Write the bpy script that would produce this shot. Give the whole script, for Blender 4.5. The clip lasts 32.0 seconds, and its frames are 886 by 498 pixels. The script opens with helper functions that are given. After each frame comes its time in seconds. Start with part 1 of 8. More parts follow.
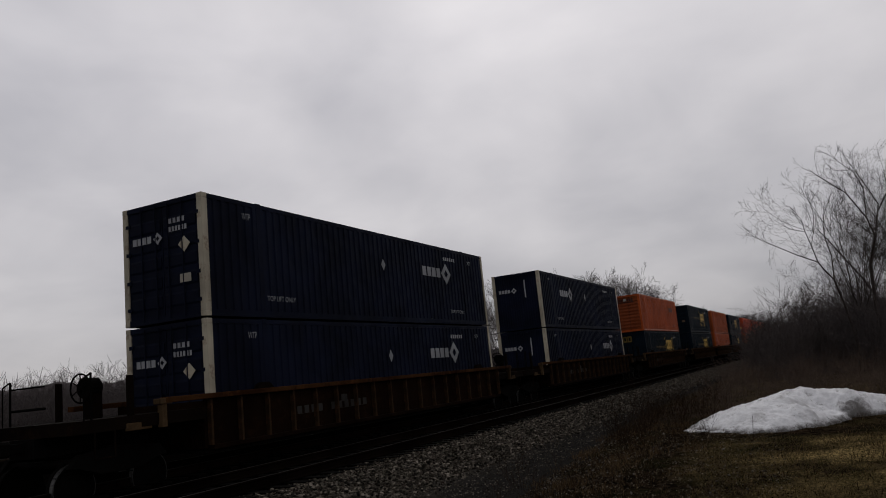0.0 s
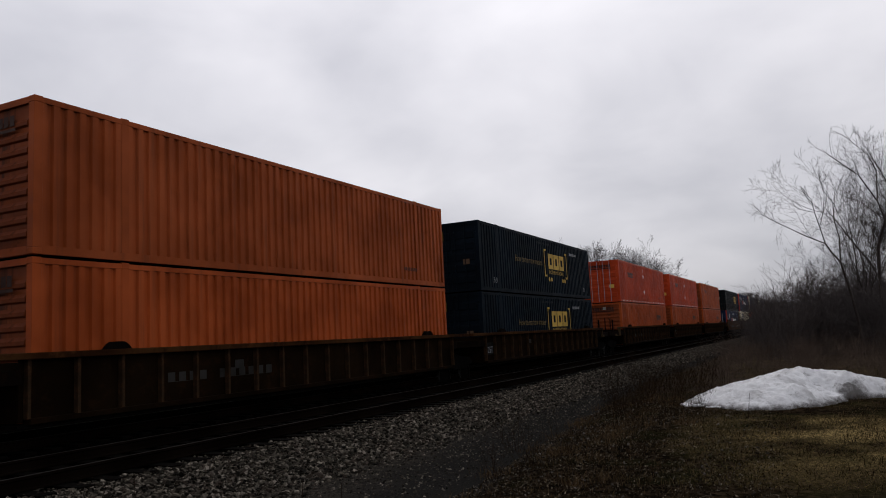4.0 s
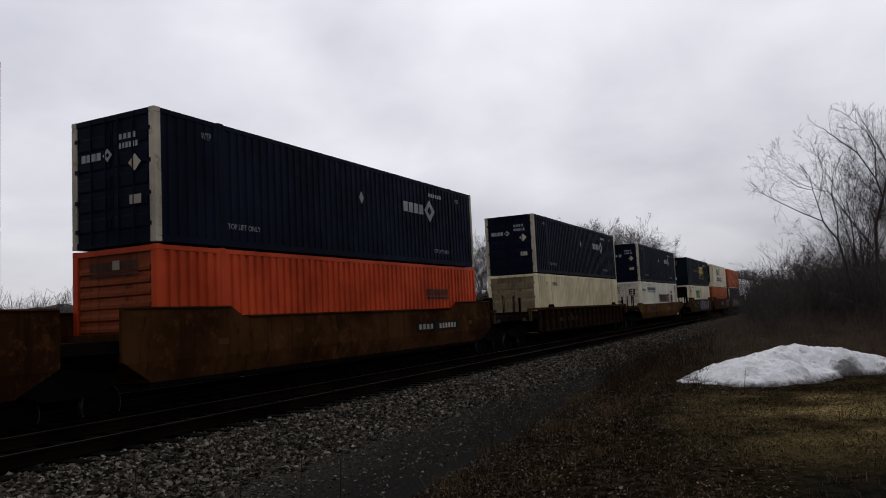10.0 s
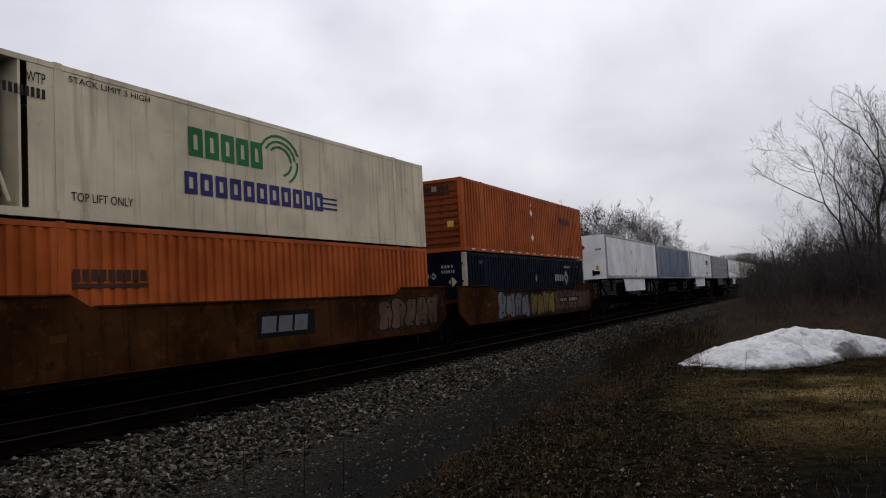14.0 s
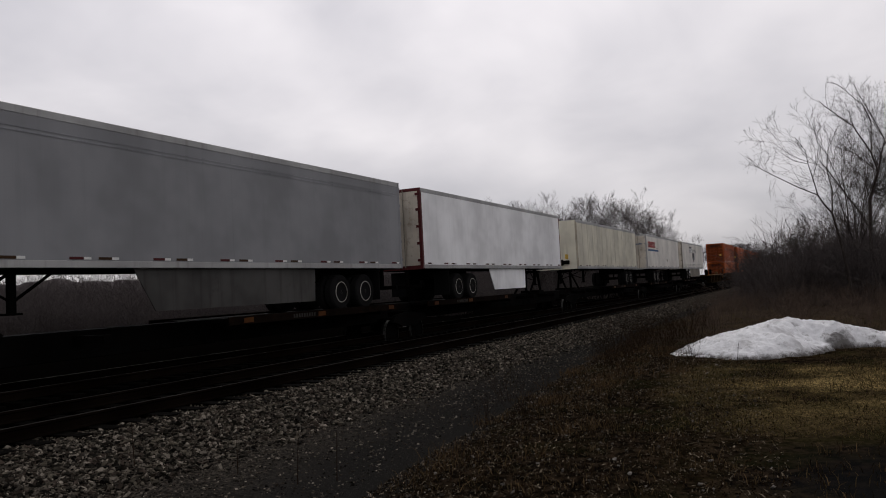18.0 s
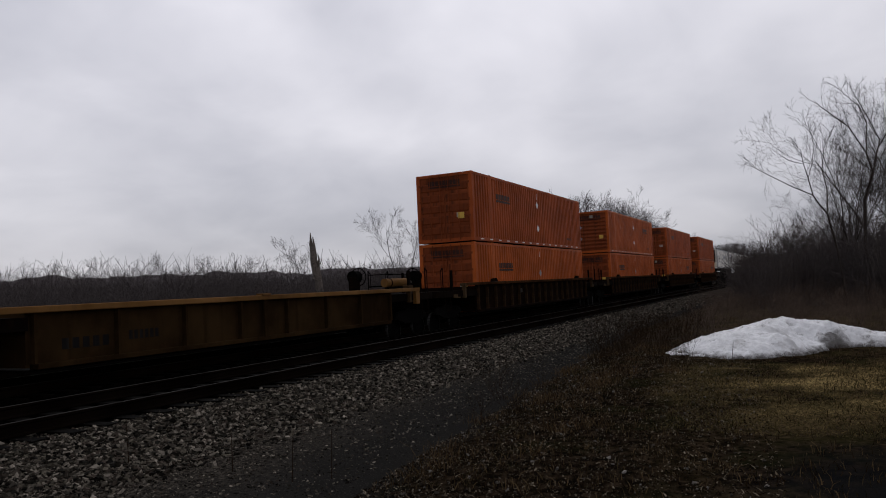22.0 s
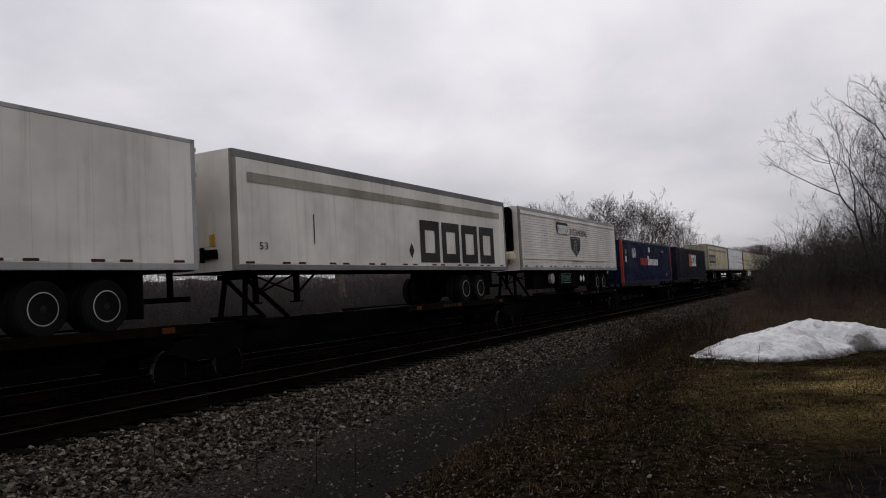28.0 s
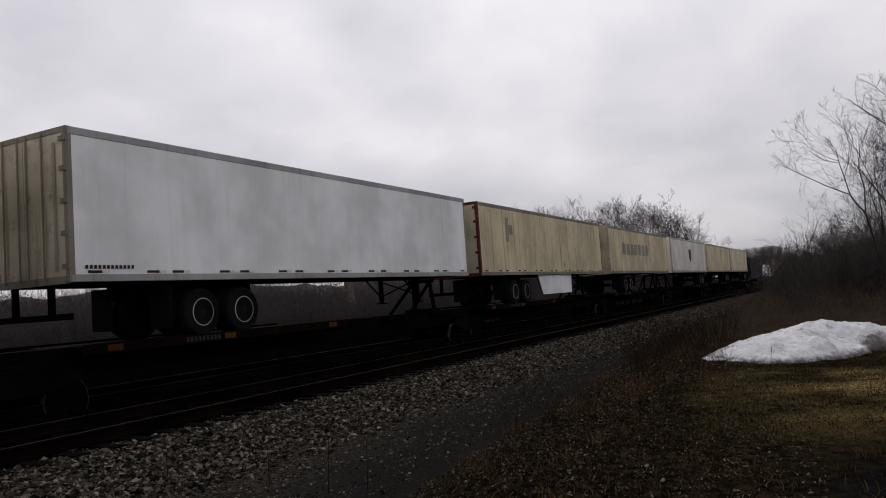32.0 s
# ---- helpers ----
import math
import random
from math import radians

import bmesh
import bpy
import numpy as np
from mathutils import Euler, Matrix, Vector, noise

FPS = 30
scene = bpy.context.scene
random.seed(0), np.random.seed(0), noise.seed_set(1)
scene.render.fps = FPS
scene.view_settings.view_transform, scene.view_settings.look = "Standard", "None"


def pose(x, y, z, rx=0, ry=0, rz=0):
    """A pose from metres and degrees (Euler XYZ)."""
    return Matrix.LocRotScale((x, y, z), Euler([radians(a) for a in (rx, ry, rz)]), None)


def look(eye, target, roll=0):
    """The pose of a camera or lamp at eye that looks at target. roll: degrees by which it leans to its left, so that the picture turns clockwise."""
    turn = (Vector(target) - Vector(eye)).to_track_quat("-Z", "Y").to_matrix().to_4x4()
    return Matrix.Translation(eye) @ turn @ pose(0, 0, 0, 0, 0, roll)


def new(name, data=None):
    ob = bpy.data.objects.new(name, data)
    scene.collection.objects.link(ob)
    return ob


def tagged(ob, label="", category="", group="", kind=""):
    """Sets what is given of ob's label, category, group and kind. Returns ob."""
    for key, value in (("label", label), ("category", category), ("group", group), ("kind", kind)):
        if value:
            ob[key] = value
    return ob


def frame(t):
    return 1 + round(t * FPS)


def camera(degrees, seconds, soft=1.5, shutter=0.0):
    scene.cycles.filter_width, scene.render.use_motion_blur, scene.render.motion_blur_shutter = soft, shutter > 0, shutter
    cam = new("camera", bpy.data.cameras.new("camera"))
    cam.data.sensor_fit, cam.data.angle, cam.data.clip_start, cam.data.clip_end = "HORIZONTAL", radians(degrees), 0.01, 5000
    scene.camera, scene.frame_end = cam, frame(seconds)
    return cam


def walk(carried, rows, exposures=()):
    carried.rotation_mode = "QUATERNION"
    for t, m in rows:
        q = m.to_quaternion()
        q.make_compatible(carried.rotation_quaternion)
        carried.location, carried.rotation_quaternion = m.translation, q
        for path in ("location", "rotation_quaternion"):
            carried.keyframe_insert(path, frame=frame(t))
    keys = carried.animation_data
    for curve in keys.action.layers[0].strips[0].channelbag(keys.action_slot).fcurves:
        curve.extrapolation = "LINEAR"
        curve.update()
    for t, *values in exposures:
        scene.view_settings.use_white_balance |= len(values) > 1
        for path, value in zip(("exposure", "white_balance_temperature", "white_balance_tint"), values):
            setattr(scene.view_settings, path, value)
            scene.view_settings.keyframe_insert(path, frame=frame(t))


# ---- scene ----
SPEED = 23.63            # m/s, towards -y
LANE = -13.595           # centre line of the track that carries the train
SECONDS = 32.0

cam = camera(61.1, SECONDS, soft=1.0)
walk(cam, [
    (0.0, pose(0, 0, 1.42, 99.47, 5.62, 26.79)),
    (0.5, pose(0, 0, 1.42, 99.40, 5.25, 25.87)),
    (1.0, pose(0, 0, 1.42, 99.53, 4.98, 25.99)),
    (1.5, pose(0, 0, 1.42, 98.38, 4.53, 24.85)),
    (2.0, pose(0, 0, 1.42, 98.46, 5.32, 24.48)),
    (2.5, pose(0, 0, 1.42, 98.29, 4.88, 25.01)),
    (4.5, pose(0, 0, 1.42, 96.34, 2.66, 26.95)),
    (5.0, pose(0, 0, 1.42, 96.24, 2.73, 26.64)),
    (5.5, pose(0, 0, 1.42, 96.26, 2.72, 26.58)),
    (6.0, pose(0, 0, 1.42, 96.35, 2.62, 26.16)),
    (6.5, pose(0, 0, 1.42, 96.24, 2.68, 26.47)),
    (7.0, pose(0, 0, 1.42, 95.06, 1.85, 26.66)),
    (7.5, pose(0, 0, 1.42, 94.74, 1.80, 27.20)),
    (8.0, pose(0, 0, 1.42, 94.51, 1.92, 27.57)),
    (8.5, pose(0, 0, 1.42, 94.23, 2.09, 28.18)),
    (9.0, pose(0, 0, 1.42, 94.27, 2.21, 27.17)),
    (9.5, pose(0, 0, 1.42, 94.59, 2.80, 27.31)),
    (10.0, pose(0, 0, 1.42, 94.98, 2.88, 26.72)),
    (10.5, pose(0, 0, 1.42, 95.13, 2.86, 26.08)),
    (11.0, pose(0, 0, 1.42, 95.26, 3.21, 26.69)),
    (11.5, pose(0, 0, 1.42, 95.17, 3.27, 26.67)),
    (12.0, pose(0, 0, 1.42, 95.39, 2.64, 26.02)),
    (12.5, pose(0, 0, 1.42, 94.69, 2.65, 25.91)),
    (13.0, pose(0, 0, 1.42, 94.45, 3.01, 25.73)),
    (13.5, pose(0, 0, 1.42, 94.15, 3.46, 26.58)),
    (14.0, pose(0, 0, 1.42, 93.79, 3.11, 26.84)),
    (14.5, pose(0, 0, 1.42, 92.97, 2.72, 26.36)),
    (15.0, pose(0, 0, 1.42, 92.68, 3.08, 26.37)),
    (15.5, pose(0, 0, 1.42, 93.05, 3.41, 26.55)),
    (17.5, pose(0, 0, 1.42, 93.10, 2.85, 26.30)),
    (18.0, pose(0, 0, 1.42, 92.99, 2.97, 26.36)),
    (18.5, pose(0, 0, 1.42, 93.11, 3.13, 26.51)),
    (19.0, pose(0, 0, 1.42, 92.97, 2.96, 26.13)),
    (19.5, pose(0, 0, 1.42, 92.85, 2.87, 26.40)),
    (20.0, pose(0, 0, 1.42, 92.76, 1.89, 25.05)),
    (20.5, pose(0, 0, 1.42, 92.12, 1.51, 24.67)),
    (21.0, pose(0, 0, 1.42, 92.35, 1.97, 25.16)),
    (21.5, pose(0, 0, 1.42, 92.60, 2.50, 25.59)),
    (22.0, pose(0, 0, 1.42, 92.83, 2.71, 26.03)),
    (22.5, pose(0, 0, 1.42, 92.82, 2.73, 25.97)),
    (23.0, pose(0, 0, 1.42, 92.90, 2.46, 25.69)),
    (23.5, pose(0, 0, 1.42, 93.38, 2.78, 26.18)),
    (24.0, pose(0, 0, 1.42, 93.33, 2.79, 26.40)),
    (24.5, pose(0, 0, 1.42, 93.11, 2.95, 26.58)),
    (25.0, pose(0, 0, 1.42, 93.16, 2.88, 26.84)),
    (25.5, pose(0, 0, 1.42, 93.17, 3.15, 26.48)),
    (27.5, pose(0, 0, 1.42, 93.18, 2.68, 27.29)),
    (28.0, pose(0, 0, 1.42, 93.19, 3.01, 27.72)),
    (28.5, pose(0, 0, 1.42, 93.17, 2.78, 27.83)),
    (29.0, pose(0, 0, 1.42, 93.32, 2.43, 27.06)),
    (29.5, pose(0, 0, 1.42, 93.46, 2.40, 27.33)),
    (30.0, pose(0, 0, 1.42, 93.59, 2.77, 27.46)),
    (30.5, pose(0, 0, 1.42, 93.94, 3.09, 27.82)),
    (31.0, pose(0, 0, 1.42, 93.81, 3.54, 28.36)),
    (31.5, pose(0, 0, 1.42, 93.73, 4.02, 28.87)),
    (32.0, pose(0, 0, 1.42, 93.69, 3.88, 28.43)),
], exposures=[
    (0.0, -0.46, 6500, 10), (2.5, -0.42, 6500, 10), (4.5, -0.04, 6300, 10), (5.2, -0.04, 6300, 10), (6.0, -0.08, 6500, 10), (7.5, 0.0, 6250, 10), (9.0, 0.05, 6250, 10), (10.5, -0.10, 6250, 10), (12.5, -0.15, 6250, 10), (13.5, 0.05, 6250, 10),
    (15.5, 0.05, 6300, 10), (17.5, -0.05, 6550, 11), (20.0, -0.05, 6450, 11), (21.0, -0.06, 6350, 11), (21.6, 0.04, 6300, 11), (22.0, -0.16, 6250, 11), (23.0, 0.08, 6400, 11), (25.5, 0.05, 6400, 11), (27.5, -0.05, 6450, 11), (32.0, -0.05, 6450, 11)])

# ---- sky and light ----
SUN_EL, SUN_AZ = radians(44), radians(-38)      # hazy, high beyond the train


def make_world():
    world = bpy.data.worlds.new("overcast_sky")
    scene.world = world
    world.use_nodes = True
    nt = world.node_tree
    nt.nodes.clear()
    n, link = nt.nodes.new, nt.links.new
    out, bg = n("ShaderNodeOutputWorld"), n("ShaderNodeBackground")
    sky = n("ShaderNodeTexSky")
    sky.sky_type, sky.sun_disc = "NISHITA", False
    sky.sun_elevation, sky.sun_rotation = SUN_EL, SUN_AZ
    scale = n("ShaderNodeVectorMath")
    scale.operation = "SCALE"
    scale.inputs["Scale"].default_value = 0.08
    link(sky.outputs[0], scale.inputs[0])
    co = n("ShaderNodeTexCoord")
    sep = n("ShaderNodeSeparateXYZ")
    link(co.outputs["Generated"], sep.inputs[0])
    lift = n("ShaderNodeMath")
    lift.operation = "MAXIMUM"
    lift.inputs[1].default_value = 0.0
    link(sep.outputs[2], lift.inputs[0])
    up = n("ShaderNodeMath")
    up.operation = "ADD"
    up.inputs[1].default_value = 0.38
    link(lift.outputs[0], up.inputs[0])
    flat = n("ShaderNodeVectorMath")
    flat.operation = "DIVIDE"
    link(co.outputs["Generated"], flat.inputs[0])
    comb = n("ShaderNodeCombineXYZ")
    for i in range(3):
        link(up.outputs[0], comb.inputs[i])
    link(comb.outputs[0], flat.inputs[1])
    big, small = n("ShaderNodeTexNoise"), n("ShaderNodeTexNoise")
    for tex, size, detail in ((big, 0.9, 3.0), (small, 3.2, 4.0)):
        tex.inputs["Scale"].default_value, tex.inputs["Detail"].default_value = size, detail
        tex.inputs["Roughness"].default_value = 0.5
        tex.inputs["Distortion"].default_value = 0.25
        link(flat.outputs[0], tex.inputs["Vector"])
    mix = n("ShaderNodeMix")
    mix.data_type = "FLOAT"
    mix.inputs["Factor"].default_value = 0.32
    link(big.outputs["Fac"], mix.inputs[2])
    link(small.outputs["Fac"], mix.inputs[3])
    ramp = n("ShaderNodeValToRGB")
    ramp.color_ramp.elements[0].position, ramp.color_ramp.elements[0].color = 0.30, (0.50, 0.497, 0.545, 1)
    ramp.color_ramp.elements[1].position, ramp.color_ramp.elements[1].color = 0.64, (0.965, 0.932, 0.955, 1)
    link(mix.outputs[0], ramp.inputs[0])
    # the cloud deck brightens above the horizon, then dims unseen overhead to darken ground
    rise, thick = n("ShaderNodeMapRange"), n("ShaderNodeMapRange")
    for r, row in ((rise, (0.0, 0.42, 0.80, 1.06)), (thick, (0.45, 1.0, 1.0, 0.55))):
        for key, value in zip(("From Min", "From Max", "To Min", "To Max"), row):
            r.inputs[key].default_value = value
        link(lift.outputs[0], r.inputs["Value"])
    # the veil is brighter round the hidden sun
    toward = n("ShaderNodeVectorMath")
    toward.operation = "DOT_PRODUCT"
    toward.inputs[1].default_value = (math.sin(SUN_AZ) * math.cos(SUN_EL), math.cos(SUN_AZ) * math.cos(SUN_EL), math.sin(SUN_EL))
    link(co.outputs["Generated"], toward.inputs[0])
    veil = n("ShaderNodeMapRange")
    for key, value in zip(("From Min", "From Max", "To Min", "To Max"), (0.45, 0.95, 0.82, 1.10)):
        veil.inputs[key].default_value = value
    link(toward.outputs["Value"], veil.inputs["Value"])
    grade, level = n("ShaderNodeMath"), n("ShaderNodeMath")
    grade.operation = level.operation = "MULTIPLY"
    link(rise.outputs[0], level.inputs[0])
    link(thick.outputs[0], level.inputs[1])
    link(level.outputs[0], grade.inputs[0])
    link(veil.outputs[0], grade.inputs[1])
    deck = n("ShaderNodeVectorMath")
    deck.operation = "SCALE"
    link(ramp.outputs[0], deck.inputs[0])
    link(grade.outputs[0], deck.inputs["Scale"])
    both = n("ShaderNodeMix")
    both.data_type = "RGBA"
    both.inputs["Factor"].default_value = 0.94
    link(scale.outputs[0], both.inputs[6])
    link(deck.outputs[0], both.inputs[7])
    link(both.outputs[2], bg.inputs["Color"])
    bg.inputs["Strength"].default_value = 1.0
    link(bg.outputs[0], out.inputs[0])


make_world()
sun = new("sun", bpy.data.lights.new("sun", "SUN"))
sun.data.energy, sun.data.angle, sun.data.color = 0.6, radians(30), (1.0, 0.97, 0.93)
sun.matrix_world = look((0, 0, 0), (-math.sin(SUN_AZ) * math.cos(SUN_EL), -math.cos(SUN_AZ) * math.cos(SUN_EL), -math.sin(SUN_EL)))


# ---- materials ----
class Nodes:
    """A small node-graph builder for one material."""

    def __init__(self, name):
        self.m = bpy.data.materials.new(name)
        self.m.use_nodes = True
        self.nt = self.m.node_tree
        self.nt.nodes.clear()
        self.out = self.nt.nodes.new("ShaderNodeOutputMaterial")
        self.b = self.nt.nodes.new("ShaderNodeBsdfPrincipled")
        self.nt.links.new(self.b.outputs[0], self.out.inputs[0])
        self.co = self.nt.nodes.new("ShaderNodeTexCoord").outputs["Object"]

    def put(self, sock, value):
        if hasattr(value, "is_output"):
            self.nt.links.new(value, sock)
        else:
            sock.default_value = value

    def noise(self, size, detail=4.0, rough=0.55, stretch=None, vector=None):
        t = self.nt.nodes.new("ShaderNodeTexNoise")
        t.inputs["Scale"].default_value, t.inputs["Detail"].default_value, t.inputs["Roughness"].default_value = size, detail, rough
        v = vector or self.co
        if stretch:
            mp = self.nt.nodes.new("ShaderNodeMapping")
            mp.inputs["Scale"].default_value = stretch
            self.nt.links.new(v, mp.inputs[0])
            v = mp.outputs[0]
        self.nt.links.new(v, t.inputs["Vector"])
        return t.outputs["Fac"]

    def span(self, value, a, b, lo=0.0, hi=1.0):
        r = self.nt.nodes.new("ShaderNodeMapRange")
        r.interpolation_type = "SMOOTHSTEP"
        self.put(r.inputs["Value"], value)
        for key, x in (("From Min", a), ("From Max", b), ("To Min", lo), ("To Max", hi)):
            r.inputs[key].default_value = x
        return r.outputs[0]

    def math(self, op, a, b):
        k = self.nt.nodes.new("ShaderNodeMath")
        k.operation = op
        self.put(k.inputs[0], a)
        self.put(k.inputs[1], b)
        return k.outputs[0]

    def mix(self, fac, a, b, blend="MIX"):
        k = self.nt.nodes.new("ShaderNodeMix")
        k.data_type, k.blend_type = "RGBA", blend
        self.put(k.inputs[0], fac)
        self.put(k.inputs[6], (*a, 1) if isinstance(a, tuple) else a)
        self.put(k.inputs[7], (*b, 1) if isinstance(b, tuple) else b)
        return k.outputs[2]

    def bump(self, height, strength=0.3, distance=0.01):
        k = self.nt.nodes.new("ShaderNodeBump")
        k.inputs["Strength"].default_value, k.inputs["Distance"].default_value = strength, distance
        self.put(k.inputs["Height"], height)
        self.nt.links.new(k.outputs[0], self.b.inputs["Normal"])

    def random_object(self):
        return self.nt.nodes.new("ShaderNodeObjectInfo").outputs["Random"]

    def random_island(self):
        return self.nt.nodes.new("ShaderNodeNewGeometry").outputs["Random Per Island"]

    def done(self, colour, rough=0.6, metal=0.0, gloss=0.08):
        self.b.inputs["Specular IOR Level"].default_value = gloss
        self.put(self.b.inputs["Base Color"], (*colour, 1) if isinstance(colour, tuple) else colour)
        self.put(self.b.inputs["Roughness"], rough)
        self.put(self.b.inputs["Metallic"], metal)
        return self.m


def paint(name, col, rough=0.5, streak=0.35, grime=(0.06, 0.05, 0.045), grime_amount=0.35, fade=0.25, metal=0.0, rust=0.0, gloss=0.08):
    """Weathered paint: faded clouds, rain streaks down the sheet, grime, fine scratches."""
    g = Nodes(name)
    soft = g.noise(0.55, 3.0)
    run = g.noise(1.0, 5.0, 0.6, stretch=(5.0, 5.0, 0.28))
    fine = g.noise(38.0, 3.0)
    pale = tuple(min(1.0, c * 1.22 + min(0.01, 0.6 * c)) for c in col)
    dark = tuple(c * (1 - fade) for c in col)
    c = g.mix(g.span(soft, 0.32, 0.68), dark, pale)
    c = g.mix(g.math("MULTIPLY", g.span(run, 0.50, 0.78), streak), c, grime)
    spots = g.noise(2.3, 6.0, 0.65)
    c = g.mix(g.math("MULTIPLY", g.span(spots, 0.58, 0.80), grime_amount), c, grime)
    if rust:
        c = g.mix(g.math("MULTIPLY", g.span(g.noise(3.1, 7.0, 0.7), 0.52, 0.66), rust), c, (0.115, 0.045, 0.018))
    g.bump(fine, 0.12, 0.004)
    return g.done(c, g.span(spots, 0.3, 0.8, rough - 0.07, min(1.0, rough + 0.22)), metal, gloss)


def speckled(name, a, b, size, rough=0.9, bump=0.4, big=0.35, metal=0.0):
    g = Nodes(name)
    f = g.noise(size, 5.0, 0.65)
    c = g.mix(g.span(f, 0.35, 0.65), a, b)
    c = g.mix(g.math("MULTIPLY", g.span(g.noise(size * 0.09, 3.0), 0.4, 0.7), big), c, tuple(x * 0.5 for x in a))
    g.bump(f, bump, 0.02)
    return g.done(c, rough, metal, 0.02)


def scattered(name, cols, rough=0.9):
    """Loose pieces whose colour varies from piece to piece."""
    g = Nodes(name)
    r = g.random_island()
    ramp = g.nt.nodes.new("ShaderNodeValToRGB")
    ramp.color_ramp.interpolation = "LINEAR"
    while len(ramp.color_ramp.elements) < len(cols):
        ramp.color_ramp.elements.new(0.5)
    for i, c in enumerate(cols):
        ramp.color_ramp.elements[i].position = i / (len(cols) - 1)
        ramp.color_ramp.elements[i].color = (*c, 1)
    g.nt.links.new(r, ramp.inputs[0])
    f = g.noise(60.0, 3.0)
    c = g.mix(g.span(f, 0.3, 0.7, 0.0, 0.35), ramp.outputs[0], tuple(x * 0.5 for x in cols[0]))
    return g.done(c, rough, 0.0, 0.03)


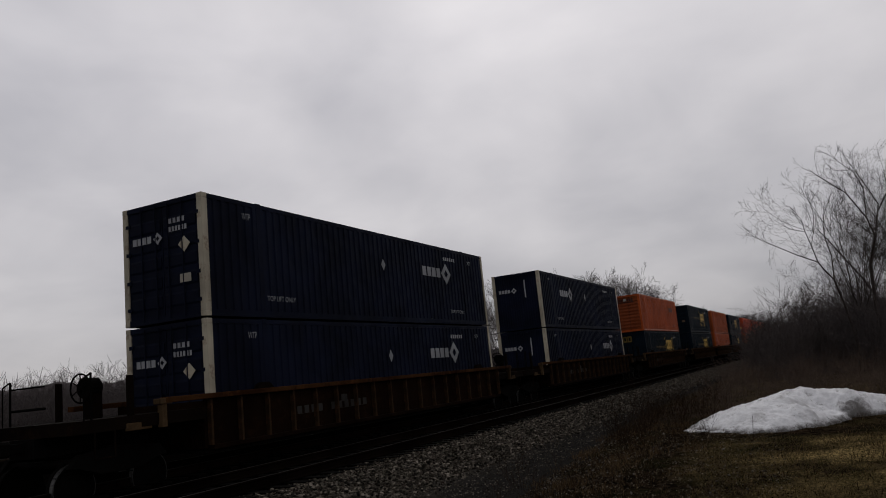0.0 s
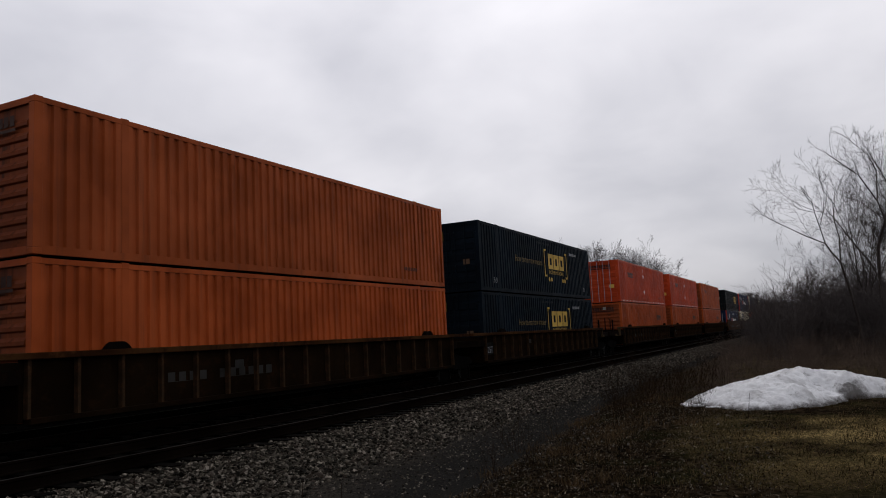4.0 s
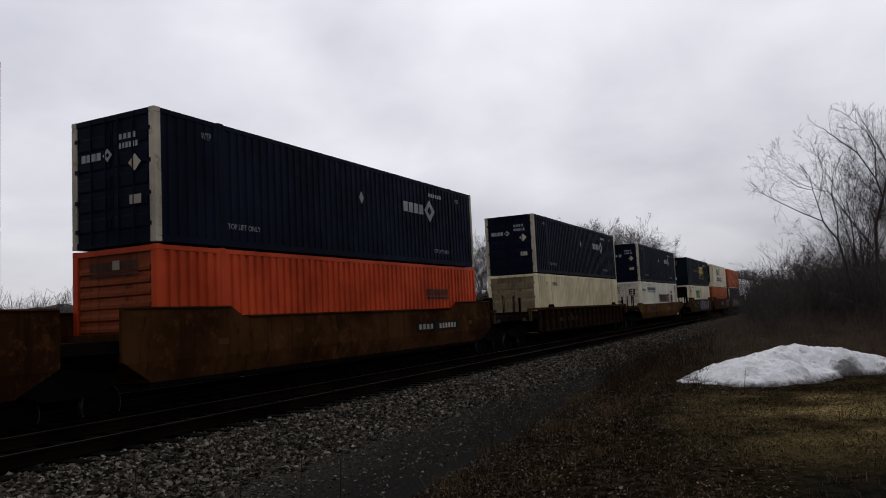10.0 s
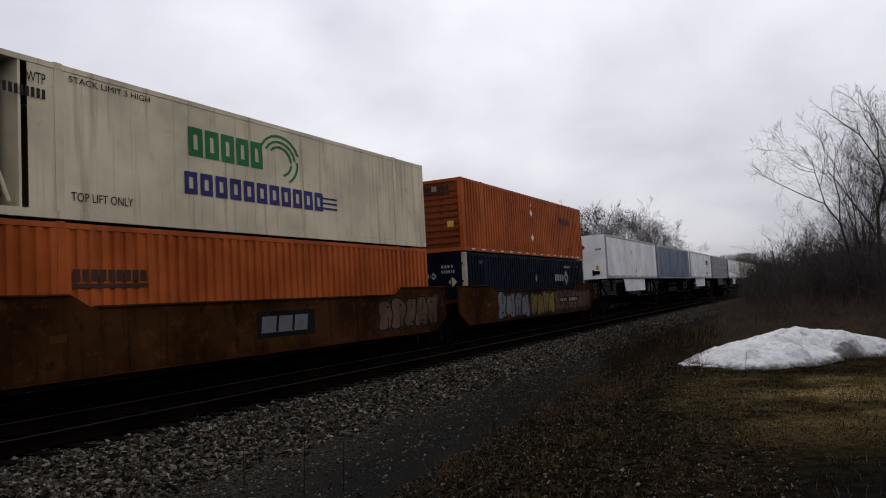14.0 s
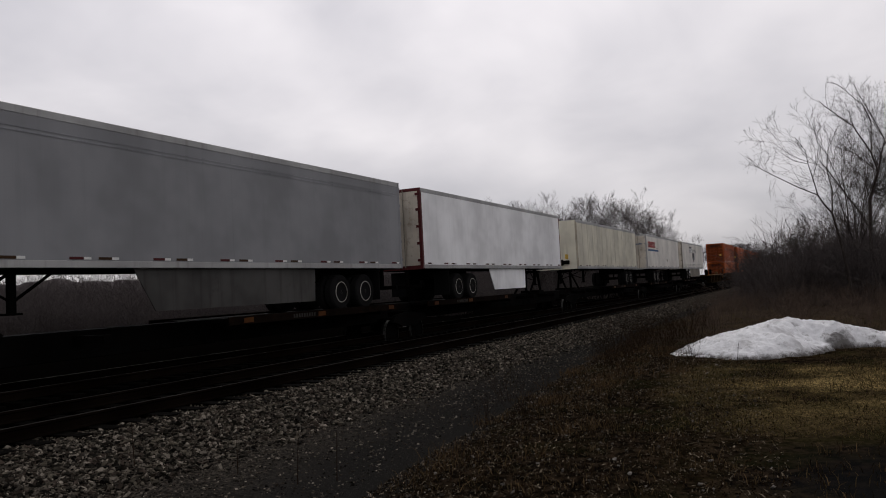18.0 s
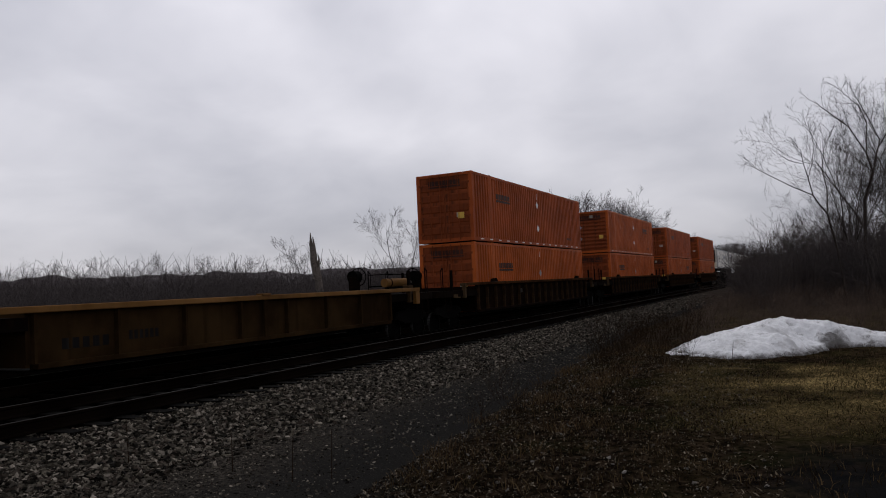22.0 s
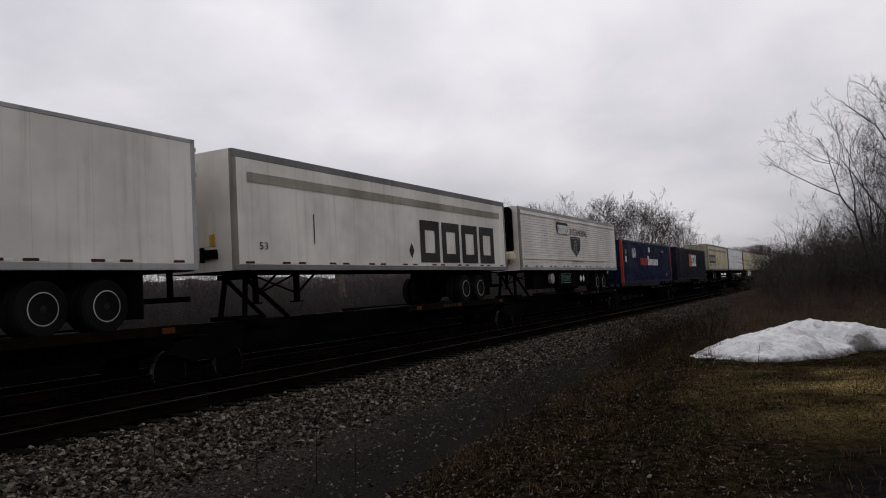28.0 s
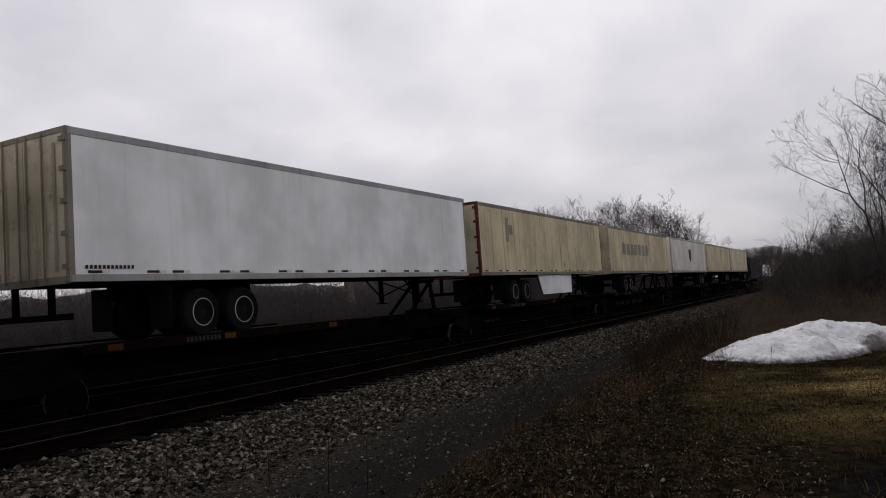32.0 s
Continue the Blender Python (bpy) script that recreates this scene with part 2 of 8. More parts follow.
P = {
    "navy": paint("navy_paint", (0.0038, 0.0053, 0.0128), 0.5, 0.25, (0.006, 0.0065, 0.0085), 0.25, gloss=0.03),
    "teal_navy": paint("blue_black_paint", (0.0028, 0.0058, 0.0095), 0.5, 0.25, (0.005, 0.006, 0.007), 0.25, gloss=0.03),
    "black_green": paint("black_green_paint", (0.0060, 0.0074, 0.0080), 0.5, 0.25, (0.008, 0.008, 0.0075), 0.25, gloss=0.03),
    "royal": paint("royal_blue_paint", (0.0075, 0.0140, 0.046), 0.45, 0.3, (0.009, 0.010, 0.024), 0.25, gloss=0.04),
    "charcoal": paint("charcoal_paint", (0.0115, 0.0130, 0.0185), 0.5, 0.25, (0.012, 0.012, 0.014), 0.25, gloss=0.035),
    "orange": paint("faded_orange_paint", (0.375, 0.080, 0.013), 0.5, 0.5, (0.15, 0.040, 0.013), 0.4),
    "deep_orange": paint("deep_orange_paint", (0.345, 0.062, 0.0105), 0.5, 0.5, (0.14, 0.034, 0.012), 0.42),
    "red_orange": paint("red_orange_paint", (0.41, 0.043, 0.009), 0.45, 0.35, (0.17, 0.030, 0.013), 0.35),
    "brown_orange": paint("old_orange_paint", (0.305, 0.062, 0.013), 0.55, 0.55, (0.11, 0.032, 0.013), 0.55),
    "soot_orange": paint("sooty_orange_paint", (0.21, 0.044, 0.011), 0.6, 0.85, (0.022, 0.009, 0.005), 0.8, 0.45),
    "white": paint("white_paint", (0.78, 0.785, 0.79), 0.45, 0.14, (0.40, 0.39, 0.36), 0.10, 0.04),
    "cream": paint("dirty_cream_paint", (0.60, 0.525, 0.345), 0.5, 0.6, (0.19, 0.15, 0.085), 0.5, 0.14),
    "door_cream": paint("smeared_cream_door", (0.38, 0.345, 0.25), 0.6, 0.95, (0.06, 0.045, 0.03), 0.75, 0.3, 0, 0.25),
    "door_white": paint("smeared_white_door", (0.52, 0.475, 0.40), 0.6, 0.6, (0.13, 0.09, 0.055), 0.7, 0.25, 0, 0.4),
    "dirty_rail": paint("grimy_rail_aluminium", (0.22, 0.20, 0.165), 0.5, 0.7, (0.055, 0.045, 0.033), 0.65, 0.2),
    "insulated": paint("insulated_panel_paint", (0.60, 0.57, 0.465), 0.45, 0.4, (0.25, 0.21, 0.15), 0.35, 0.08),
    "grey_skirt": paint("grimy_grey_skirt", (0.055, 0.053, 0.05), 0.6, 0.5, (0.02, 0.018, 0.015), 0.5),
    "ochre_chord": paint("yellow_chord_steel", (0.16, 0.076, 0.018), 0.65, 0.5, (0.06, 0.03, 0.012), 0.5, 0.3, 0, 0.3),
    "dull_white": paint("dull_white_sheet", (0.665, 0.64, 0.59), 0.45, 0.30, (0.31, 0.265, 0.205), 0.18, 0.05),
    "turf": scattered("matted_straw", [(0.045, 0.033, 0.012), (0.09, 0.066, 0.024), (0.17, 0.125, 0.052), (0.035, 0.038, 0.012), (0.06, 0.042, 0.016)]),
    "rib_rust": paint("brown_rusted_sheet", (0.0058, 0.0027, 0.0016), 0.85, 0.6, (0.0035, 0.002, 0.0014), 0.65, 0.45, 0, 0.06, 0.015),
    "gold_dim": paint("faded_gold_lettering", (0.17, 0.115, 0.035), 0.55, 0.5, (0.02, 0.02, 0.02), 0.55),
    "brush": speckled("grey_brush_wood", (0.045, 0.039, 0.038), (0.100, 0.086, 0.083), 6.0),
    "tuft": scattered("tan_tuft", [(0.030, 0.017, 0.008), (0.080, 0.049, 0.022), (0.15, 0.10, 0.05), (0.045, 0.024, 0.011)]),
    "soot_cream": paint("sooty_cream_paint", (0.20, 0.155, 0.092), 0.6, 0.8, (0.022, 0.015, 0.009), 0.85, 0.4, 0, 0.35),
    "bone": paint("bone_white_paint", (0.63, 0.555, 0.395), 0.5, 0.6, (0.23, 0.165, 0.095), 0.5, 0.12),
    "post_cream": paint("cream_post_paint", (0.40, 0.36, 0.275), 0.5, 0.85, (0.07, 0.048, 0.028), 0.8, 0.35, 0, 0.5),
    "silver": paint("dull_silver_paint", (0.215, 0.218, 0.228), 0.45, 0.12, (0.12, 0.12, 0.12), 0.1, 0.02),
    "slate": paint("slate_blue_paint", (0.135, 0.180, 0.240), 0.45, 0.45, (0.08, 0.10, 0.12), 0.4),
    "rail_grey": paint("aluminium_rail", (0.33, 0.33, 0.325), 0.45, 0.45, (0.12, 0.105, 0.09), 0.45, 0.12, 0.2),
    "maroon": paint("maroon_paint", (0.075, 0.014, 0.015), 0.5, 0.3),
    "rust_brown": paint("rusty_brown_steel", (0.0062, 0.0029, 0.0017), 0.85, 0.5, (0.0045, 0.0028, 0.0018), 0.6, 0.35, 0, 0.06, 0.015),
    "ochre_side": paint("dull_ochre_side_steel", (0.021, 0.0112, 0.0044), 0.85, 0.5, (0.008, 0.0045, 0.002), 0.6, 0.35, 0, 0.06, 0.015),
    "ochre_brown": paint("ochre_brown_steel", (0.0068, 0.0036, 0.0017), 0.85, 0.5, (0.006, 0.0036, 0.002), 0.6, 0.35, 0, 0.06, 0.015),
    "ochre": paint("ochre_yellow_steel", (0.080, 0.031, 0.006), 0.7, 0.85, (0.010, 0.0048, 0.0024), 0.85, 0.5, 0, 0.45, 0.03),
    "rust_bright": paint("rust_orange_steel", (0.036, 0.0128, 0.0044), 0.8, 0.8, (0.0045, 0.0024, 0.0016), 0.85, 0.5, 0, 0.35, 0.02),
    "d_reflector": paint("dull_orange_reflector", (0.055, 0.0155, 0.003), 0.5, 0.4, (0.012, 0.006, 0.003), 0.5),
    # Grime, plus the shade between and under the cars kept in the colour.
    "sill_dark": paint("shaded_grimy_sill_steel", (0.0042, 0.0027, 0.002), 0.85, 0.5, (0.0025, 0.0022, 0.0018), 0.6, 0.3, 0, 0.05, 0.012),
    "d_dim": paint("worn_dim_marking", (0.020, 0.018, 0.016), 0.6, 0.5, (0.007, 0.005, 0.004), 0.6),
    "red_post": paint("red_post_paint", (0.40, 0.045, 0.020), 0.5, 0.35),
    # On trucks and underframes this colour carries the shade below the train.
    "steel_dark": paint("near_black_steel", (0.0027, 0.0025, 0.0023), 0.85, 0.3, (0.003, 0.0024, 0.002), 0.5, gloss=0.012),
    "tyre": paint("tyre_rubber", (0.006, 0.006, 0.006), 0.85, 0.2, (0.012, 0.011, 0.010), 0.4, gloss=0.03),
    "rim": paint("aluminium_rim", (0.36, 0.34, 0.31), 0.5, 0.45, (0.06, 0.05, 0.04), 0.7, 0.25),
    "d_white": paint("white_marking", (0.72, 0.72, 0.70), 0.5, 0.3, (0.3, 0.28, 0.25), 0.3, 0.1),
    "d_grey": paint("worn_grey_marking", (0.27, 0.275, 0.29), 0.5, 0.45, (0.06, 0.06, 0.07), 0.5),
    "d_gold": paint("gold_marking", (0.56, 0.36, 0.065), 0.5, 0.4, (0.14, 0.10, 0.03), 0.4),
    "d_black": paint("black_marking", (0.028, 0.025, 0.025), 0.5, 0.2),
    "d_brown": paint("dark_brown_marking", (0.045, 0.017, 0.012), 0.5, 0.3),
    "d_blue": paint("blue_marking", (0.030, 0.085, 0.20), 0.5, 0.2),
    "d_navy": paint("indigo_marking", (0.035, 0.032, 0.14), 0.5, 0.2),
    "d_slate": paint("slate_marking", (0.035, 0.055, 0.085), 0.5, 0.25),
    "d_green": paint("green_marking", (0.028, 0.185, 0.062), 0.5, 0.2),
    "d_dgreen": paint("dark_green_marking", (0.02, 0.085, 0.07), 0.5, 0.2),
    "d_red": paint("red_marking", (0.33, 0.032, 0.028), 0.5, 0.25),
    "d_oxblood": paint("oxblood_marking", (0.060, 0.018, 0.014), 0.5, 0.25),
    "d_orange": paint("orange_marking", (0.62, 0.17, 0.03), 0.5, 0.2),
    "d_tan": paint("tan_stripe", (0.30, 0.275, 0.225), 0.5, 0.3),
    "d_umber": paint("umber_shield", (0.045, 0.022, 0.010), 0.5, 0.2),
    "g_silver": paint("silver_spray_paint", (0.125, 0.125, 0.14), 0.6, 0.6, (0.025, 0.02, 0.018), 0.6, 0.3, gloss=0.03),
    "g_black": paint("black_spray_paint", (0.006, 0.0055, 0.0055), 0.6, 0.3, gloss=0.03),
    "g_ochre": paint("ochre_spray_paint", (0.14, 0.095, 0.025), 0.6, 0.6, (0.03, 0.018, 0.009), 0.6, 0.35, gloss=0.03),
    "g_brown": paint("tan_spray_paint", (0.095, 0.058, 0.034), 0.6, 0.6, (0.018, 0.010, 0.007), 0.6, 0.35, gloss=0.03),
    "g_blue": paint("blue_spray_paint", (0.06, 0.10, 0.20), 0.6, 0.4),
    # Rails and ties near-black: the shade round the train is in their colour.
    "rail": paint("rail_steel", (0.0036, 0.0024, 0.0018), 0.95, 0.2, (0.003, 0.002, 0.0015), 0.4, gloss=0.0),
    "rail_head": paint("worn_rail_head", (0.014, 0.0125, 0.0115), 0.75, 0.05, (0.010, 0.009, 0.008), 0.1, 0.05, 0.0, gloss=0.03),
    "tie": speckled("shaded_creosoted_oak", (0.0017, 0.0014, 0.0011), (0.0036, 0.0028, 0.0022), 14.0),
    "bark": speckled("grey_brown_bark", (0.026, 0.021, 0.019), (0.062, 0.052, 0.047), 18.0),
    "bark_dark": speckled("dark_bark", (0.045, 0.037, 0.034), (0.098, 0.082, 0.075), 18.0),
    # Paler than the near bark: distance haze is put into this colour.
    "bark_far": speckled("hazed_grey_bark", (0.052, 0.045, 0.043), (0.110, 0.095, 0.090), 6.0),
    "dead_wood": speckled("bleached_dead_wood", (0.075, 0.063, 0.054), (0.18, 0.155, 0.135), 9.0),
    "ballast": scattered("ballast_stone", [(0.004, 0.0034, 0.0028), (0.017, 0.015, 0.011), (0.075, 0.058, 0.046), (0.010, 0.0095, 0.007), (0.15, 0.13, 0.10), (0.008, 0.007, 0.0055), (0.31, 0.27, 0.22), (0.018, 0.017, 0.013), (0.005, 0.004, 0.0035)]),
    "cinder": scattered("cinder_grit", [(0.010, 0.009, 0.0085), (0.024, 0.021, 0.019), (0.07, 0.062, 0.054), (0.016, 0.014, 0.013), (0.013, 0.012, 0.011)]),
    # Worn steel, paler than the panels: light on the rib edges is painted in.
    "rib_edge": paint("lit_worn_rib_steel", (0.030, 0.0155, 0.0085), 0.8, 0.8, (0.006, 0.0035, 0.002), 0.85, 0.5, 0, 0.3, 0.02),
    "grey_band": paint("grey_top_rail", (0.17, 0.168, 0.162), 0.5, 0.5, (0.06, 0.052, 0.045), 0.5, 0.15),
    "worn_ochre": paint("worn_ochre_steel", (0.050, 0.029, 0.013), 0.75, 0.8, (0.008, 0.005, 0.003), 0.85, 0.4, 0, 0.35, 0.03),
    "tread": paint("polished_wheel_tread", (0.055, 0.054, 0.052), 0.4, 0.05, (0.03, 0.03, 0.03), 0.2, 0.05, 0.85, gloss=0.2),
    # Dark against the pale rim lip: light on the dish is in both colours.
    "hub": paint("shaded_grimy_hub", (0.035, 0.032, 0.028), 0.7, 0.5, (0.01, 0.009, 0.008), 0.7, 0.3),
    "litter": scattered("pale_pebble", [(0.03, 0.025, 0.02), (0.07, 0.06, 0.05), (0.24, 0.22, 0.20)]),
    "straw": scattered("dry_grass", [(0.011, 0.0062, 0.0031), (0.034, 0.0205, 0.0098), (0.15, 0.10, 0.05), (0.017, 0.016, 0.007), (0.020, 0.0115, 0.006)]),
    "leaf": scattered("dead_leaf", [(0.006, 0.0035, 0.0018), (0.016, 0.009, 0.004), (0.030, 0.017, 0.0075), (0.30, 0.25, 0.185), (0.012, 0.007, 0.003), (0.009, 0.006, 0.003)]),
    "bramble": speckled("dead_bramble", (0.055, 0.040, 0.031), (0.118, 0.086, 0.067), 12.0),
    "stalk": scattered("dry_weed", [(0.011, 0.007, 0.0045), (0.022, 0.013, 0.008), (0.034, 0.018, 0.009)]),
}


# ---- mesh helpers ----
def fast_mesh(name, verts, faces, mat=None, smooth=False):
    """A mesh from arrays: faces all with the same number of corners."""
    verts, faces = np.asarray(verts, np.float32).reshape(-1, 3), np.asarray(faces, np.int32)
    k = faces.shape[1]
    me = bpy.data.meshes.new(name)
    me.vertices.add(len(verts))
    me.vertices.foreach_set("co", verts.ravel())
    me.loops.add(faces.size)
    me.loops.foreach_set("vertex_index", faces.ravel())
    me.polygons.add(len(faces))
    me.polygons.foreach_set("loop_start", np.arange(0, faces.size, k, dtype=np.int32))
    me.update(calc_edges=True)
    me.polygons.foreach_set("use_smooth", np.full(len(faces), smooth))
    if mat:
        me.materials.append(mat)
    return me


def add_box(bm, x0, x1, y0, y1, z0, z1, bevel=0.0):
    v = [bm.verts.new(p) for p in ((x0, y0, z0), (x1, y0, z0), (x1, y1, z0), (x0, y1, z0), (x0, y0, z1), (x1, y0, z1), (x1, y1, z1), (x0, y1, z1))]
    made = [bm.faces.new([v[i] for i in f]) for f in ((3, 2, 1, 0), (4, 5, 6, 7), (0, 1, 5, 4), (1, 2, 6, 5), (2, 3, 7, 6), (3, 0, 4, 7))]
    if bevel:
        bmesh.ops.bevel(bm, geom=list({e for f in made for e in f.edges}), offset=bevel, segments=1, affect="EDGES")


def add_prism(bm, pts, x0, x1):
    """A polygon in the y-z plane, pulled from x0 to x1."""
    a = [bm.verts.new((x0, y, z)) for y, z in pts]
    b = [bm.verts.new((x1, y, z)) for y, z in pts]
    bm.faces.new(a[::-1])
    bm.faces.new(b)
    for i in range(len(pts)):
        j = (i + 1) % len(pts)
        bm.faces.new((a[i], a[j], b[j], b[i]))


def add_tube(bm, p, q, r, sides=8, r2=None):
    p, q = Vector(p), Vector(q)
    turn = (q - p).to_track_quat("Z", "Y").to_matrix()
    rings = []
    for c, rad in ((p, r), (q, r if r2 is None else r2)):
        rings.append([bm.verts.new(c + turn @ Vector((rad * math.cos(6.28319 * i / sides), rad * math.sin(6.28319 * i / sides), 0))) for i in range(sides)])
    bm.faces.new(rings[0][::-1])
    bm.faces.new(rings[1])
    for i in range(sides):
        j = (i + 1) % sides
        bm.faces.new((rings[0][i], rings[0][j], rings[1][j], rings[1][i]))


def add_lathe(bm, profile, sides=24):
    """A profile of (radius, x) turned round the x axis."""
    rings = [[bm.verts.new((x, r * math.cos(6.28319 * i / sides), r * math.sin(6.28319 * i / sides))) for i in range(sides)] for r, x in profile]
    for a, b in zip(rings, rings[1:]):
        for i in range(sides):
            j = (i + 1) % sides
            bm.faces.new((a[i], a[j], b[j], b[i]))
    bm.faces.new(rings[0][::-1])
    bm.faces.new(rings[-1])


def add_ring(bm, profile, sides=28):
    """A closed profile of (radius, x) turned round the x axis, open in the middle."""
    rings = [[bm.verts.new((x, r * math.cos(6.28319 * i / sides), r * math.sin(6.28319 * i / sides))) for i in range(sides)] for r, x in profile]
    for a, b in zip(rings, rings[1:] + rings[:1]):
        for i in range(sides):
            j = (i + 1) % sides
            bm.faces.new((a[i], a[j], b[j], b[i]))


def add_tucked_plate(bm, pts, k, knee, lean):
    """An upright plate (polygon in y-z) whose part below the knee leans inwards; k is the side."""
    for low in (False, True):
        poly = []
        for (ya, za), (yb, zb) in zip(pts, pts[1:] + pts[:1]):
            if (za <= knee) == low or za == knee:
                poly.append((ya, za))
            if (za - knee) * (zb - knee) < 0:
                f = (knee - za) / (zb - za)
                poly.append((ya + f * (yb - ya), knee))
        outer = [bm.verts.new((k * (1.44 - lean * max(0.0, knee - z)), y, z)) for y, z in poly]
        inner = [bm.verts.new((k * (1.36 - lean * max(0.0, knee - z)), y, z)) for y, z in poly]
        bm.faces.new(outer)
        bm.faces.new(inner[::-1])
        for i in range(len(poly)):
            j = (i + 1) % len(poly)
            if not (poly[i][1] == knee and poly[j][1] == knee):
                bm.faces.new((outer[i], inner[i], inner[j], outer[j]))


STORE = {}


def mesh_of(key, mat, build):
    """The mesh of that key and paint, built at its first use."""
    full = (key, mat.name)
    if full not in STORE:
        bm = bmesh.new()
        build(bm)
        bmesh.ops.recalc_face_normals(bm, faces=bm.faces)
        me = bpy.data.meshes.new(str(key[0] if isinstance(key, tuple) else key))
        bm.to_mesh(me)
        bm.free()
        me.materials.append(mat)
        STORE[full] = me
    return STORE[full]


def part(name, key, mat, parent, build, at=(0, 0, 0), label=""):
    ob = new(name, mesh_of(key, mat, build))
    ob.parent = parent
    ob.location = at
    return tagged(ob, label)


def stuff(name, mesh, label, category, at=(0, 0, 0)):
    ob = new(name, mesh)
    ob.location = at
    return tagged(ob, label, category, kind="stuff")


# ---- ground ----
def path_edge(y):
    return -3.4 - 0.088 * min(max(y, 0.0), 25.0)


def ground_z(x, y):
    e = path_edge(y)
    if x < -36:
        z = -0.95
    elif x < -30:
        z = -0.95 + 0.73 * (x + 36) / 6.0
    elif x < -8.15:
        z = -0.22
    elif x < -6.5:
        z = -0.22 - 0.22 * (x + 8.15) / 1.65
    elif x < e:
        z = -0.44
    else:
        z = -0.44 + 0.16 * min(1.0, (x - e) / 1.2)
    if x > 3:
        z += 0.03 * min(x - 3, 40)
    if -6.5 < x < 60 and abs(y) < 200:
        z += 0.035 * noise.noise((x * 0.8, y * 0.8, 3.0)) + 0.012 * noise.noise((x * 3.5, y * 3.5, 7.0))
    elif x < -36:
        z += 0.25 * noise.noise((x * 0.05, y * 0.05, 1.0))
    return z


def make_ground():
    xs = [-2500, -900, -300, -120, -70, -45, -36, -33, -30, -26, -22, -17.5, -16.2, -14, -12, -10, -8.4, -8.15, -7.6, -7.0, -6.5]
    xs += [-6.3 + 0.2 * i for i in range(52)] + [4.5, 5, 6, 7, 8.5, 10, 13, 17, 23, 32, 45, 80, 200, 700, 2500]
    ys = [-2500, -600, -150, -50, -20, -8, -2, 1, 3] + [4 + 0.22 * i for i in range(105)] + [27.5 + i for i in range(14)] + [43, 47, 52, 58, 66, 76, 90, 110, 140, 190, 300, 600, 1300, 2600, 4000]
    verts = [(x, y, ground_z(x, y)) for y in ys for x in xs]
    w = len(xs)
    faces = [(j * w + i, j * w + i + 1, (j + 1) * w + i + 1, (j + 1) * w + i) for j in range(len(ys) - 1) for i in range(w - 1)]
    g = Nodes("railside_ground")
    sep = g.nt.nodes.new("ShaderNodeSeparateXYZ")
    g.nt.links.new(g.co, sep.inputs[0])
    x, y = sep.outputs[0], sep.outputs[1]
    wob = g.math("MULTIPLY", g.math("SUBTRACT", g.noise(0.7, 4.0), 0.5), 1.6)
    xw = g.math("ADD", x, wob)
    yc = g.nt.nodes.new("ShaderNodeClamp")
    g.nt.links.new(y, yc.inputs[0])
    yc.inputs[1].default_value, yc.inputs[2].default_value = 0.0, 25.0
    verge_x = g.math("ADD", xw, g.math("MULTIPLY", yc.outputs[0], 0.088))
    stone = g.noise(22.0, 6.0, 0.7)
    grit = g.noise(75.0, 4.0, 0.7)
    # Same ballast as the gravel, darkened to hold the shade under the train.
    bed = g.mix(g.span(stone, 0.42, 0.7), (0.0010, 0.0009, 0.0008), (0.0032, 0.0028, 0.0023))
    gravel = g.mix(g.span(stone, 0.40, 0.66), (0.010, 0.0085, 0.007), (0.105, 0.090, 0.073))
    path = g.mix(g.span(grit, 0.54, 0.76), (0.0150, 0.0143, 0.0132), (0.082, 0.076, 0.068))
    path = g.mix(g.span(g.noise(1.3, 4.0), 0.45, 0.72, 0.0, 0.6), path, (0.023, 0.0215, 0.0200))
    soil = g.mix(g.span(g.noise(9.0, 5.0), 0.4, 0.65), (0.0040, 0.0031, 0.0022), (0.030, 0.0205, 0.0130))
    tawny = g.mix(g.span(g.noise(24.0, 4.0), 0.35, 0.7), (0.068, 0.051, 0.021), (0.35, 0.255, 0.110))
    open_turf = g.math("MULTIPLY", g.span(g.noise(0.75, 6.0, 0.62), 0.38, 0.62), g.math("MULTIPLY", g.span(g.math("ADD", xw, g.math("MULTIPLY", y, 0.12)), -1.1, 0.9), g.math("MULTIPLY", g.span(y, 8.3, 12.0, 0.12, 1.0), g.span(g.math("ADD", y, wob), 14.2, 15.4, 1.0, 0.12))))
    soil = g.mix(g.span(y, 17.5, 22.0), soil, g.mix(g.span(g.noise(5.0, 6.0, 0.7), 0.35, 0.68), (0.018, 0.0133, 0.0100), (0.056, 0.041, 0.030)))
    sward = g.mix(open_turf, soil, tawny)
    sward = g.mix(g.math("MULTIPLY", g.span(g.noise(0.9, 4.0), 0.50, 0.64), 0.4), sward, (0.014, 0.0155, 0.0055))
    tar = g.mix(g.span(grit, 0.45, 0.75), (0.0060, 0.0064, 0.0070), (0.016, 0.0166, 0.0175))
    edge = g.math("ADD", g.math("MULTIPLY", g.noise(1.1, 5.0, 0.6), 2.4), y)
    sward = g.mix(g.math("MULTIPLY", g.math("MULTIPLY", g.span(edge, 8.0, 10.0, 1.0, 0.0), g.span(xw, -1.0, 0.3)), 0.9), sward, tar)
    field = g.mix(g.span(g.noise(0.08, 5.0), 0.4, 0.6), (0.007, 0.0054, 0.0038), (0.015, 0.0118, 0.008))
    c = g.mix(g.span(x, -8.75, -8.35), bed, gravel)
    c = g.mix(g.span(g.math("ADD", verge_x, g.math("MULTIPLY", grit, 0.9)), -6.0, -3.6), c, path)
    c = g.mix(g.span(verge_x, -3.35, -2.85), c, sward)
    c = g.mix(g.span(xw, -31.0, -28.0, 1.0, 0.0), c, field)
    g.bump(stone, 0.55, 0.05)
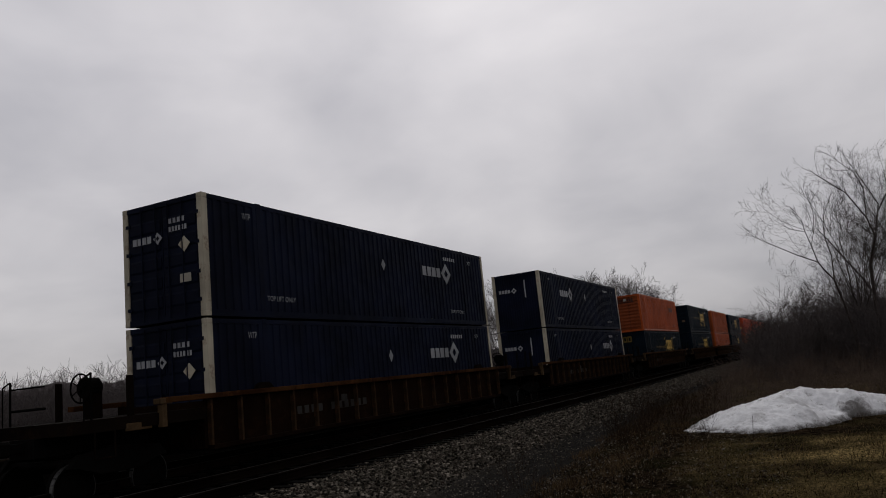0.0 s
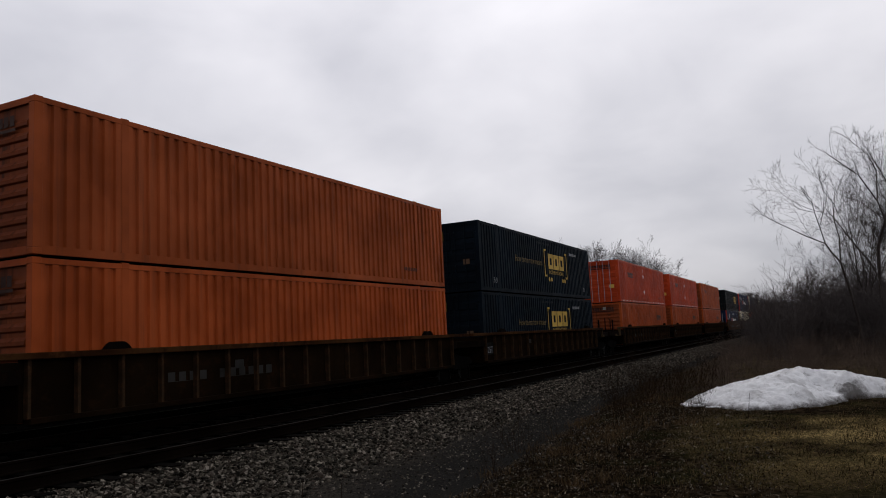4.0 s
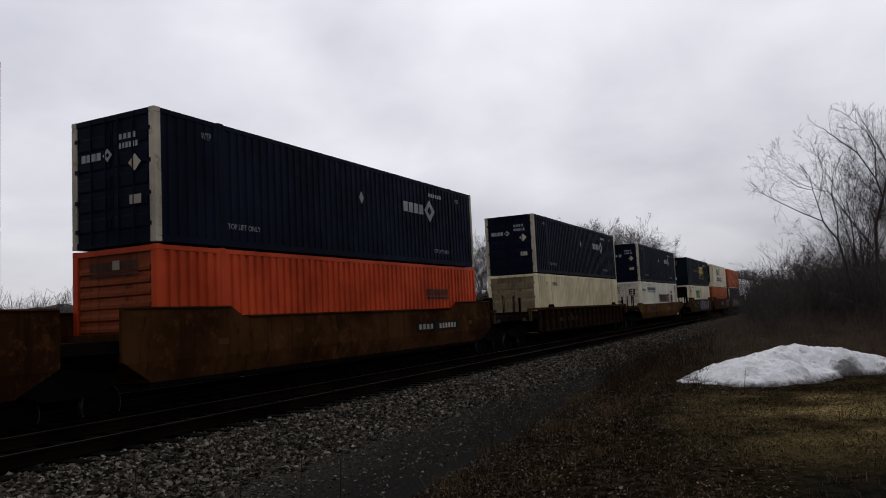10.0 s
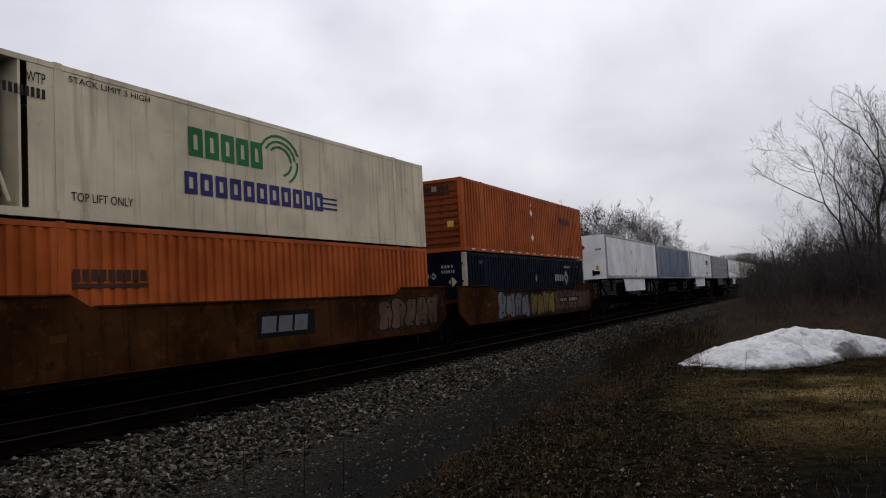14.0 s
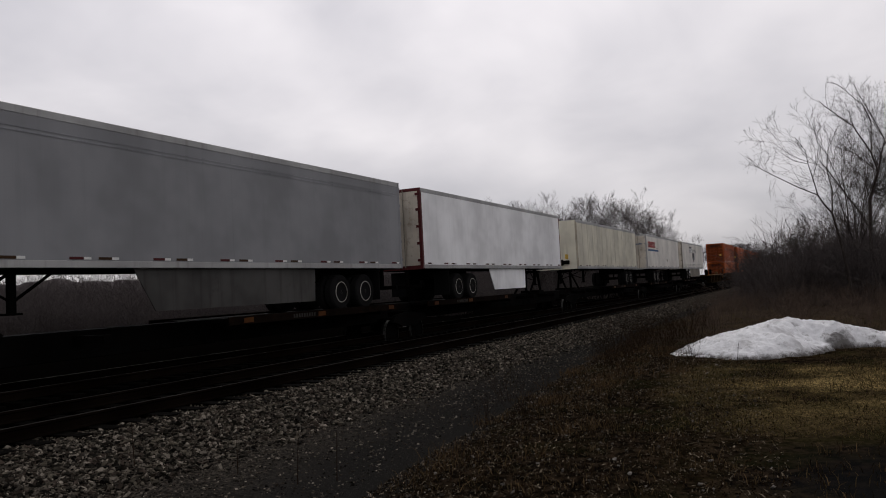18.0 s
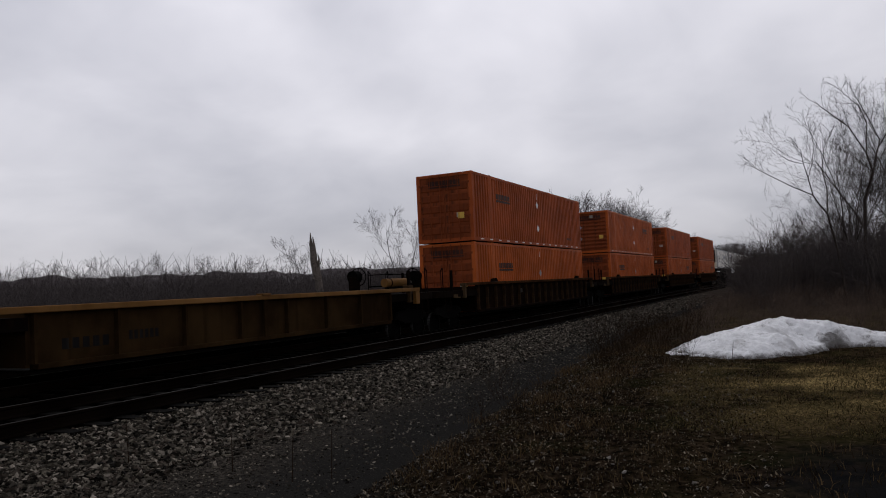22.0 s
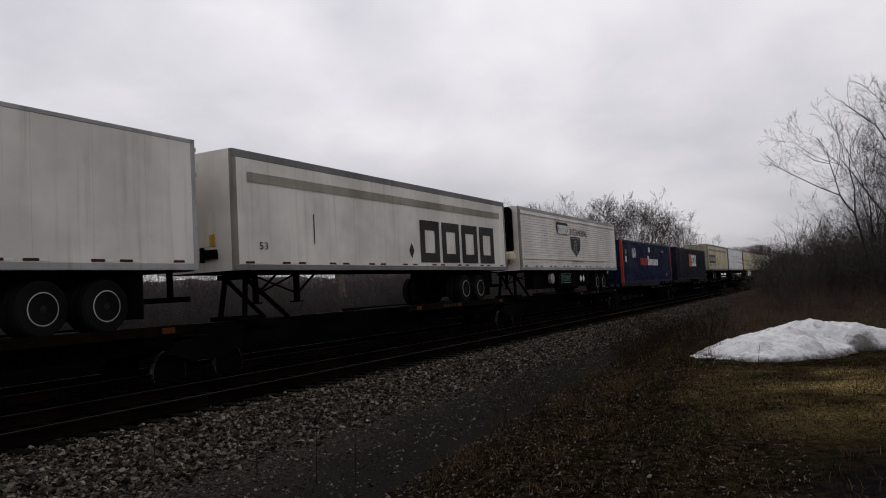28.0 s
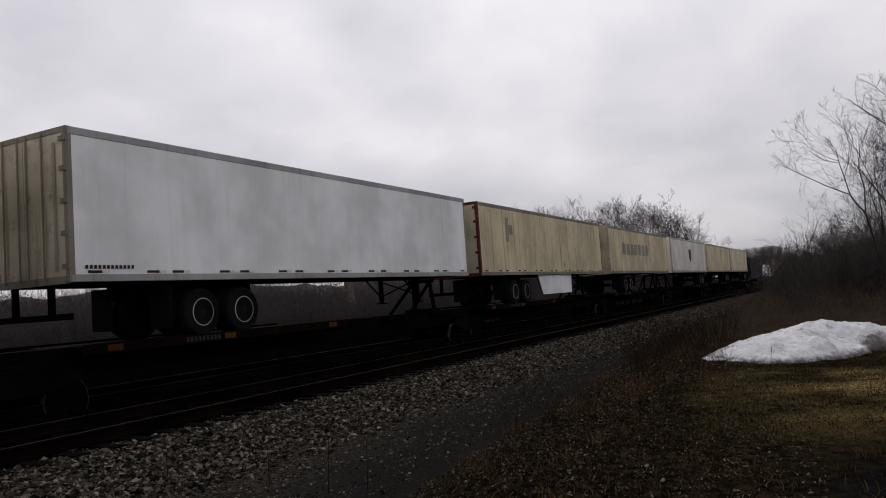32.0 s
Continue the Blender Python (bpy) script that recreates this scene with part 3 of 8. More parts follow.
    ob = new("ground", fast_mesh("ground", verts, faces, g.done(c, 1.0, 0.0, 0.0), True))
    tagged(ob, "dark cinder path, ballast bed and dead winter grass", "ground", kind="structure")


make_ground()


def pebbles(name, mat, count, place, size):
    """Loose six-sided stones that lie on their flat sides, each squashed and turned by chance."""
    rng = np.random.default_rng(len(name) * 7 + count)
    cube = np.array([(-1, -1, -1), (1, -1, -1), (1, 1, -1), (-1, 1, -1), (-1, -1, 1), (1, -1, 1), (1, 1, 1), (-1, 1, 1)], float) * 0.58
    quads = np.array([(3, 2, 1, 0), (4, 5, 6, 7), (0, 1, 5, 4), (1, 2, 6, 5), (2, 3, 7, 6), (3, 0, 4, 7)])
    pos, rad = place(rng, count), size(rng, count)
    turn, tip = rng.uniform(0, math.pi, count), rng.normal(0, 0.24, (count, 2))
    q = np.stack([np.cos(turn), tip[:, 0], tip[:, 1], np.sin(turn)], 1)
    q /= np.linalg.norm(q, axis=1)[:, None]
    w, a, b, c = q.T
    rot = np.stack([1 - 2 * (b * b + c * c), 2 * (a * b - c * w), 2 * (a * c + b * w), 2 * (a * b + c * w), 1 - 2 * (a * a + c * c), 2 * (b * c - a * w),
                    2 * (a * c - b * w), 2 * (b * c + a * w), 1 - 2 * (a * a + b * b)], 1).reshape(-1, 3, 3)
    local = (cube[None] + rng.uniform(-0.3, 0.3, (count, 8, 3))) * (rng.uniform(0, 1, (count, 1, 3)) * (0.8, 0.5, 0.35) + (0.9, 0.65, 0.4)) * rad[:, None, None]
    v = np.einsum("nij,nkj->nki", rot, local) + pos[:, None, :]
    f = quads[None] + 8 * np.arange(count)[:, None, None]
    return fast_mesh(name, v.reshape(-1, 3), f.reshape(-1, 4), mat)


def on_ground(x, y, lift=0.0):
    return np.stack([x, y, [ground_z(a, b) + lift for a, b in zip(x, y)]], 1)


def shoulder(rng, n):
    y = 3.5 + 62 * rng.random(n) ** 1.7
    x = -8.50 + 2.2 * rng.random(n) ** 1.35 + rng.normal(0, 0.17, n)
    return on_ground(x, y, 0.01)


def toe(rng, n):
    y = 4.0 + 34 * rng.random(n) ** 1.5
    far = np.array([path_edge(b) for b in y]) - 0.2
    x = -7.0 + (far + 7.0) * rng.random(n) ** 1.7
    return on_ground(x, y, 0.0)


def cinders(rng, n):
    y = 5.0 + 20 * rng.random(n) ** 1.3
    x = np.array([path_edge(b) for b in y]) + rng.normal(-0.4, 1.0, n)
    return on_ground(x, y, 0.0)


def verge(rng, n):
    y = 5.5 + 13 * rng.random(n) ** 1.3
    x = np.array([path_edge(b) for b in y]) + 0.15 + 3.6 * rng.random(n) ** 2.0
    return on_ground(x, y, 0.012)


stuff("ballast_stones", pebbles("ballast_stones", P["ballast"], 50000, shoulder, lambda r, n: 0.015 + 0.030 * r.random(n) ** 2.0), "grey crushed-stone ballast heaped beside the rails", "ballast")
stuff("fine_gravel", pebbles("fine_gravel", P["ballast"], 26000, toe, lambda r, n: 0.006 + 0.016 * r.random(n) ** 2), "fine grey gravel spread along the foot of the ballast", "gravel")
stuff("cinder_gravel", pebbles("cinder_gravel", P["cinder"], 14000, cinders, lambda r, n: 0.003 + 0.010 * r.random(n) ** 2), "scattered small stones on the dark cinder path", "gravel")
stuff("pale_stones", pebbles("pale_stones", P["litter"], 1100, verge, lambda r, n: 0.005 + 0.020 * r.random(n) ** 2.4), "scattered pale stones lying in the weedy verge", "stones")


def blades(name, mat, count, place, tall, width=0.004, lean=0.6):
    """Curved grass blades of two quads each."""
    rng = np.random.default_rng(count + len(name))
    root = place(rng, count)
    h = tall(rng, count)
    a = rng.uniform(0, 6.283, count)
    side = np.stack([np.cos(a), np.sin(a), 0 * a], 1)
    b = rng.uniform(0, 6.283, count)
    way = np.stack([np.cos(b), np.sin(b), 0 * b], 1) * (lean * rng.random(count) * h)[:, None]
    up = np.stack([0 * h, 0 * h, h], 1)
    w = side * width * rng.uniform(0.7, 1.5, count)[:, None]
    mid, tip = root + 0.55 * up + 0.3 * way, root + 0.9 * up + way
    v = np.stack([root - w, root + w, mid - 0.8 * w, mid + 0.8 * w, tip - 0.15 * w, tip + 0.15 * w], 1)
    f = np.array([(0, 1, 3, 2), (2, 3, 5, 4)])[None] + 6 * np.arange(count)[:, None, None]
    return fast_mesh(name, v.reshape(-1, 3), f.reshape(-1, 4), mat)


def litter(rng, n):
    y = 5.5 + 12 * rng.random(n) ** 1.3
    x = np.array([path_edge(b) for b in y]) + 0.1 + 3.6 * rng.random(n) ** 1.3
    return on_ground(x, y, 0.004)


def tufts(rng, n):
    k = max(1, n // 16)
    cy = 5.8 + 24 * rng.random(k) ** 1.5
    cx = np.array([path_edge(b) for b in cy]) + 0.25 + 7.5 * rng.random(k) ** 1.25
    i = rng.integers(0, k, n)
    return on_ground(cx[i] + rng.normal(0, 0.085, n), cy[i] + rng.normal(0, 0.085, n), -0.01)


def lawn(rng, n):
    y = 8.5 + 6.4 * rng.random(n)
    x = -1.6 + 5.2 * rng.random(n) - 0.08 * (y - 8.5)
    return on_ground(x, y, -0.01)


def fringe(rng, n):
    k = max(1, n // 70)
    cy = 6.5 + 12 * rng.random(k)
    cx = np.array([path_edge(b) for b in cy]) + 0.1 + 2.2 * rng.random(k) ** 1.5
    i = rng.integers(0, k, n)
    return on_ground(cx[i] + rng.normal(0, 0.13, n), cy[i] + rng.normal(0, 0.13, n), -0.01)


stuff("dead_grass", blades("dead_grass", P["straw"], 30000, tufts, lambda r, n: 0.02 + 0.10 * r.random(n) ** 2, 0.0035, 1.3), "brown and dull green tufts of dead winter grass", "grass")
stuff("short_grass", blades("short_grass", P["turf"], 30000, lawn, lambda r, n: r.uniform(0.015, 0.05, n), 0.004, 2.2), "short matted straw-coloured grass on the open verge", "grass")
stuff("weed_fringe", blades("weed_fringe", P["tuft"], 2800, fringe, lambda r, n: 0.04 + 0.17 * r.random(n) ** 1.6, 0.003, 1.4), "tan and reddish-brown dead tufts along the edge of the path", "weeds")
stuff("fallen_leaves", blades("fallen_leaves", P["leaf"], 20000, litter, lambda r, n: 0.005 + 0.018 * r.random(n) ** 1.5, 0.008, 2.8), "curled brown leaves caught in the verge", "leaves")


# ---- snow ----
def make_snow():
    nx, ny = 220, 190
    x0, x1, y0, y1 = -3.4, 3.0, 15.1, 20.4
    verts, high = [], []
    for j in range(ny):
        for i in range(nx):
            x, y = x0 + (x1 - x0) * i / (nx - 1), y0 + (y1 - y0) * j / (ny - 1)
            wx = x + 0.22 * noise.noise((x * 1.7, y * 1.7, 0.2)) + 0.09 * noise.noise((x * 5.0, y * 5.0, 8.2)) + 0.03 * noise.noise((x * 15.0, y * 15.0, 6.2))
            wy = y + 0.26 * noise.noise((x * 1.5, y * 1.5, 5.2)) + 0.10 * noise.noise((x * 5.0, y * 5.0, 3.2)) + 0.04 * noise.noise((x * 15.0, y * 15.0, 1.2))
            u = (wx + 1.0) / (1.95 if wx < -1.0 else 1.22)
            a = 0.60 * max(0.0, 1 - abs(u) ** 1.5 - abs((wy - 17.55 - 0.35 * max(u, 0)) / 1.75) ** 2) ** 0.9
            v = (wx + 0.55) / (1.75 if wx < -0.55 else 2.75)
            b = 0.69 * max(0.0, 1 - abs(v) ** 1.45 - ((wy - 18.65) / (1.05 if wy > 18.65 or wx < -0.5 else 0.78)) ** 2) ** 0.9
            h = max(a, b) + 0.12 * min(a, b)
            rough = 0.07 * noise.noise((x * 1.6, y * 1.6, 1.0)) + 0.042 * noise.noise((x * 5.0, y * 5.0, 2.0)) + 0.022 * noise.noise((x * 14.0, y * 14.0, 4.0))
            h += rough * min(1.0, h * 4)
            high.append(h)
            verts.append((x, y, ground_z(x, y) + h * 0.9 - 0.015))
    faces = [(j * nx + i, j * nx + i + 1, (j + 1) * nx + i + 1, (j + 1) * nx + i) for j in range(ny - 1) for i in range(nx - 1)
             if max(high[j * nx + i], high[j * nx + i + 1], high[(j + 1) * nx + i + 1], high[(j + 1) * nx + i]) > 0.015]
    g = Nodes("old_snow")
    f = g.noise(7.0, 6.0, 0.65)
    c = g.mix(g.span(f, 0.35, 0.7), (0.80, 0.805, 0.82), (0.96, 0.965, 0.98))
    c = g.mix(g.math("MULTIPLY", g.span(g.noise(1.3, 5.0, 0.6), 0.50, 0.68), 0.65), c, (0.44, 0.43, 0.43))
    place = g.nt.nodes.new("ShaderNodeSeparateXYZ")
    g.nt.links.new(g.co, place.inputs[0])
    dx = g.math("MULTIPLY", g.math("SUBTRACT", place.outputs[0], 0.45), 1.7)
    dy = g.math("MULTIPLY", g.math("SUBTRACT", place.outputs[1], 17.9), 2.2)
    away = g.math("ADD", g.math("MULTIPLY", dx, dx), g.math("MULTIPLY", dy, dy))
    c = g.mix(g.math("MULTIPLY", g.span(g.math("ADD", away, g.math("MULTIPLY", g.noise(6.0, 7.0, 0.75), 1.2)), 0.62, 1.25, 1.0, 0.0), 0.9), c, (0.075, 0.066, 0.058))
    c = g.mix(g.math("MULTIPLY", g.span(g.noise(3.4, 8.0, 0.78), 0.54, 0.66), 0.7), c, (0.17, 0.155, 0.14))
    rim = g.math("ADD", place.outputs[2], g.math("MULTIPLY", g.noise(5.0, 7.0, 0.75), 0.34))
    c = g.mix(g.math("MULTIPLY", g.span(rim, -0.12, 0.02, 1.0, 0.0), 0.9), c, (0.045, 0.038, 0.030))
    g.bump(g.noise(13.0, 7.0, 0.72), 0.75, 0.06)
    ob = new("snowbank", fast_mesh("snowbank", verts, faces, g.done(c, 0.6), True))
    tagged(ob, "melting heap of old ploughed snow with grit on it", "snowbank")
    rng = random.Random(17)
    for k in range(14):
        x = -2.85 + 1.5 * k / 14 + rng.uniform(-0.12, 0.12)
        y = 16.05 + 0.55 * max(0.0, -1.2 - x) + rng.uniform(-0.35, 0.1)
        size, turn = rng.uniform(0.03, 0.10), rng.uniform(0, 6.28)

        def clod(bm):
            bmesh.ops.create_icosphere(bm, subdivisions=2, radius=1.0)
            for v in bm.verts:
                w = 1.0 + 0.35 * noise.noise((v.co.x * 1.7 + k, v.co.y * 1.7, v.co.z * 1.7))
                v.co = (v.co.x * w * size * 1.6, v.co.y * w * size, v.co.z * w * size * 0.4)
        p = part("snow_clod", ("snow_clod", k), ob.data.materials[0], ob, clod, (x, y, ground_z(x, y) + 0.1 * size), "crumbled clod of dirty snow")
        p.rotation_euler[2] = turn


make_snow()


# ---- bare trees and scrub ----
def limb(vs, fs, pts, radii, sides):
    base = len(vs)
    for k, (p, r) in enumerate(zip(pts, radii)):
        d = (pts[min(k + 1, len(pts) - 1)] - pts[max(k - 1, 0)]).normalized()
        s = d.cross(Vector((0.31, 0.86, 0.4))).normalized()
        t = d.cross(s)
        for i in range(sides):
            a = 6.28319 * i / sides
            vs.append(p + r * (math.cos(a) * s + math.sin(a) * t))
    for k in range(len(pts) - 1):
        for i in range(sides):
            j = (i + 1) % sides
            fs.append((base + k * sides + i, base + k * sides + j, base + (k + 1) * sides + j, base + (k + 1) * sides + i))


def bough(rng, out, start, way, length, radius, level, last, kids=6, up=0.10, fine=0.005, spread=0.8):
    """One curving limb with alternate side limbs; out is a list of (vertices, faces) by kind: wood, twigs."""
    n = (7, 6, 4, 2, 1)[min(level, 4)]
    d = way.normalized()
    bend = d.cross(Vector((rng.gauss(0, 1), rng.gauss(0, 1), rng.gauss(0, 0.5)))).normalized() * rng.uniform(0.04, 0.16) * (0.5 if level == 0 else 1.0)
    pts, p = [start], start.copy()
    for k in range(n):
        d = (d + bend + Vector((rng.gauss(0, 0.07), rng.gauss(0, 0.07), rng.gauss(up, 0.06)))).normalized()
        p = p + d * (length / n)
        pts.append(p.copy())
    end = max(0.6 * fine, 0.22 * radius)
    radii = [radius + (end - radius) * k / n for k in range(n + 1)]
    limb(*(out[0] if level < 2 else out[1]), pts, radii, (6, 5, 4, 3, 3)[min(level, 4)])
    if level >= last:
        return
    count = max(2, kids + rng.randint(-1, 1) - (1 if level > 1 else 0))
    first = 0.30 if level == 0 else 0.18
    for k in range(count):
        f = first + (0.98 - first) * (k + 0.9 * rng.random()) / count
        i = min(n - 1, int(f * n))
        at = pts[i].lerp(pts[i + 1], f * n - i)
        along = (pts[i + 1] - pts[i]).normalized()
        side = along.cross(Vector((rng.gauss(0, 1), rng.gauss(0, 1), rng.gauss(0, 0.4)))).normalized()
        a = rng.uniform(0.5, 1.05) * spread
        bough(rng, out, at, along * math.cos(a) + side * math.sin(a), length * rng.uniform(0.45, 0.72) * (1.12 - 0.5 * f), max(fine, radii[i] * rng.uniform(0.45, 0.65)), level + 1, last, kids, up, fine, spread)


def tree_meshes(name, seed, height, mat, last=4, kids=6, thick=0.013, fine=0.0055, spread=0.8):
    rng = random.Random(seed)
    out = [([], []), ([], [])]
    bough(rng, out, Vector((0, 0, -0.15)), Vector((rng.gauss(0, 0.1), rng.gauss(0, 0.1), 1)), height * 0.8, height * thick, 0, last, kids, 0.06, fine, spread)
    k = height / max(v[2] for vs, _ in out for v in vs)
    return [fast_mesh(name + tag, [tuple(v * k) for v in vs], fs, mat, i == 0) for i, (tag, (vs, fs)) in enumerate(zip(("_wood", "_twigs"), out))]


def bush_mesh(name, seed, height, mat, stems=9, last=3, kids=4, spread=0.55, fine=0.0055):
    rng = random.Random(seed)
    out = [([], []), ([], [])]
    for _ in range(stems):
        a, r = rng.uniform(0, 6.283), rng.uniform(0, 0.22 * height)
        start = Vector((r * math.cos(a), r * math.sin(a), -0.1))
        lean = Vector((math.cos(a) * spread * rng.random(), math.sin(a) * spread * rng.random(), 1))
        bough(rng, out, start, lean, height * rng.uniform(0.55, 0.95), 0.0042 * height ** 0.7, 2, last + 1, kids, 0.05, fine, 0.8)
    vs, fs = [], []
    for v, f in out:
        b = len(vs)
        vs += [tuple(p) for p in v]
        fs += [tuple(i + b for i in q) for q in f]
    k = height / max(p[2] for p in vs)
    vs = [(p[0] * k, p[1] * k, p[2] * k) for p in vs]
    return fast_mesh(name, vs, fs, mat)


def joined(name, rows, mat, label, category):
    """Many turned copies of small plants as one mesh; rows: mesh, x, y, size, turn."""
    vs, fs, base = [], [], 0
    for me, x, y, s, t in rows:
        v = np.empty(len(me.vertices) * 3, np.float32)
        me.vertices.foreach_get("co", v)
        f = np.empty(len(me.polygons) * 4, np.int32)
        me.polygons.foreach_get("vertices", f)
        c, q = math.cos(t), math.sin(t)
        v = v.reshape(-1, 3) @ np.array([[c, q, 0], [-q, c, 0], [0, 0, 0.95]]) * s + (x, y, ground_z(x, y))
        vs.append(v)
        fs.append(f.reshape(-1, 4) + base)
        base += len(v)
    return stuff(name, fast_mesh(name, np.concatenate(vs), np.concatenate(fs), mat), label, category)


def plant_tree(meshes, x, y, scale, turn, label, group, base=None):
    ob = new("bare_tree")
    ob.matrix_world = Matrix.LocRotScale((x, y, ground_z(x, y) if base is None else base), Euler((0, 0, turn)), (scale, scale, scale))
    tagged(ob, label, "tree", group)
    for name, me in zip(("trunk", "crown"), meshes):
        p = new(name, me)
        p.parent = ob
    return ob


def make_woods():
    rng = random.Random(11)
    near = [tree_meshes("near_tree", 20 + i, 10.0, P["bark"], 4, 6, 0.0085, 0.005, 0.95) for i in range(4)]
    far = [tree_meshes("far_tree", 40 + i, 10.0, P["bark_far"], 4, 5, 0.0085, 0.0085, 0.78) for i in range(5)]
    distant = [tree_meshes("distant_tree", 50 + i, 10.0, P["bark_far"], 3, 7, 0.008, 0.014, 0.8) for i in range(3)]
    scrub = [bush_mesh("scrub", 60 + i, 4.0, P["bark_dark"], 15, 3, 4, 0.5, 0.006) for i in range(4)]
    brush = [bush_mesh("brush", 80 + i, 3.0, P["brush"], 20, 3, 5, 0.5, 0.0055) for i in range(4)]
    wisp = [bush_mesh("wisp", 85 + i, 3.0, P["brush"], 11, 2, 5, 0.5, 0.011) for i in range(4)]

    def bush(name, meshes, x, y, s, label, group, squash=1.0):
        ob = new(name, rng.choice(meshes))
        ob.matrix_world = Matrix.LocRotScale((x, y, ground_z(x, y)), Euler((0, 0, rng.uniform(0, 6.28))), (s * 1.15, s * 1.15, s * squash))
        tagged(ob, label, "shrub", group)

    # the wooded bank beside the line
    for k in range(130):
        y = 34 + 78 * (k / 130) + rng.uniform(-2, 2)
        left = -0.076 * y + 0.6
        x = left + 22 * rng.random() ** 1.5 * (y / 60)
        bush("bare_shrub", scrub, x, y, (2.2 + 0.055 * y) / 4.0 * rng.uniform(0.8, 1.2) * (0.70 if x - left < 1.6 else 1.0), "leafless dark scrub on the wooded bank", "scrub beside the line")
    for k in range(22):
        y = 48 + 64 * rng.random()
        left = -0.045 * y + 0.8
        x = left + 20 * rng.random()
        plant_tree(rng.choice(near), x, y, (2.8 + 0.062 * y) / 10.0 * rng.uniform(0.9, 1.25), rng.uniform(0, 6.28), "young leafless tree on the wooded bank", "trees beside the line")
    for k in range(13):
        y = rng.uniform(41, 56)
        right = 2.0 + 7.6 * (k + rng.random()) / 13
        top = float(np.interp(right, (0.0, 0.8, 2.3, 4.0, 9.0), (4.8, 7.8, 10.9, 12.0, 12.6))) * rng.uniform(0.78, 1.0)
        plant_tree(rng.choice(near), y * math.tan(radians(right)), y, (y * math.tan(radians(top)) + 1.2) / 10.0, rng.uniform(0, 6.28), "tall leafless tree with fine upright branches", "trees beside the line")
    hedge = []
    for k in range(150):
        y = 44 + 80 * (k + rng.random()) / 150
        hedge.append((-0.070 * y + 0.9 + 7.5 * rng.random() ** 1.4, y, (1.1 + 0.030 * y) / 3.0 * rng.uniform(0.8, 1.15)))
    for k in range(70):
        y, x = rng.uniform(37.5, 46), -3.2 + 9.0 * (k + rng.random()) / 70
        top = float(np.interp(x * 40 / y, (-3.5, 0.2, 3.2), (2.2, 3.8, 4.2))) * y / 40 + 0.3
        hedge.append((x, y, top / 3.0 * rng.uniform(0.72, 1.02)))
    joined("hedge_brush", [(rng.choice(brush), x, y, s, rng.uniform(0, 6.28)) for x, y, s in hedge], P["brush"], "dense grey leafless brush along the wooded bank", "brush")
    # low scrub and weeds between the path and the bank
    dead = [bush_mesh("bramble", 75 + i, 3.0, P["bramble"], 14, 3, 4, 0.6, 0.005) for i in range(3)]
    for k in range(90):
        y = 21.5 + 17 * rng.random()
        x = -0.10 * y - 0.5 + 9 * rng.random() ** 1.2
        bush("low_shrub", dead, x, y, rng.uniform(0.28, 0.55), "low tangle of dead brown brush", "brush behind the snow", 0.9)
    # thickets across the tracks
    for k in range(180):
        d = 40 + 45 * rng.random()
        a = radians(rng.uniform(17, 62))
        x, y = -d * math.sin(a) - 6, d * math.cos(a)
        bush("thicket", brush, x, y, (1.7 + 0.031 * d) / 3.0 * (rng.uniform(1.3, 1.8) if k % 3 == 0 and a > radians(36) else rng.uniform(0.7, 1.2)), "grey leafless thicket across the tracks", "thickets across the tracks", 1.0)
    low = []
    for k in range(420):
        d = 42 + 14 * rng.random()
        a = radians(rng.uniform(20, 62))
        low.append((-d * math.sin(a) - 4, d * math.cos(a), rng.uniform(0.6, 0.95) + 0.4 * min(1.0, max(0.0, math.degrees(a) - 38) / 12)))
    for k in range(60):
        d = 60 + 75 * rng.random()
        a = radians(rng.uniform(9.5, 27))
        low.append((-d * math.sin(a) - 5, d * math.cos(a), rng.uniform(0.9, 1.7)))
    for k in range(170):
        d = 112 + 28 * rng.random()
        a = radians(rng.uniform(8.6, 27))
        low.append((-d * math.sin(a), d * math.cos(a), rng.uniform(1.8, 3.1) * (0.55 if a < radians(10) else 1.0)))
    for k in range(330):
        d = 92 + 40 * rng.random()
        a = radians(rng.uniform(24, 63))
        low.append((-d * math.sin(a), d * math.cos(a), (1.42 + d * math.tan(radians(rng.uniform(1.6, 2.6) if k % 5 else rng.uniform(2.8, 3.9)))) / 3.0))
    joined("low_brush", [(rng.choice(wisp), x, y, s, rng.uniform(0, 6.28)) for x, y, s in low], P["brush"], "low grey leafless brush across the tracks", "brush")
    for az, d, h in ((54.5, 52, 4.2), (56.5, 60, 4.4), (52.0, 62, 4.8), (48.8, 66, 4.6), (47.0, 60, 4.9), (43.0, 70, 5.2), (41.6, 60, 4.3), (39.6, 68, 5.0), (35.2, 72, 5.4), (36.1, 62, 6.3), (36.0, 63, 5.8), (29.0, 66, 8.2), (28.8, 68, 7.6), (33.0, 70, 4.6), (50.5, 58, 3.6), (44.5, 64, 4.2), (26.0, 80, 8.0)):
        a = radians(az)
        plant_tree(rng.choice(far), -d * math.sin(a), d * math.cos(a), (h + 1) / 10.0, rng.uniform(0, 6.28), "slender leafless tree across the tracks", "trees across the tracks")
    skyline = ((8.3, 2.4), (8.8, 3.2), (9.5, 4.1), (10.5, 4.9), (11.5, 5.4), (12.5, 6.0), (14.8, 6.1), (15.4, 5.1), (17.0, 5.7), (20.0, 6.4), (23.0, 5.6), (27.0, 5.0))
    azs, els = zip(*skyline)
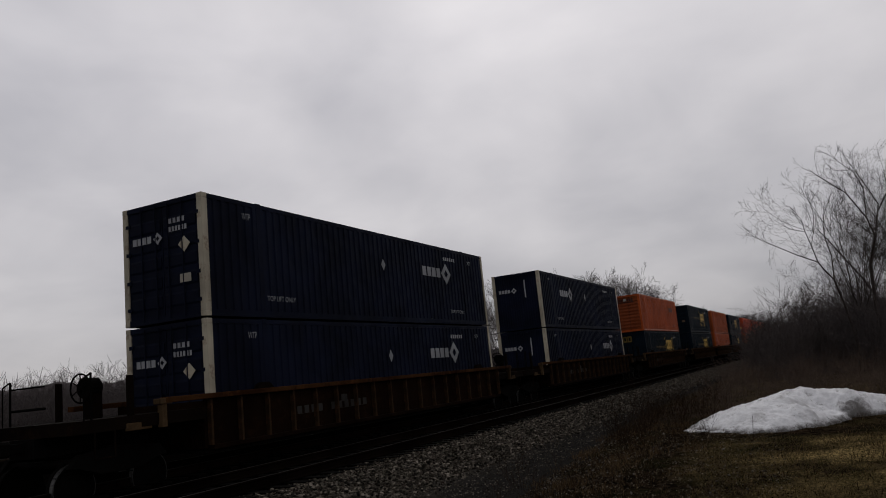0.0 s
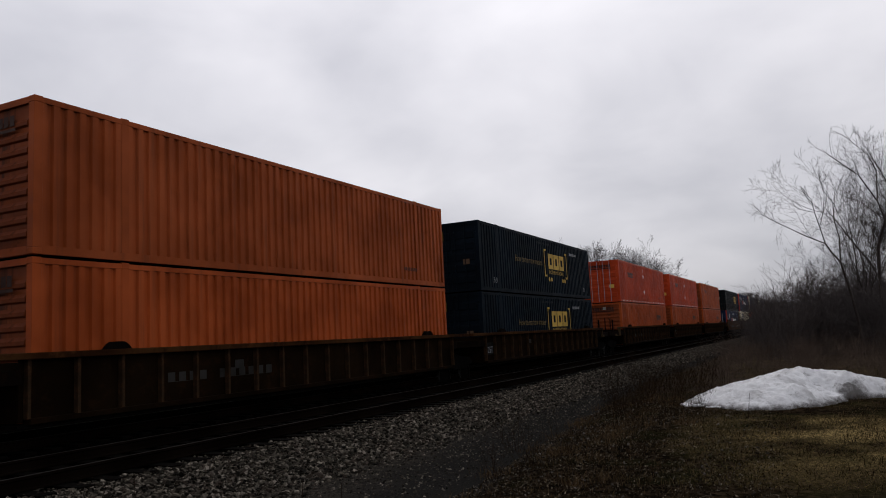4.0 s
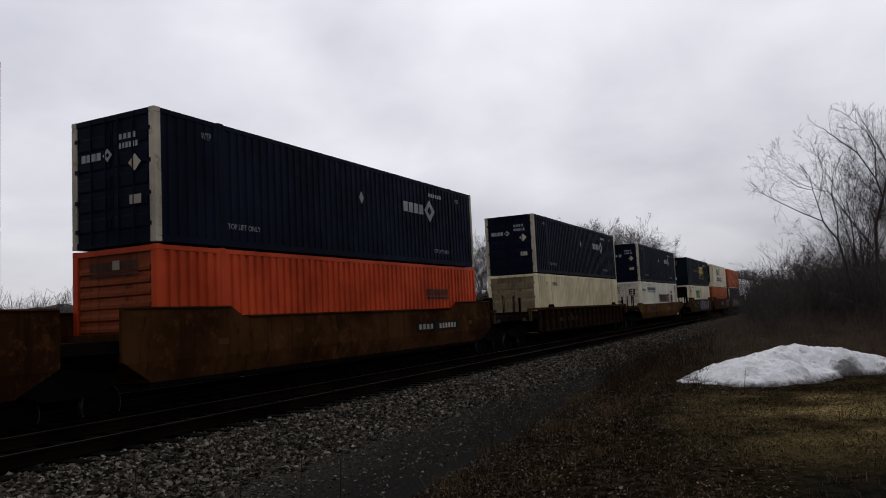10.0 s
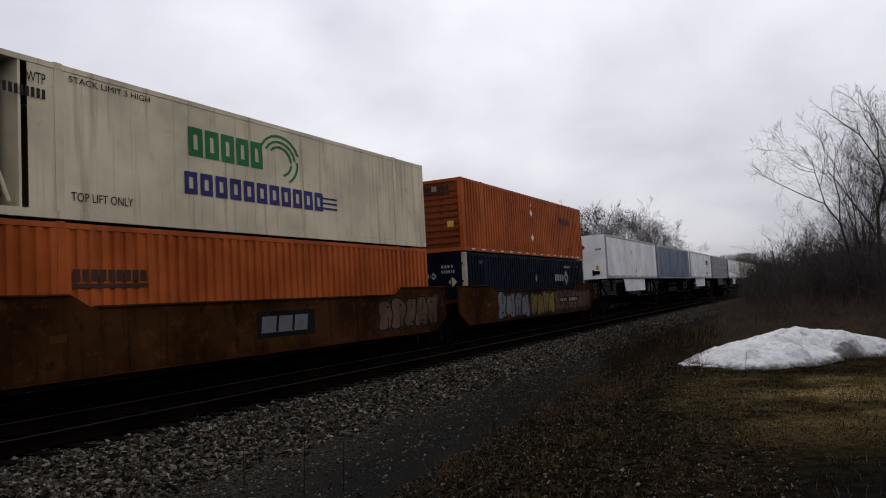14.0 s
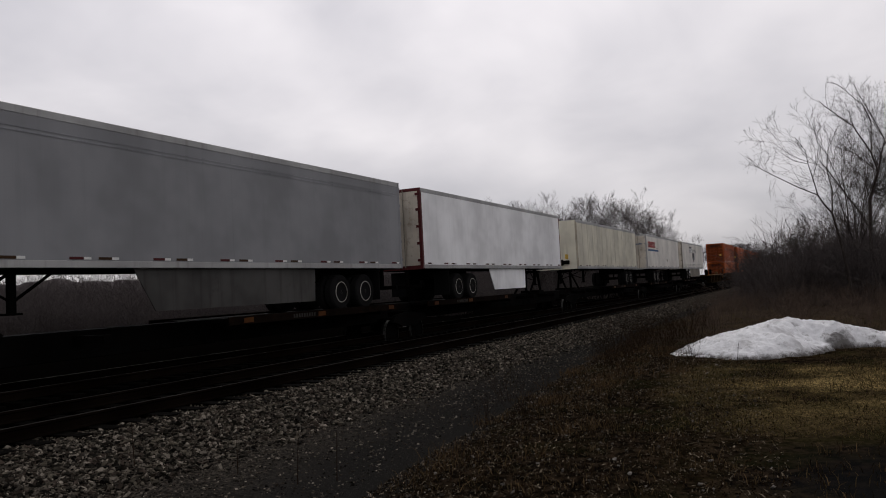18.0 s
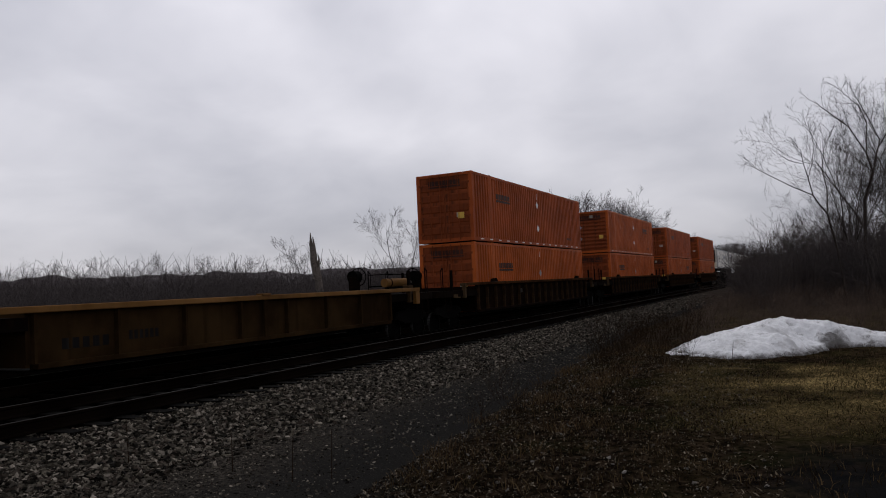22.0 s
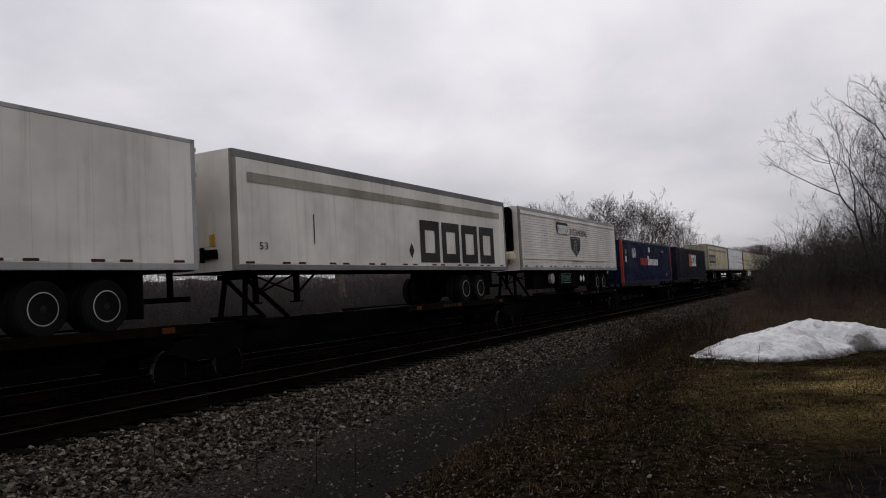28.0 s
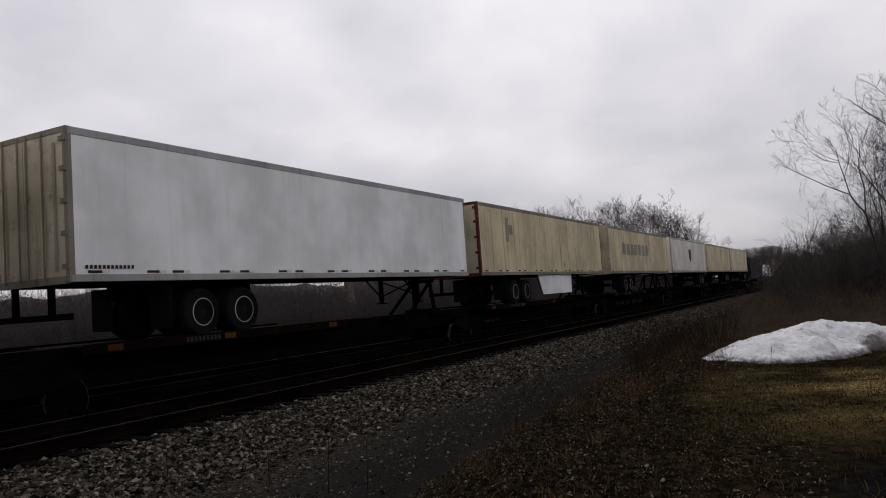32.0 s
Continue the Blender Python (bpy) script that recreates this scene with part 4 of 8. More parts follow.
    for k in range(84):
        az = 8.4 + 17.6 * k / 83 + rng.uniform(-0.25, 0.25)
        d = 128 - 1.9 * (az - 9.5) + rng.uniform(-8, 12)
        el = float(np.interp(az, azs, els)) * (rng.uniform(0.98, 1.10) if k % 3 == 0 else rng.uniform(0.66, 0.98))
        a = radians(az)
        plant_tree(rng.choice(far), -d * math.sin(a), d * math.cos(a), (d * math.tan(radians(el)) + 2.3) / 10.0, rng.uniform(0, 6.28), "tall grey leafless tree in the far wood", "far wood")
    for k in range(40):
        az = rng.uniform(2.6, 9.5)
        d = rng.uniform(190, 260)
        a = radians(az)
        plant_tree(rng.choice(distant), -d * math.sin(a), d * math.cos(a), (d * 0.034 + 2.3) / 10.0, rng.uniform(0, 6.28), "distant leafless tree at the end of the cutting", "far wood")


make_woods()


def make_far_ridge():
    """Woods beyond the fields, so far off that they read as one ragged grey band."""
    n, verts, faces = 420, [], []
    for i in range(n + 1):
        a = radians(8.6 + 62.0 * i / n)
        ragged = 0.5 + 0.5 * noise.noise((i * 0.05, 0.3, 1.7))
        top = 1.42 + 150 * math.tan(radians(1.0 + 0.5 * min(1.0, i / 260) + 0.7 * ragged + 0.25 * noise.noise((i * 0.11, 2.0, 0.0)) + 0.10 * noise.noise((i * 0.7, 5.0, 0.0))))
        for d, z in ((148, -1.2), (149, 0.45 * top), (150, 0.8 * top), (154, top), (170, top + 0.3), (185, -1.2)):
            verts.append((-d * math.sin(a), d * math.cos(a), z))
    for i in range(n):
        for j in range(5):
            faces.append((6 * i + j, 6 * i + j + 1, 6 * (i + 1) + j + 1, 6 * (i + 1) + j))
    g = Nodes("far_bare_woods")
    stems = g.noise(1.0, 6.0, 0.7, stretch=(1.6, 1.6, 0.18))
    # These pale greys hold the haze that lies over the distant woods.
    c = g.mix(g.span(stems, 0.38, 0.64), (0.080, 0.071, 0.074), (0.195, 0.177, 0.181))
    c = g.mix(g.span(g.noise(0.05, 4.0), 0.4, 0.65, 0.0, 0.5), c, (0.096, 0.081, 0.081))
    g.bump(stems, 0.8, 0.6)
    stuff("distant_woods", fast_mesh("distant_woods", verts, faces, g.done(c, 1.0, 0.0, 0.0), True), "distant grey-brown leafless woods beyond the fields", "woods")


make_far_ridge()


def make_limbed_tree(name, label, Y, root, paths, shoots, seed, depth):
    """A leafless tree drawn by its main limbs, with fine shoots along them."""
    rng = random.Random(seed)
    out = [([], []), ([], [])]
    ob = new(name)
    ob.location = (root, Y, ground_z(root, Y))
    tagged(ob, label, "tree", "trees beside the line")
    z0 = ob.location[2]
    for pts, r, end in paths:
        line = [Vector((x - root, 0.3 * math.sin(2.3 * x + 0.9 * z), z - z0)) for x, z in pts]
        limb(*out[0], line, [0.60 * (r + (end - r) * k / (len(line) - 1)) for k in range(len(line))], 6)
        if end > 0.03:
            continue
        reach = sum((q - p).length for p, q in zip(line, line[1:]))
        for k in range(int(shoots * reach)):
            f = 0.1 + 0.9 * rng.random()
            i = min(len(line) - 2, int(f * (len(line) - 1)))
            at = line[i].lerp(line[i + 1], f * (len(line) - 1) - i)
            way = (line[i + 1] - line[i]).normalized() + Vector((rng.gauss(0, 0.6), rng.gauss(0, 0.6), rng.gauss(0.25, 0.45)))
            bough(rng, out, at, way, rng.uniform(0.4, 1.0) * reach ** 0.5 * (1.15 - 0.7 * f), 0.010, 2, depth, 4, 0.06, 0.0045, 0.9)
    for i, tag in enumerate(("trunk", "crown")):
        p = new(tag, fast_mesh(tag, [tuple(v) for v in out[i][0]], out[i][1], P["bark"], i == 0))
        p.parent = ob


make_limbed_tree("leaning_tree", "leafless tree with one long limb reaching over the verge", 38.0, 1.45, [
    ([(1.45, -0.4), (1.3, 1.4), (1.13, 2.55), (0.89, 3.86)], 0.12, 0.075),
    ([(0.89, 3.86), (0.59, 4.3), (0.37, 4.73)], 0.07, 0.055),
    ([(0.37, 4.73), (-0.4, 5.17), (-1.54, 5.97), (-2.12, 6.38), (-2.36, 6.75)], 0.046, 0.010),
    ([(0.37, 4.73), (0.22, 5.52), (0.06, 6.26), (0.0, 6.87), (-0.5, 7.36)], 0.045, 0.010),
    ([(0.06, 6.2), (-0.52, 6.39), (-1.18, 7.02)], 0.024, 0.008),
    ([(0.22, 5.52), (0.43, 6.21), (0.55, 7.03), (0.37, 8.14)], 0.03, 0.008),
    ([(0.89, 3.86), (0.96, 4.97), (0.81, 5.93), (0.95, 6.86), (1.33, 7.64)], 0.06, 0.010),
    ([(0.93, 4.62), (1.74, 5.7), (1.93, 6.84)], 0.035, 0.010)], 2.6, 5, 3)
make_limbed_tree("spreading_tree", "tall leafless tree with long arching branches", 39.5, 2.4, [
    ([(2.4, -0.4), (2.42, 2.6), (2.5, 4.45), (2.9, 5.7)], 0.16, 0.10),
    ([(2.9, 5.7), (2.7, 6.6), (2.05, 7.9), (0.95, 9.0), (0.7, 9.35)], 0.075, 0.012),
    ([(2.9, 5.7), (2.05, 6.6), (1.2, 7.15)], 0.05, 0.010),
    ([(2.7, 6.6), (2.82, 8.1), (2.55, 8.9), (1.55, 10.0)], 0.055, 0.010),
    ([(2.9, 5.7), (3.3, 7.2), (3.0, 8.0), (2.25, 9.9)], 0.07, 0.012),
    ([(3.25, 6.9), (3.9, 8.0), (4.2, 9.6)], 0.05, 0.010),
    ([(2.5, 4.45), (2.35, 5.35), (1.55, 6.55)], 0.045, 0.010),
    ([(2.65, 4.9), (3.6, 6.0), (4.6, 7.6)], 0.05, 0.010)], 3.2, 9, 4)


def make_snag():
    """A broken dead trunk standing across the tracks."""
    vs, fs = [], []
    x, y = -33.4, 46.8
    q = 1.32
    limb(vs, fs, [Vector(p) * q for p in ((0.30, 0, -0.2), (0.16, 0, 1.4), (0.06, 0.05, 2.3), (-0.02, 0, 2.7), (-0.20, 0, 3.5), (-0.24, 0, 3.9))], (0.36, 0.32, 0.26, 0.34, 0.27, 0.16), 9)
    for foot, mid, tip, r in (((-0.22, 0, 3.5), (-0.40, 0.1, 4.3), (-0.42, 0.1, 5.0), 0.17), ((-0.12, 0.1, 3.5), (-0.20, 0.1, 4.2), (-0.26, 0.1, 4.75), 0.15), ((0.0, 0, 3.0), (0.22, 0.1, 3.2), (0.34, 0.1, 3.5), 0.08), ((0.0, 0, 2.2), (-0.28, 0, 2.4), (-0.36, 0, 2.3), 0.07), ((0.1, 0, 2.9), (0.2, 0, 3.4), (0.12, 0, 3.75), 0.10)):
        limb(vs, fs, [Vector(foot) * q, Vector(mid) * q, Vector(tip) * q], (r, 0.75 * r, 0.15 * r), 6)
    ob = new("dead_trunk", fast_mesh("dead_trunk", [tuple(v) for v in vs], fs, P["dead_wood"], True))
    ob.location = (x, y, ground_z(x, y))
    tagged(ob, "broken bleached trunk of a dead tree", "dead tree")


make_snag()


def make_weeds():
    rng = random.Random(3)
    tall = [bush_mesh("weed", 90 + i, 1.3, P["stalk"], 10, 2, 4, 0.35, 0.003) for i in range(3)]
    spots = [(-5.6, 22.3, 1.0), (-5.2, 21.3, 0.8), (-4.4, 19.4, 0.85), (-4.0, 20.8, 0.9), (-3.9, 18.6, 0.7), (-6.2, 27.0, 1.1), (-3.4, 22.6, 0.9)]
    spots += [(path_edge(y) + rng.uniform(-0.2, 1.6), y, rng.uniform(0.35, 0.75)) for y in [9 + 0.8 * k for k in range(18)]]
    spots += [(path_edge(y) + rng.uniform(0.5, 2.6), y, rng.uniform(0.4, 0.85)) for y in [14 + 12 * rng.random() for _ in range(30)]]
    spots += [(rng.uniform(-4.6, -2.6), rng.uniform(17.0, 23.0), rng.uniform(0.35, 0.7)) for _ in range(8)]
    joined("dry_weeds", [(rng.choice(tall), x, y, s, rng.uniform(0, 6.28)) for x, y, s in spots], P["stalk"], "dry brown weeds standing along the path", "weeds")
    for x, y, h, tilt in ((-4.75, 6.1, 0.55, 4), (-4.45, 6.35, 0.50, 3), (-6.9, 6.0, 0.5, -3), (-1.35, 14.2, 0.45, 8), (-5.6, 6.2, 0.42, 0)):
        bm = bmesh.new()
        add_tube(bm, (0, 0, -0.05), (h * math.sin(radians(tilt)), 0, h), 0.006, 5, 0.003)
        me = bpy.data.meshes.new("stem")
        bm.to_mesh(me)
        bm.free()
        me.materials.append(P["stalk"])
        ob = new("tall_weed", me)
        ob.location = (x, y, ground_z(x, y))
        tagged(ob, "single dead weed stem standing in gravel", "weed", "stems in the gravel")


make_weeds()


# ---- tracks ----
def make_track(centre, label):
    rail_pts = [(-0.07, -0.17), (0.07, -0.17), (0.07, -0.155), (0.012, -0.135), (0.012, -0.045), (0.036, -0.03), (0.036, -0.003), (0.03, 0.0), (-0.03, 0.0), (-0.036, -0.003), (-0.036, -0.03), (-0.012, -0.045), (-0.012, -0.135), (-0.07, -0.155)]
    for side in (-1, 1):
        x = centre + side * 0.753
        bm = bmesh.new()
        ends = [[bm.verts.new((dx, y, z)) for dx, z in rail_pts] for y in (-120.0, 900.0)]
        for i in range(len(rail_pts)):
            j = (i + 1) % len(rail_pts)
            bm.faces.new((ends[0][i], ends[0][j], ends[1][j], ends[1][i]))
        bmesh.ops.recalc_face_normals(bm, faces=bm.faces)
        me = bpy.data.meshes.new("rail")
        bm.to_mesh(me)
        bm.free()
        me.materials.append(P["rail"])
        ob = new("rail", me)
        ob.location = (x, 0, 0)
        tagged(ob, label, "rail", "rails", "structure")
        part("rail_head", "rail_head", P["rail_head"], ob, lambda b: add_box(b, -0.028, 0.028, -120, 900, 0.0005, 0.003), (0, 0, 0), "shiny worn running surface")
    rng = np.random.default_rng(4)
    y = -60 + 0.5 * np.arange(460)
    v, f = [], []
    for yy in y:
        if 4.0 <= yy <= 54.0:
            continue
        b = len(v)
        v += [(centre + sx * 1.3, yy + sy * 0.115, z) for z in (-0.3, -0.178) for sx, sy in ((-1, -1), (1, -1), (1, 1), (-1, 1))]
        f += [tuple(b + i for i in q) for q in ((4, 5, 6, 7), (0, 1, 5, 4), (1, 2, 6, 5), (2, 3, 7, 6), (3, 0, 4, 7), (3, 2, 1, 0))]
    stuff("far_ties", fast_mesh("far_ties", v, f, P["tie"]), "creosoted wooden ties bedded in ballast, with shade in their colour", "ties")
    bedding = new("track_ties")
    tagged(bedding, "creosoted wooden ties under the rails, with shade in their colour", "ties", kind="structure")
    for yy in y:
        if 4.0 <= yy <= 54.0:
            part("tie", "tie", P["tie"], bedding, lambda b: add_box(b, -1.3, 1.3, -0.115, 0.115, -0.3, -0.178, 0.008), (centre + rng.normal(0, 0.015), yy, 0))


# ---- lettering and marks ----
SIDE = 1.295             # half the width of a container or trailer


def text_mesh(words, mat, slant=0.0):
    """The words in the built-in font as a thin mesh, one unit wide and one high, on the y-z plane."""
    key = ("text", words, mat.name, slant)
    if key not in STORE:
        cu = bpy.data.curves.new("words", "FONT")
        cu.body, cu.resolution_u = words, 3
        ob = bpy.data.objects.new("words", cu)
        scene.collection.objects.link(ob)
        dg = bpy.context.evaluated_depsgraph_get()
        me = bpy.data.meshes.new_from_object(ob.evaluated_get(dg))
        bpy.data.objects.remove(ob)
        co = np.empty(len(me.vertices) * 3, np.float32)
        me.vertices.foreach_get("co", co)
        co = co.reshape(-1, 3)
        co[:, 0] += slant * co[:, 1]
        lo, hi = co.min(0), co.max(0)
        co = (co - lo) / np.maximum(hi - lo, 1e-6)
        me.vertices.foreach_set("co", np.stack([0 * co[:, 0], co[:, 0], co[:, 1]], 1).ravel())
        me.update()
        me.materials.clear()
        me.materials.append(mat)
        STORE[key] = me
    return STORE[key]


WORDS = {}
for w, m in (("INTERMODAL", "d_gold"), ("INTERMODAL", "d_blue"), ("INTERMODAL", "d_black"), ("TOP LIFT ONLY", "d_grey"), ("TOP LIFT ONLY", "d_black"), ("STACK LIMIT 3 HIGH", "d_black"),
             ("WTP", "d_black"), ("WTP", "d_grey"), ("53", "d_white"), ("53", "d_black"), ("53", "d_grey"), ("CARRIERS", "d_dgreen"), ("VAN EXPEDITED", "d_black"), ("Capacity Solutions", "d_black"), ("GLOBAL TRANSPORTATION", "d_black"), ("125T", "d_grey")):
    WORDS[w, m] = text_mesh(w, P[m])
WORDS["INTERMODAL", "d_black slanted"] = text_mesh("INTERMODAL", P["d_black"], 0.22)
WORDS["How tomorrow moves", "gold_dim slanted"] = text_mesh("How tomorrow moves", P["gold_dim"], 0.2)


def words(parent, text, mat, y0, y1, z0, z1, x=SIDE + 0.005):
    ob = new("lettering", WORDS[text, mat])
    ob.parent = parent
    ob.matrix_basis = Matrix.LocRotScale((x, y0, z0), None, (1, y1 - y0, z1 - z0))
    return tagged(ob, "painted words")


def end_words(parent, text, mat, x0, x1, z0, z1, y=-0.02):
    ob = new("lettering", WORDS[text, mat])
    ob.parent = parent
    ob.matrix_basis = Matrix(((0, x1 - x0, 0, x0), (-1, 0, 0, y), (0, 0, z1 - z0, z0), (0, 0, 0, 1)))
    return tagged(ob, "painted words")


def mark(parent, polys, mat, x=SIDE + 0.004, name="emblem", label="", end=False):
    """Flat painted shapes: polygons of (y, z) on the side, or of (x, z) on the leading end."""
    bm = bmesh.new()
    for pts in polys:
        if end:
            bm.faces.new([bm.verts.new((a, x, b)) for a, b in pts])
        else:
            bm.faces.new([bm.verts.new((x, a, b)) for a, b in pts])
    bmesh.ops.remove_doubles(bm, verts=bm.verts, dist=0.0005)
    bmesh.ops.triangulate(bm, faces=[f for f in bm.faces if len(f.verts) > 4])
    me = bpy.data.meshes.new(name)
    bm.to_mesh(me)
    bm.free()
    me.materials.append(P[mat])
    ob = new(name, me)
    ob.parent = parent
    return tagged(ob, label)


def rect(a, b, c, d):
    return [(a, c), (b, c), (b, d), (a, d)]


def slabs(y0, y1, z0, z1, n, gap=0.18, slant=0.0):
    """A wordmark as one plain comb: upright blocks on a thin base line."""
    w, h = (y1 - y0) / n, z1 - z0
    base = 0.035 * h
    pts = [(y0, z0), (y1 - gap * w, z0)]
    for i in reversed(range(n)):
        a, b = y0 + i * w, y0 + (i + 1 - gap) * w
        if i < n - 1:
            pts.append((b + slant * base, z0 + base))
        pts += [(b + slant * h, z1), (a + slant * h, z1)]
        if i:
            pts.append((a + slant * base, z0 + base))
    return [pts]


def frames(parent, y0, y1, z0, z1, n, mat, x=SIDE + 0.005, bar=0.27, gap=0.13, end=False, label="hollow painted block"):
    """A large wordmark as a row of plain hollow blocks."""
    w, h = (y1 - y0) / n, z1 - z0
    for i in range(n):
        a, b = y0 + i * w, y0 + (i + 1 - gap) * w
        t, u = bar * (b - a), min(bar * (b - a), 0.27 * h)
        o, k = rect(a, b, z0, z1), rect(a + t, b - t, z0 + u, z1 - u)
        mark(parent, [[o[j], o[(j + 1) % 4], k[(j + 1) % 4], k[j]] for j in range(4)], mat, x, "emblem_block", label, end)


def diamond(y, z, r, h=None):
    h = h or r
    return [(y - r, z), (y, z - h), (y + r, z), (y, z + h)]


def ring_of(y, z, r, inner, n=4, squash=1.0):
    out = []
    for i in range(n):
        a, b = 6.28319 * i / n, 6.28319 * (i + 1) / n
        out.append([(y + r * math.cos(a), z + r * squash * math.sin(a)), (y + r * math.cos(b), z + r * squash * math.sin(b)), (y + inner * math.cos(b), z + inner * squash * math.sin(b)), (y + inner * math.cos(a), z + inner * squash * math.sin(a))])
    return out


def disc(y, z, r, n=24, squash=1.0):
    return [(y + r * math.cos(6.28319 * i / n), z + r * squash * math.sin(6.28319 * i / n)) for i in range(n)]


def digits(y0, y1, z0, z1, n):
    return slabs(y0, y1, z0, z1, n, 0.35)


# ---- containers ----
LONG, HIGH = 16.15, 2.896


def corrugated(bm, y0, y1, z0, z1, x, pitch, depth, sign):
    """An upright sheet with pressed upright ribs, facing the sign of x."""
    n = max(1, round((y1 - y0) / pitch))
    step = (y1 - y0) / n
    line = []
    for i in range(n):
        a = y0 + i * step
        line += [(a, 0), (a + 0.46 * step, 0), (a + 0.56 * step, depth), (a + 0.90 * step, depth)]
    line.append((y1, 0))
    low = [bm.verts.new((x - sign * d, y, z0)) for y, d in line]
    top = [bm.verts.new((x - sign * d, y, z1)) for y, d in line]
    for i in range(len(line) - 1):
        bm.faces.new((low[i], low[i + 1], top[i + 1], top[i]) if sign > 0 else (low[i + 1], low[i], top[i], top[i + 1]))


def profile_sheet(bm, line, z0, z1, x, sign):
    """An upright sheet along y that stands out by each point's depth."""
    low = [bm.verts.new((x + sign * d, y, z0)) for y, d in line]
    top = [bm.verts.new((x + sign * d, y, z1)) for y, d in line]
    for i in range(len(line) - 1):
        bm.faces.new((low[i], low[i + 1], top[i + 1], top[i]) if sign > 0 else (low[i + 1], low[i], top[i], top[i + 1]))


def seamed(y0, y1, n, half, proud):
    line = [(y0, 0)]
    for i in range(1, n):
        y = y0 + (y1 - y0) * i / n
        line += [(y - half, 0), (y - half, proud), (y + half, proud), (y + half, 0)]
    return line + [(y1, 0)]


def wall_sheet(bm, y0, y1, z0, z1, sign, kind):
    if kind == "flat":
        profile_sheet(bm, seamed(y0, y1, 13, 0.02, 0.006), z0, z1, sign * (SIDE - 0.012), sign)
    else:
        corrugated(bm, y0, y1, z0, z1, sign * (SIDE - 0.004), {"rib": 0.275, "soft": 0.275, "fine": 0.19, "wide": 0.34}[kind], {"rib": 0.052, "soft": 0.030, "fine": 0.020, "wide": 0.042}[kind], sign)


def container(S, bottom, body, posts, kind, end, label, reefer=None, stripes=False, end_paint=None):
    """A 53-foot steel container whose leading end is y = 0."""
    ob = new("shipping_container")
    ob.matrix_world = pose(LANE, S, bottom)
    tagged(ob, label, "container", "containers on the train")
    TRAIN.append((ob, S, bottom))
    m, mp, me_ = P[body], P[posts], P[end_paint or body]
    a, b = (1.25 if reefer == "lead" else 0.0), (LONG - 1.25 if reefer == "trail" else LONG)
    for sign, y in ((1, 0), (-1, 0)):
        part("side_wall", ("side_wall", kind, sign, a, b), m, ob, lambda bm, s=sign: wall_sheet(bm, a + 0.12, b - 0.12, 0.16, HIGH - 0.12, s, kind))
        part("top_rail", ("top_rail", sign), m, ob, lambda bm, s=sign: add_box(bm, *sorted((s * (SIDE - 0.07), s * SIDE)), 0.14, LONG - 0.14, HIGH - 0.115, HIGH - 0.012))
        part("bottom_rail", ("bottom_rail", sign), m, ob, lambda bm, s=sign: add_box(bm, *sorted((s * (SIDE - 0.08), s * SIDE)), 0.14, LONG - 0.14, 0.0, 0.155))
        for y in (1.98, LONG - 1.98):
            part("lifting_post", ("lifting_post", sign), m, ob, lambda bm, s=sign: add_box(bm, *sorted((s * (SIDE - 0.06), s * (SIDE + 0.002))), -0.085, 0.085, 0.155, HIGH - 0.115), (0, y, 0))
            part("lifting_casting", ("lifting_casting", sign), m, ob, lambda bm, s=sign: add_box(bm, *sorted((s * (SIDE - 0.16), s * (SIDE + 0.004))), -0.09, 0.09, HIGH - 0.113, HIGH + 0.012, 0.008), (0, y, 0))
        for y in (0.0, LONG):
            part("corner_post", ("corner_post", sign, y), mp, ob, lambda bm, s=sign, yy=y: add_box(bm, *sorted((s * (SIDE - 0.16), s * (SIDE + 0.001))), *((0.0, 0.18) if yy == 0 else (LONG - 0.14, LONG)), 0.12, HIGH - 0.12, 0.006))
            for z in (0.0, HIGH - 0.118):
                part("corner_casting", ("corner_casting", sign), mp, ob, lambda bm, s=sign: add_box(bm, *sorted((s * (SIDE - 0.162), s * (SIDE + 0.003))), -0.09, 0.09, 0, 0.118, 0.008), (0, 0.088 if y == 0 else LONG - 0.088, z))
    part("roof", ("roof", a), m, ob, lambda bm: add_box(bm, -SIDE + 0.07, SIDE - 0.07, 0.05, LONG - 0.05, HIGH - 0.06, HIGH - 0.015))
    part("floor_frame", "floor_frame", P["steel_dark"], ob, lambda bm: add_box(bm, -SIDE + 0.08, SIDE - 0.08, 0.05, LONG - 0.05, 0.03, 0.15))
    inner = SIDE - 0.16
    for y in (0.0, LONG - 0.1):
        part("end_header", "end_header", m, ob, lambda bm: add_box(bm, -inner, inner, 0.0, 0.1, HIGH - 0.13, HIGH - 0.01), (0, y, 0))
        part("end_sill", "end_sill", m, ob, lambda bm: add_box(bm, -inner, inner, 0.0, 0.1, 0.0, 0.15), (0, y, 0))
    far_y = LONG - 0.06 if reefer != "trail" else b - 0.06
    part("rear_wall", "rear_wall", m, ob, lambda bm: add_box(bm, -inner, inner, 0, 0.04, 0.15, HIGH - 0.13), (0, far_y, 0))
    if reefer:
        y0 = 0.0 if reefer == "lead" else LONG - 1.25
        part("bulkhead", "bulkhead", m, ob, lambda bm: add_box(bm, -SIDE + 0.02, SIDE - 0.02, 0, 0.05, 0.02, HIGH - 0.03), (0, 1.2 if reefer == "lead" else LONG - 1.25, 0))
        part("cooling_unit", "cooling_unit", P["steel_dark"], ob, lambda bm: add_box(bm, -1.18, 0.92, 0.10, 1.15, 0.32, 2.72, 0.10), (0, y0, 0), "black cooling machinery in an open frame")
        part("unit_cover", "low_unit_cover", P["insulated"], ob, lambda bm: add_box(bm, -1.12, 0.86, 0.06, 0.4, 0.95, 1.62, 0.05), (0, y0, 0), "off-white lower cover of the cooling unit")
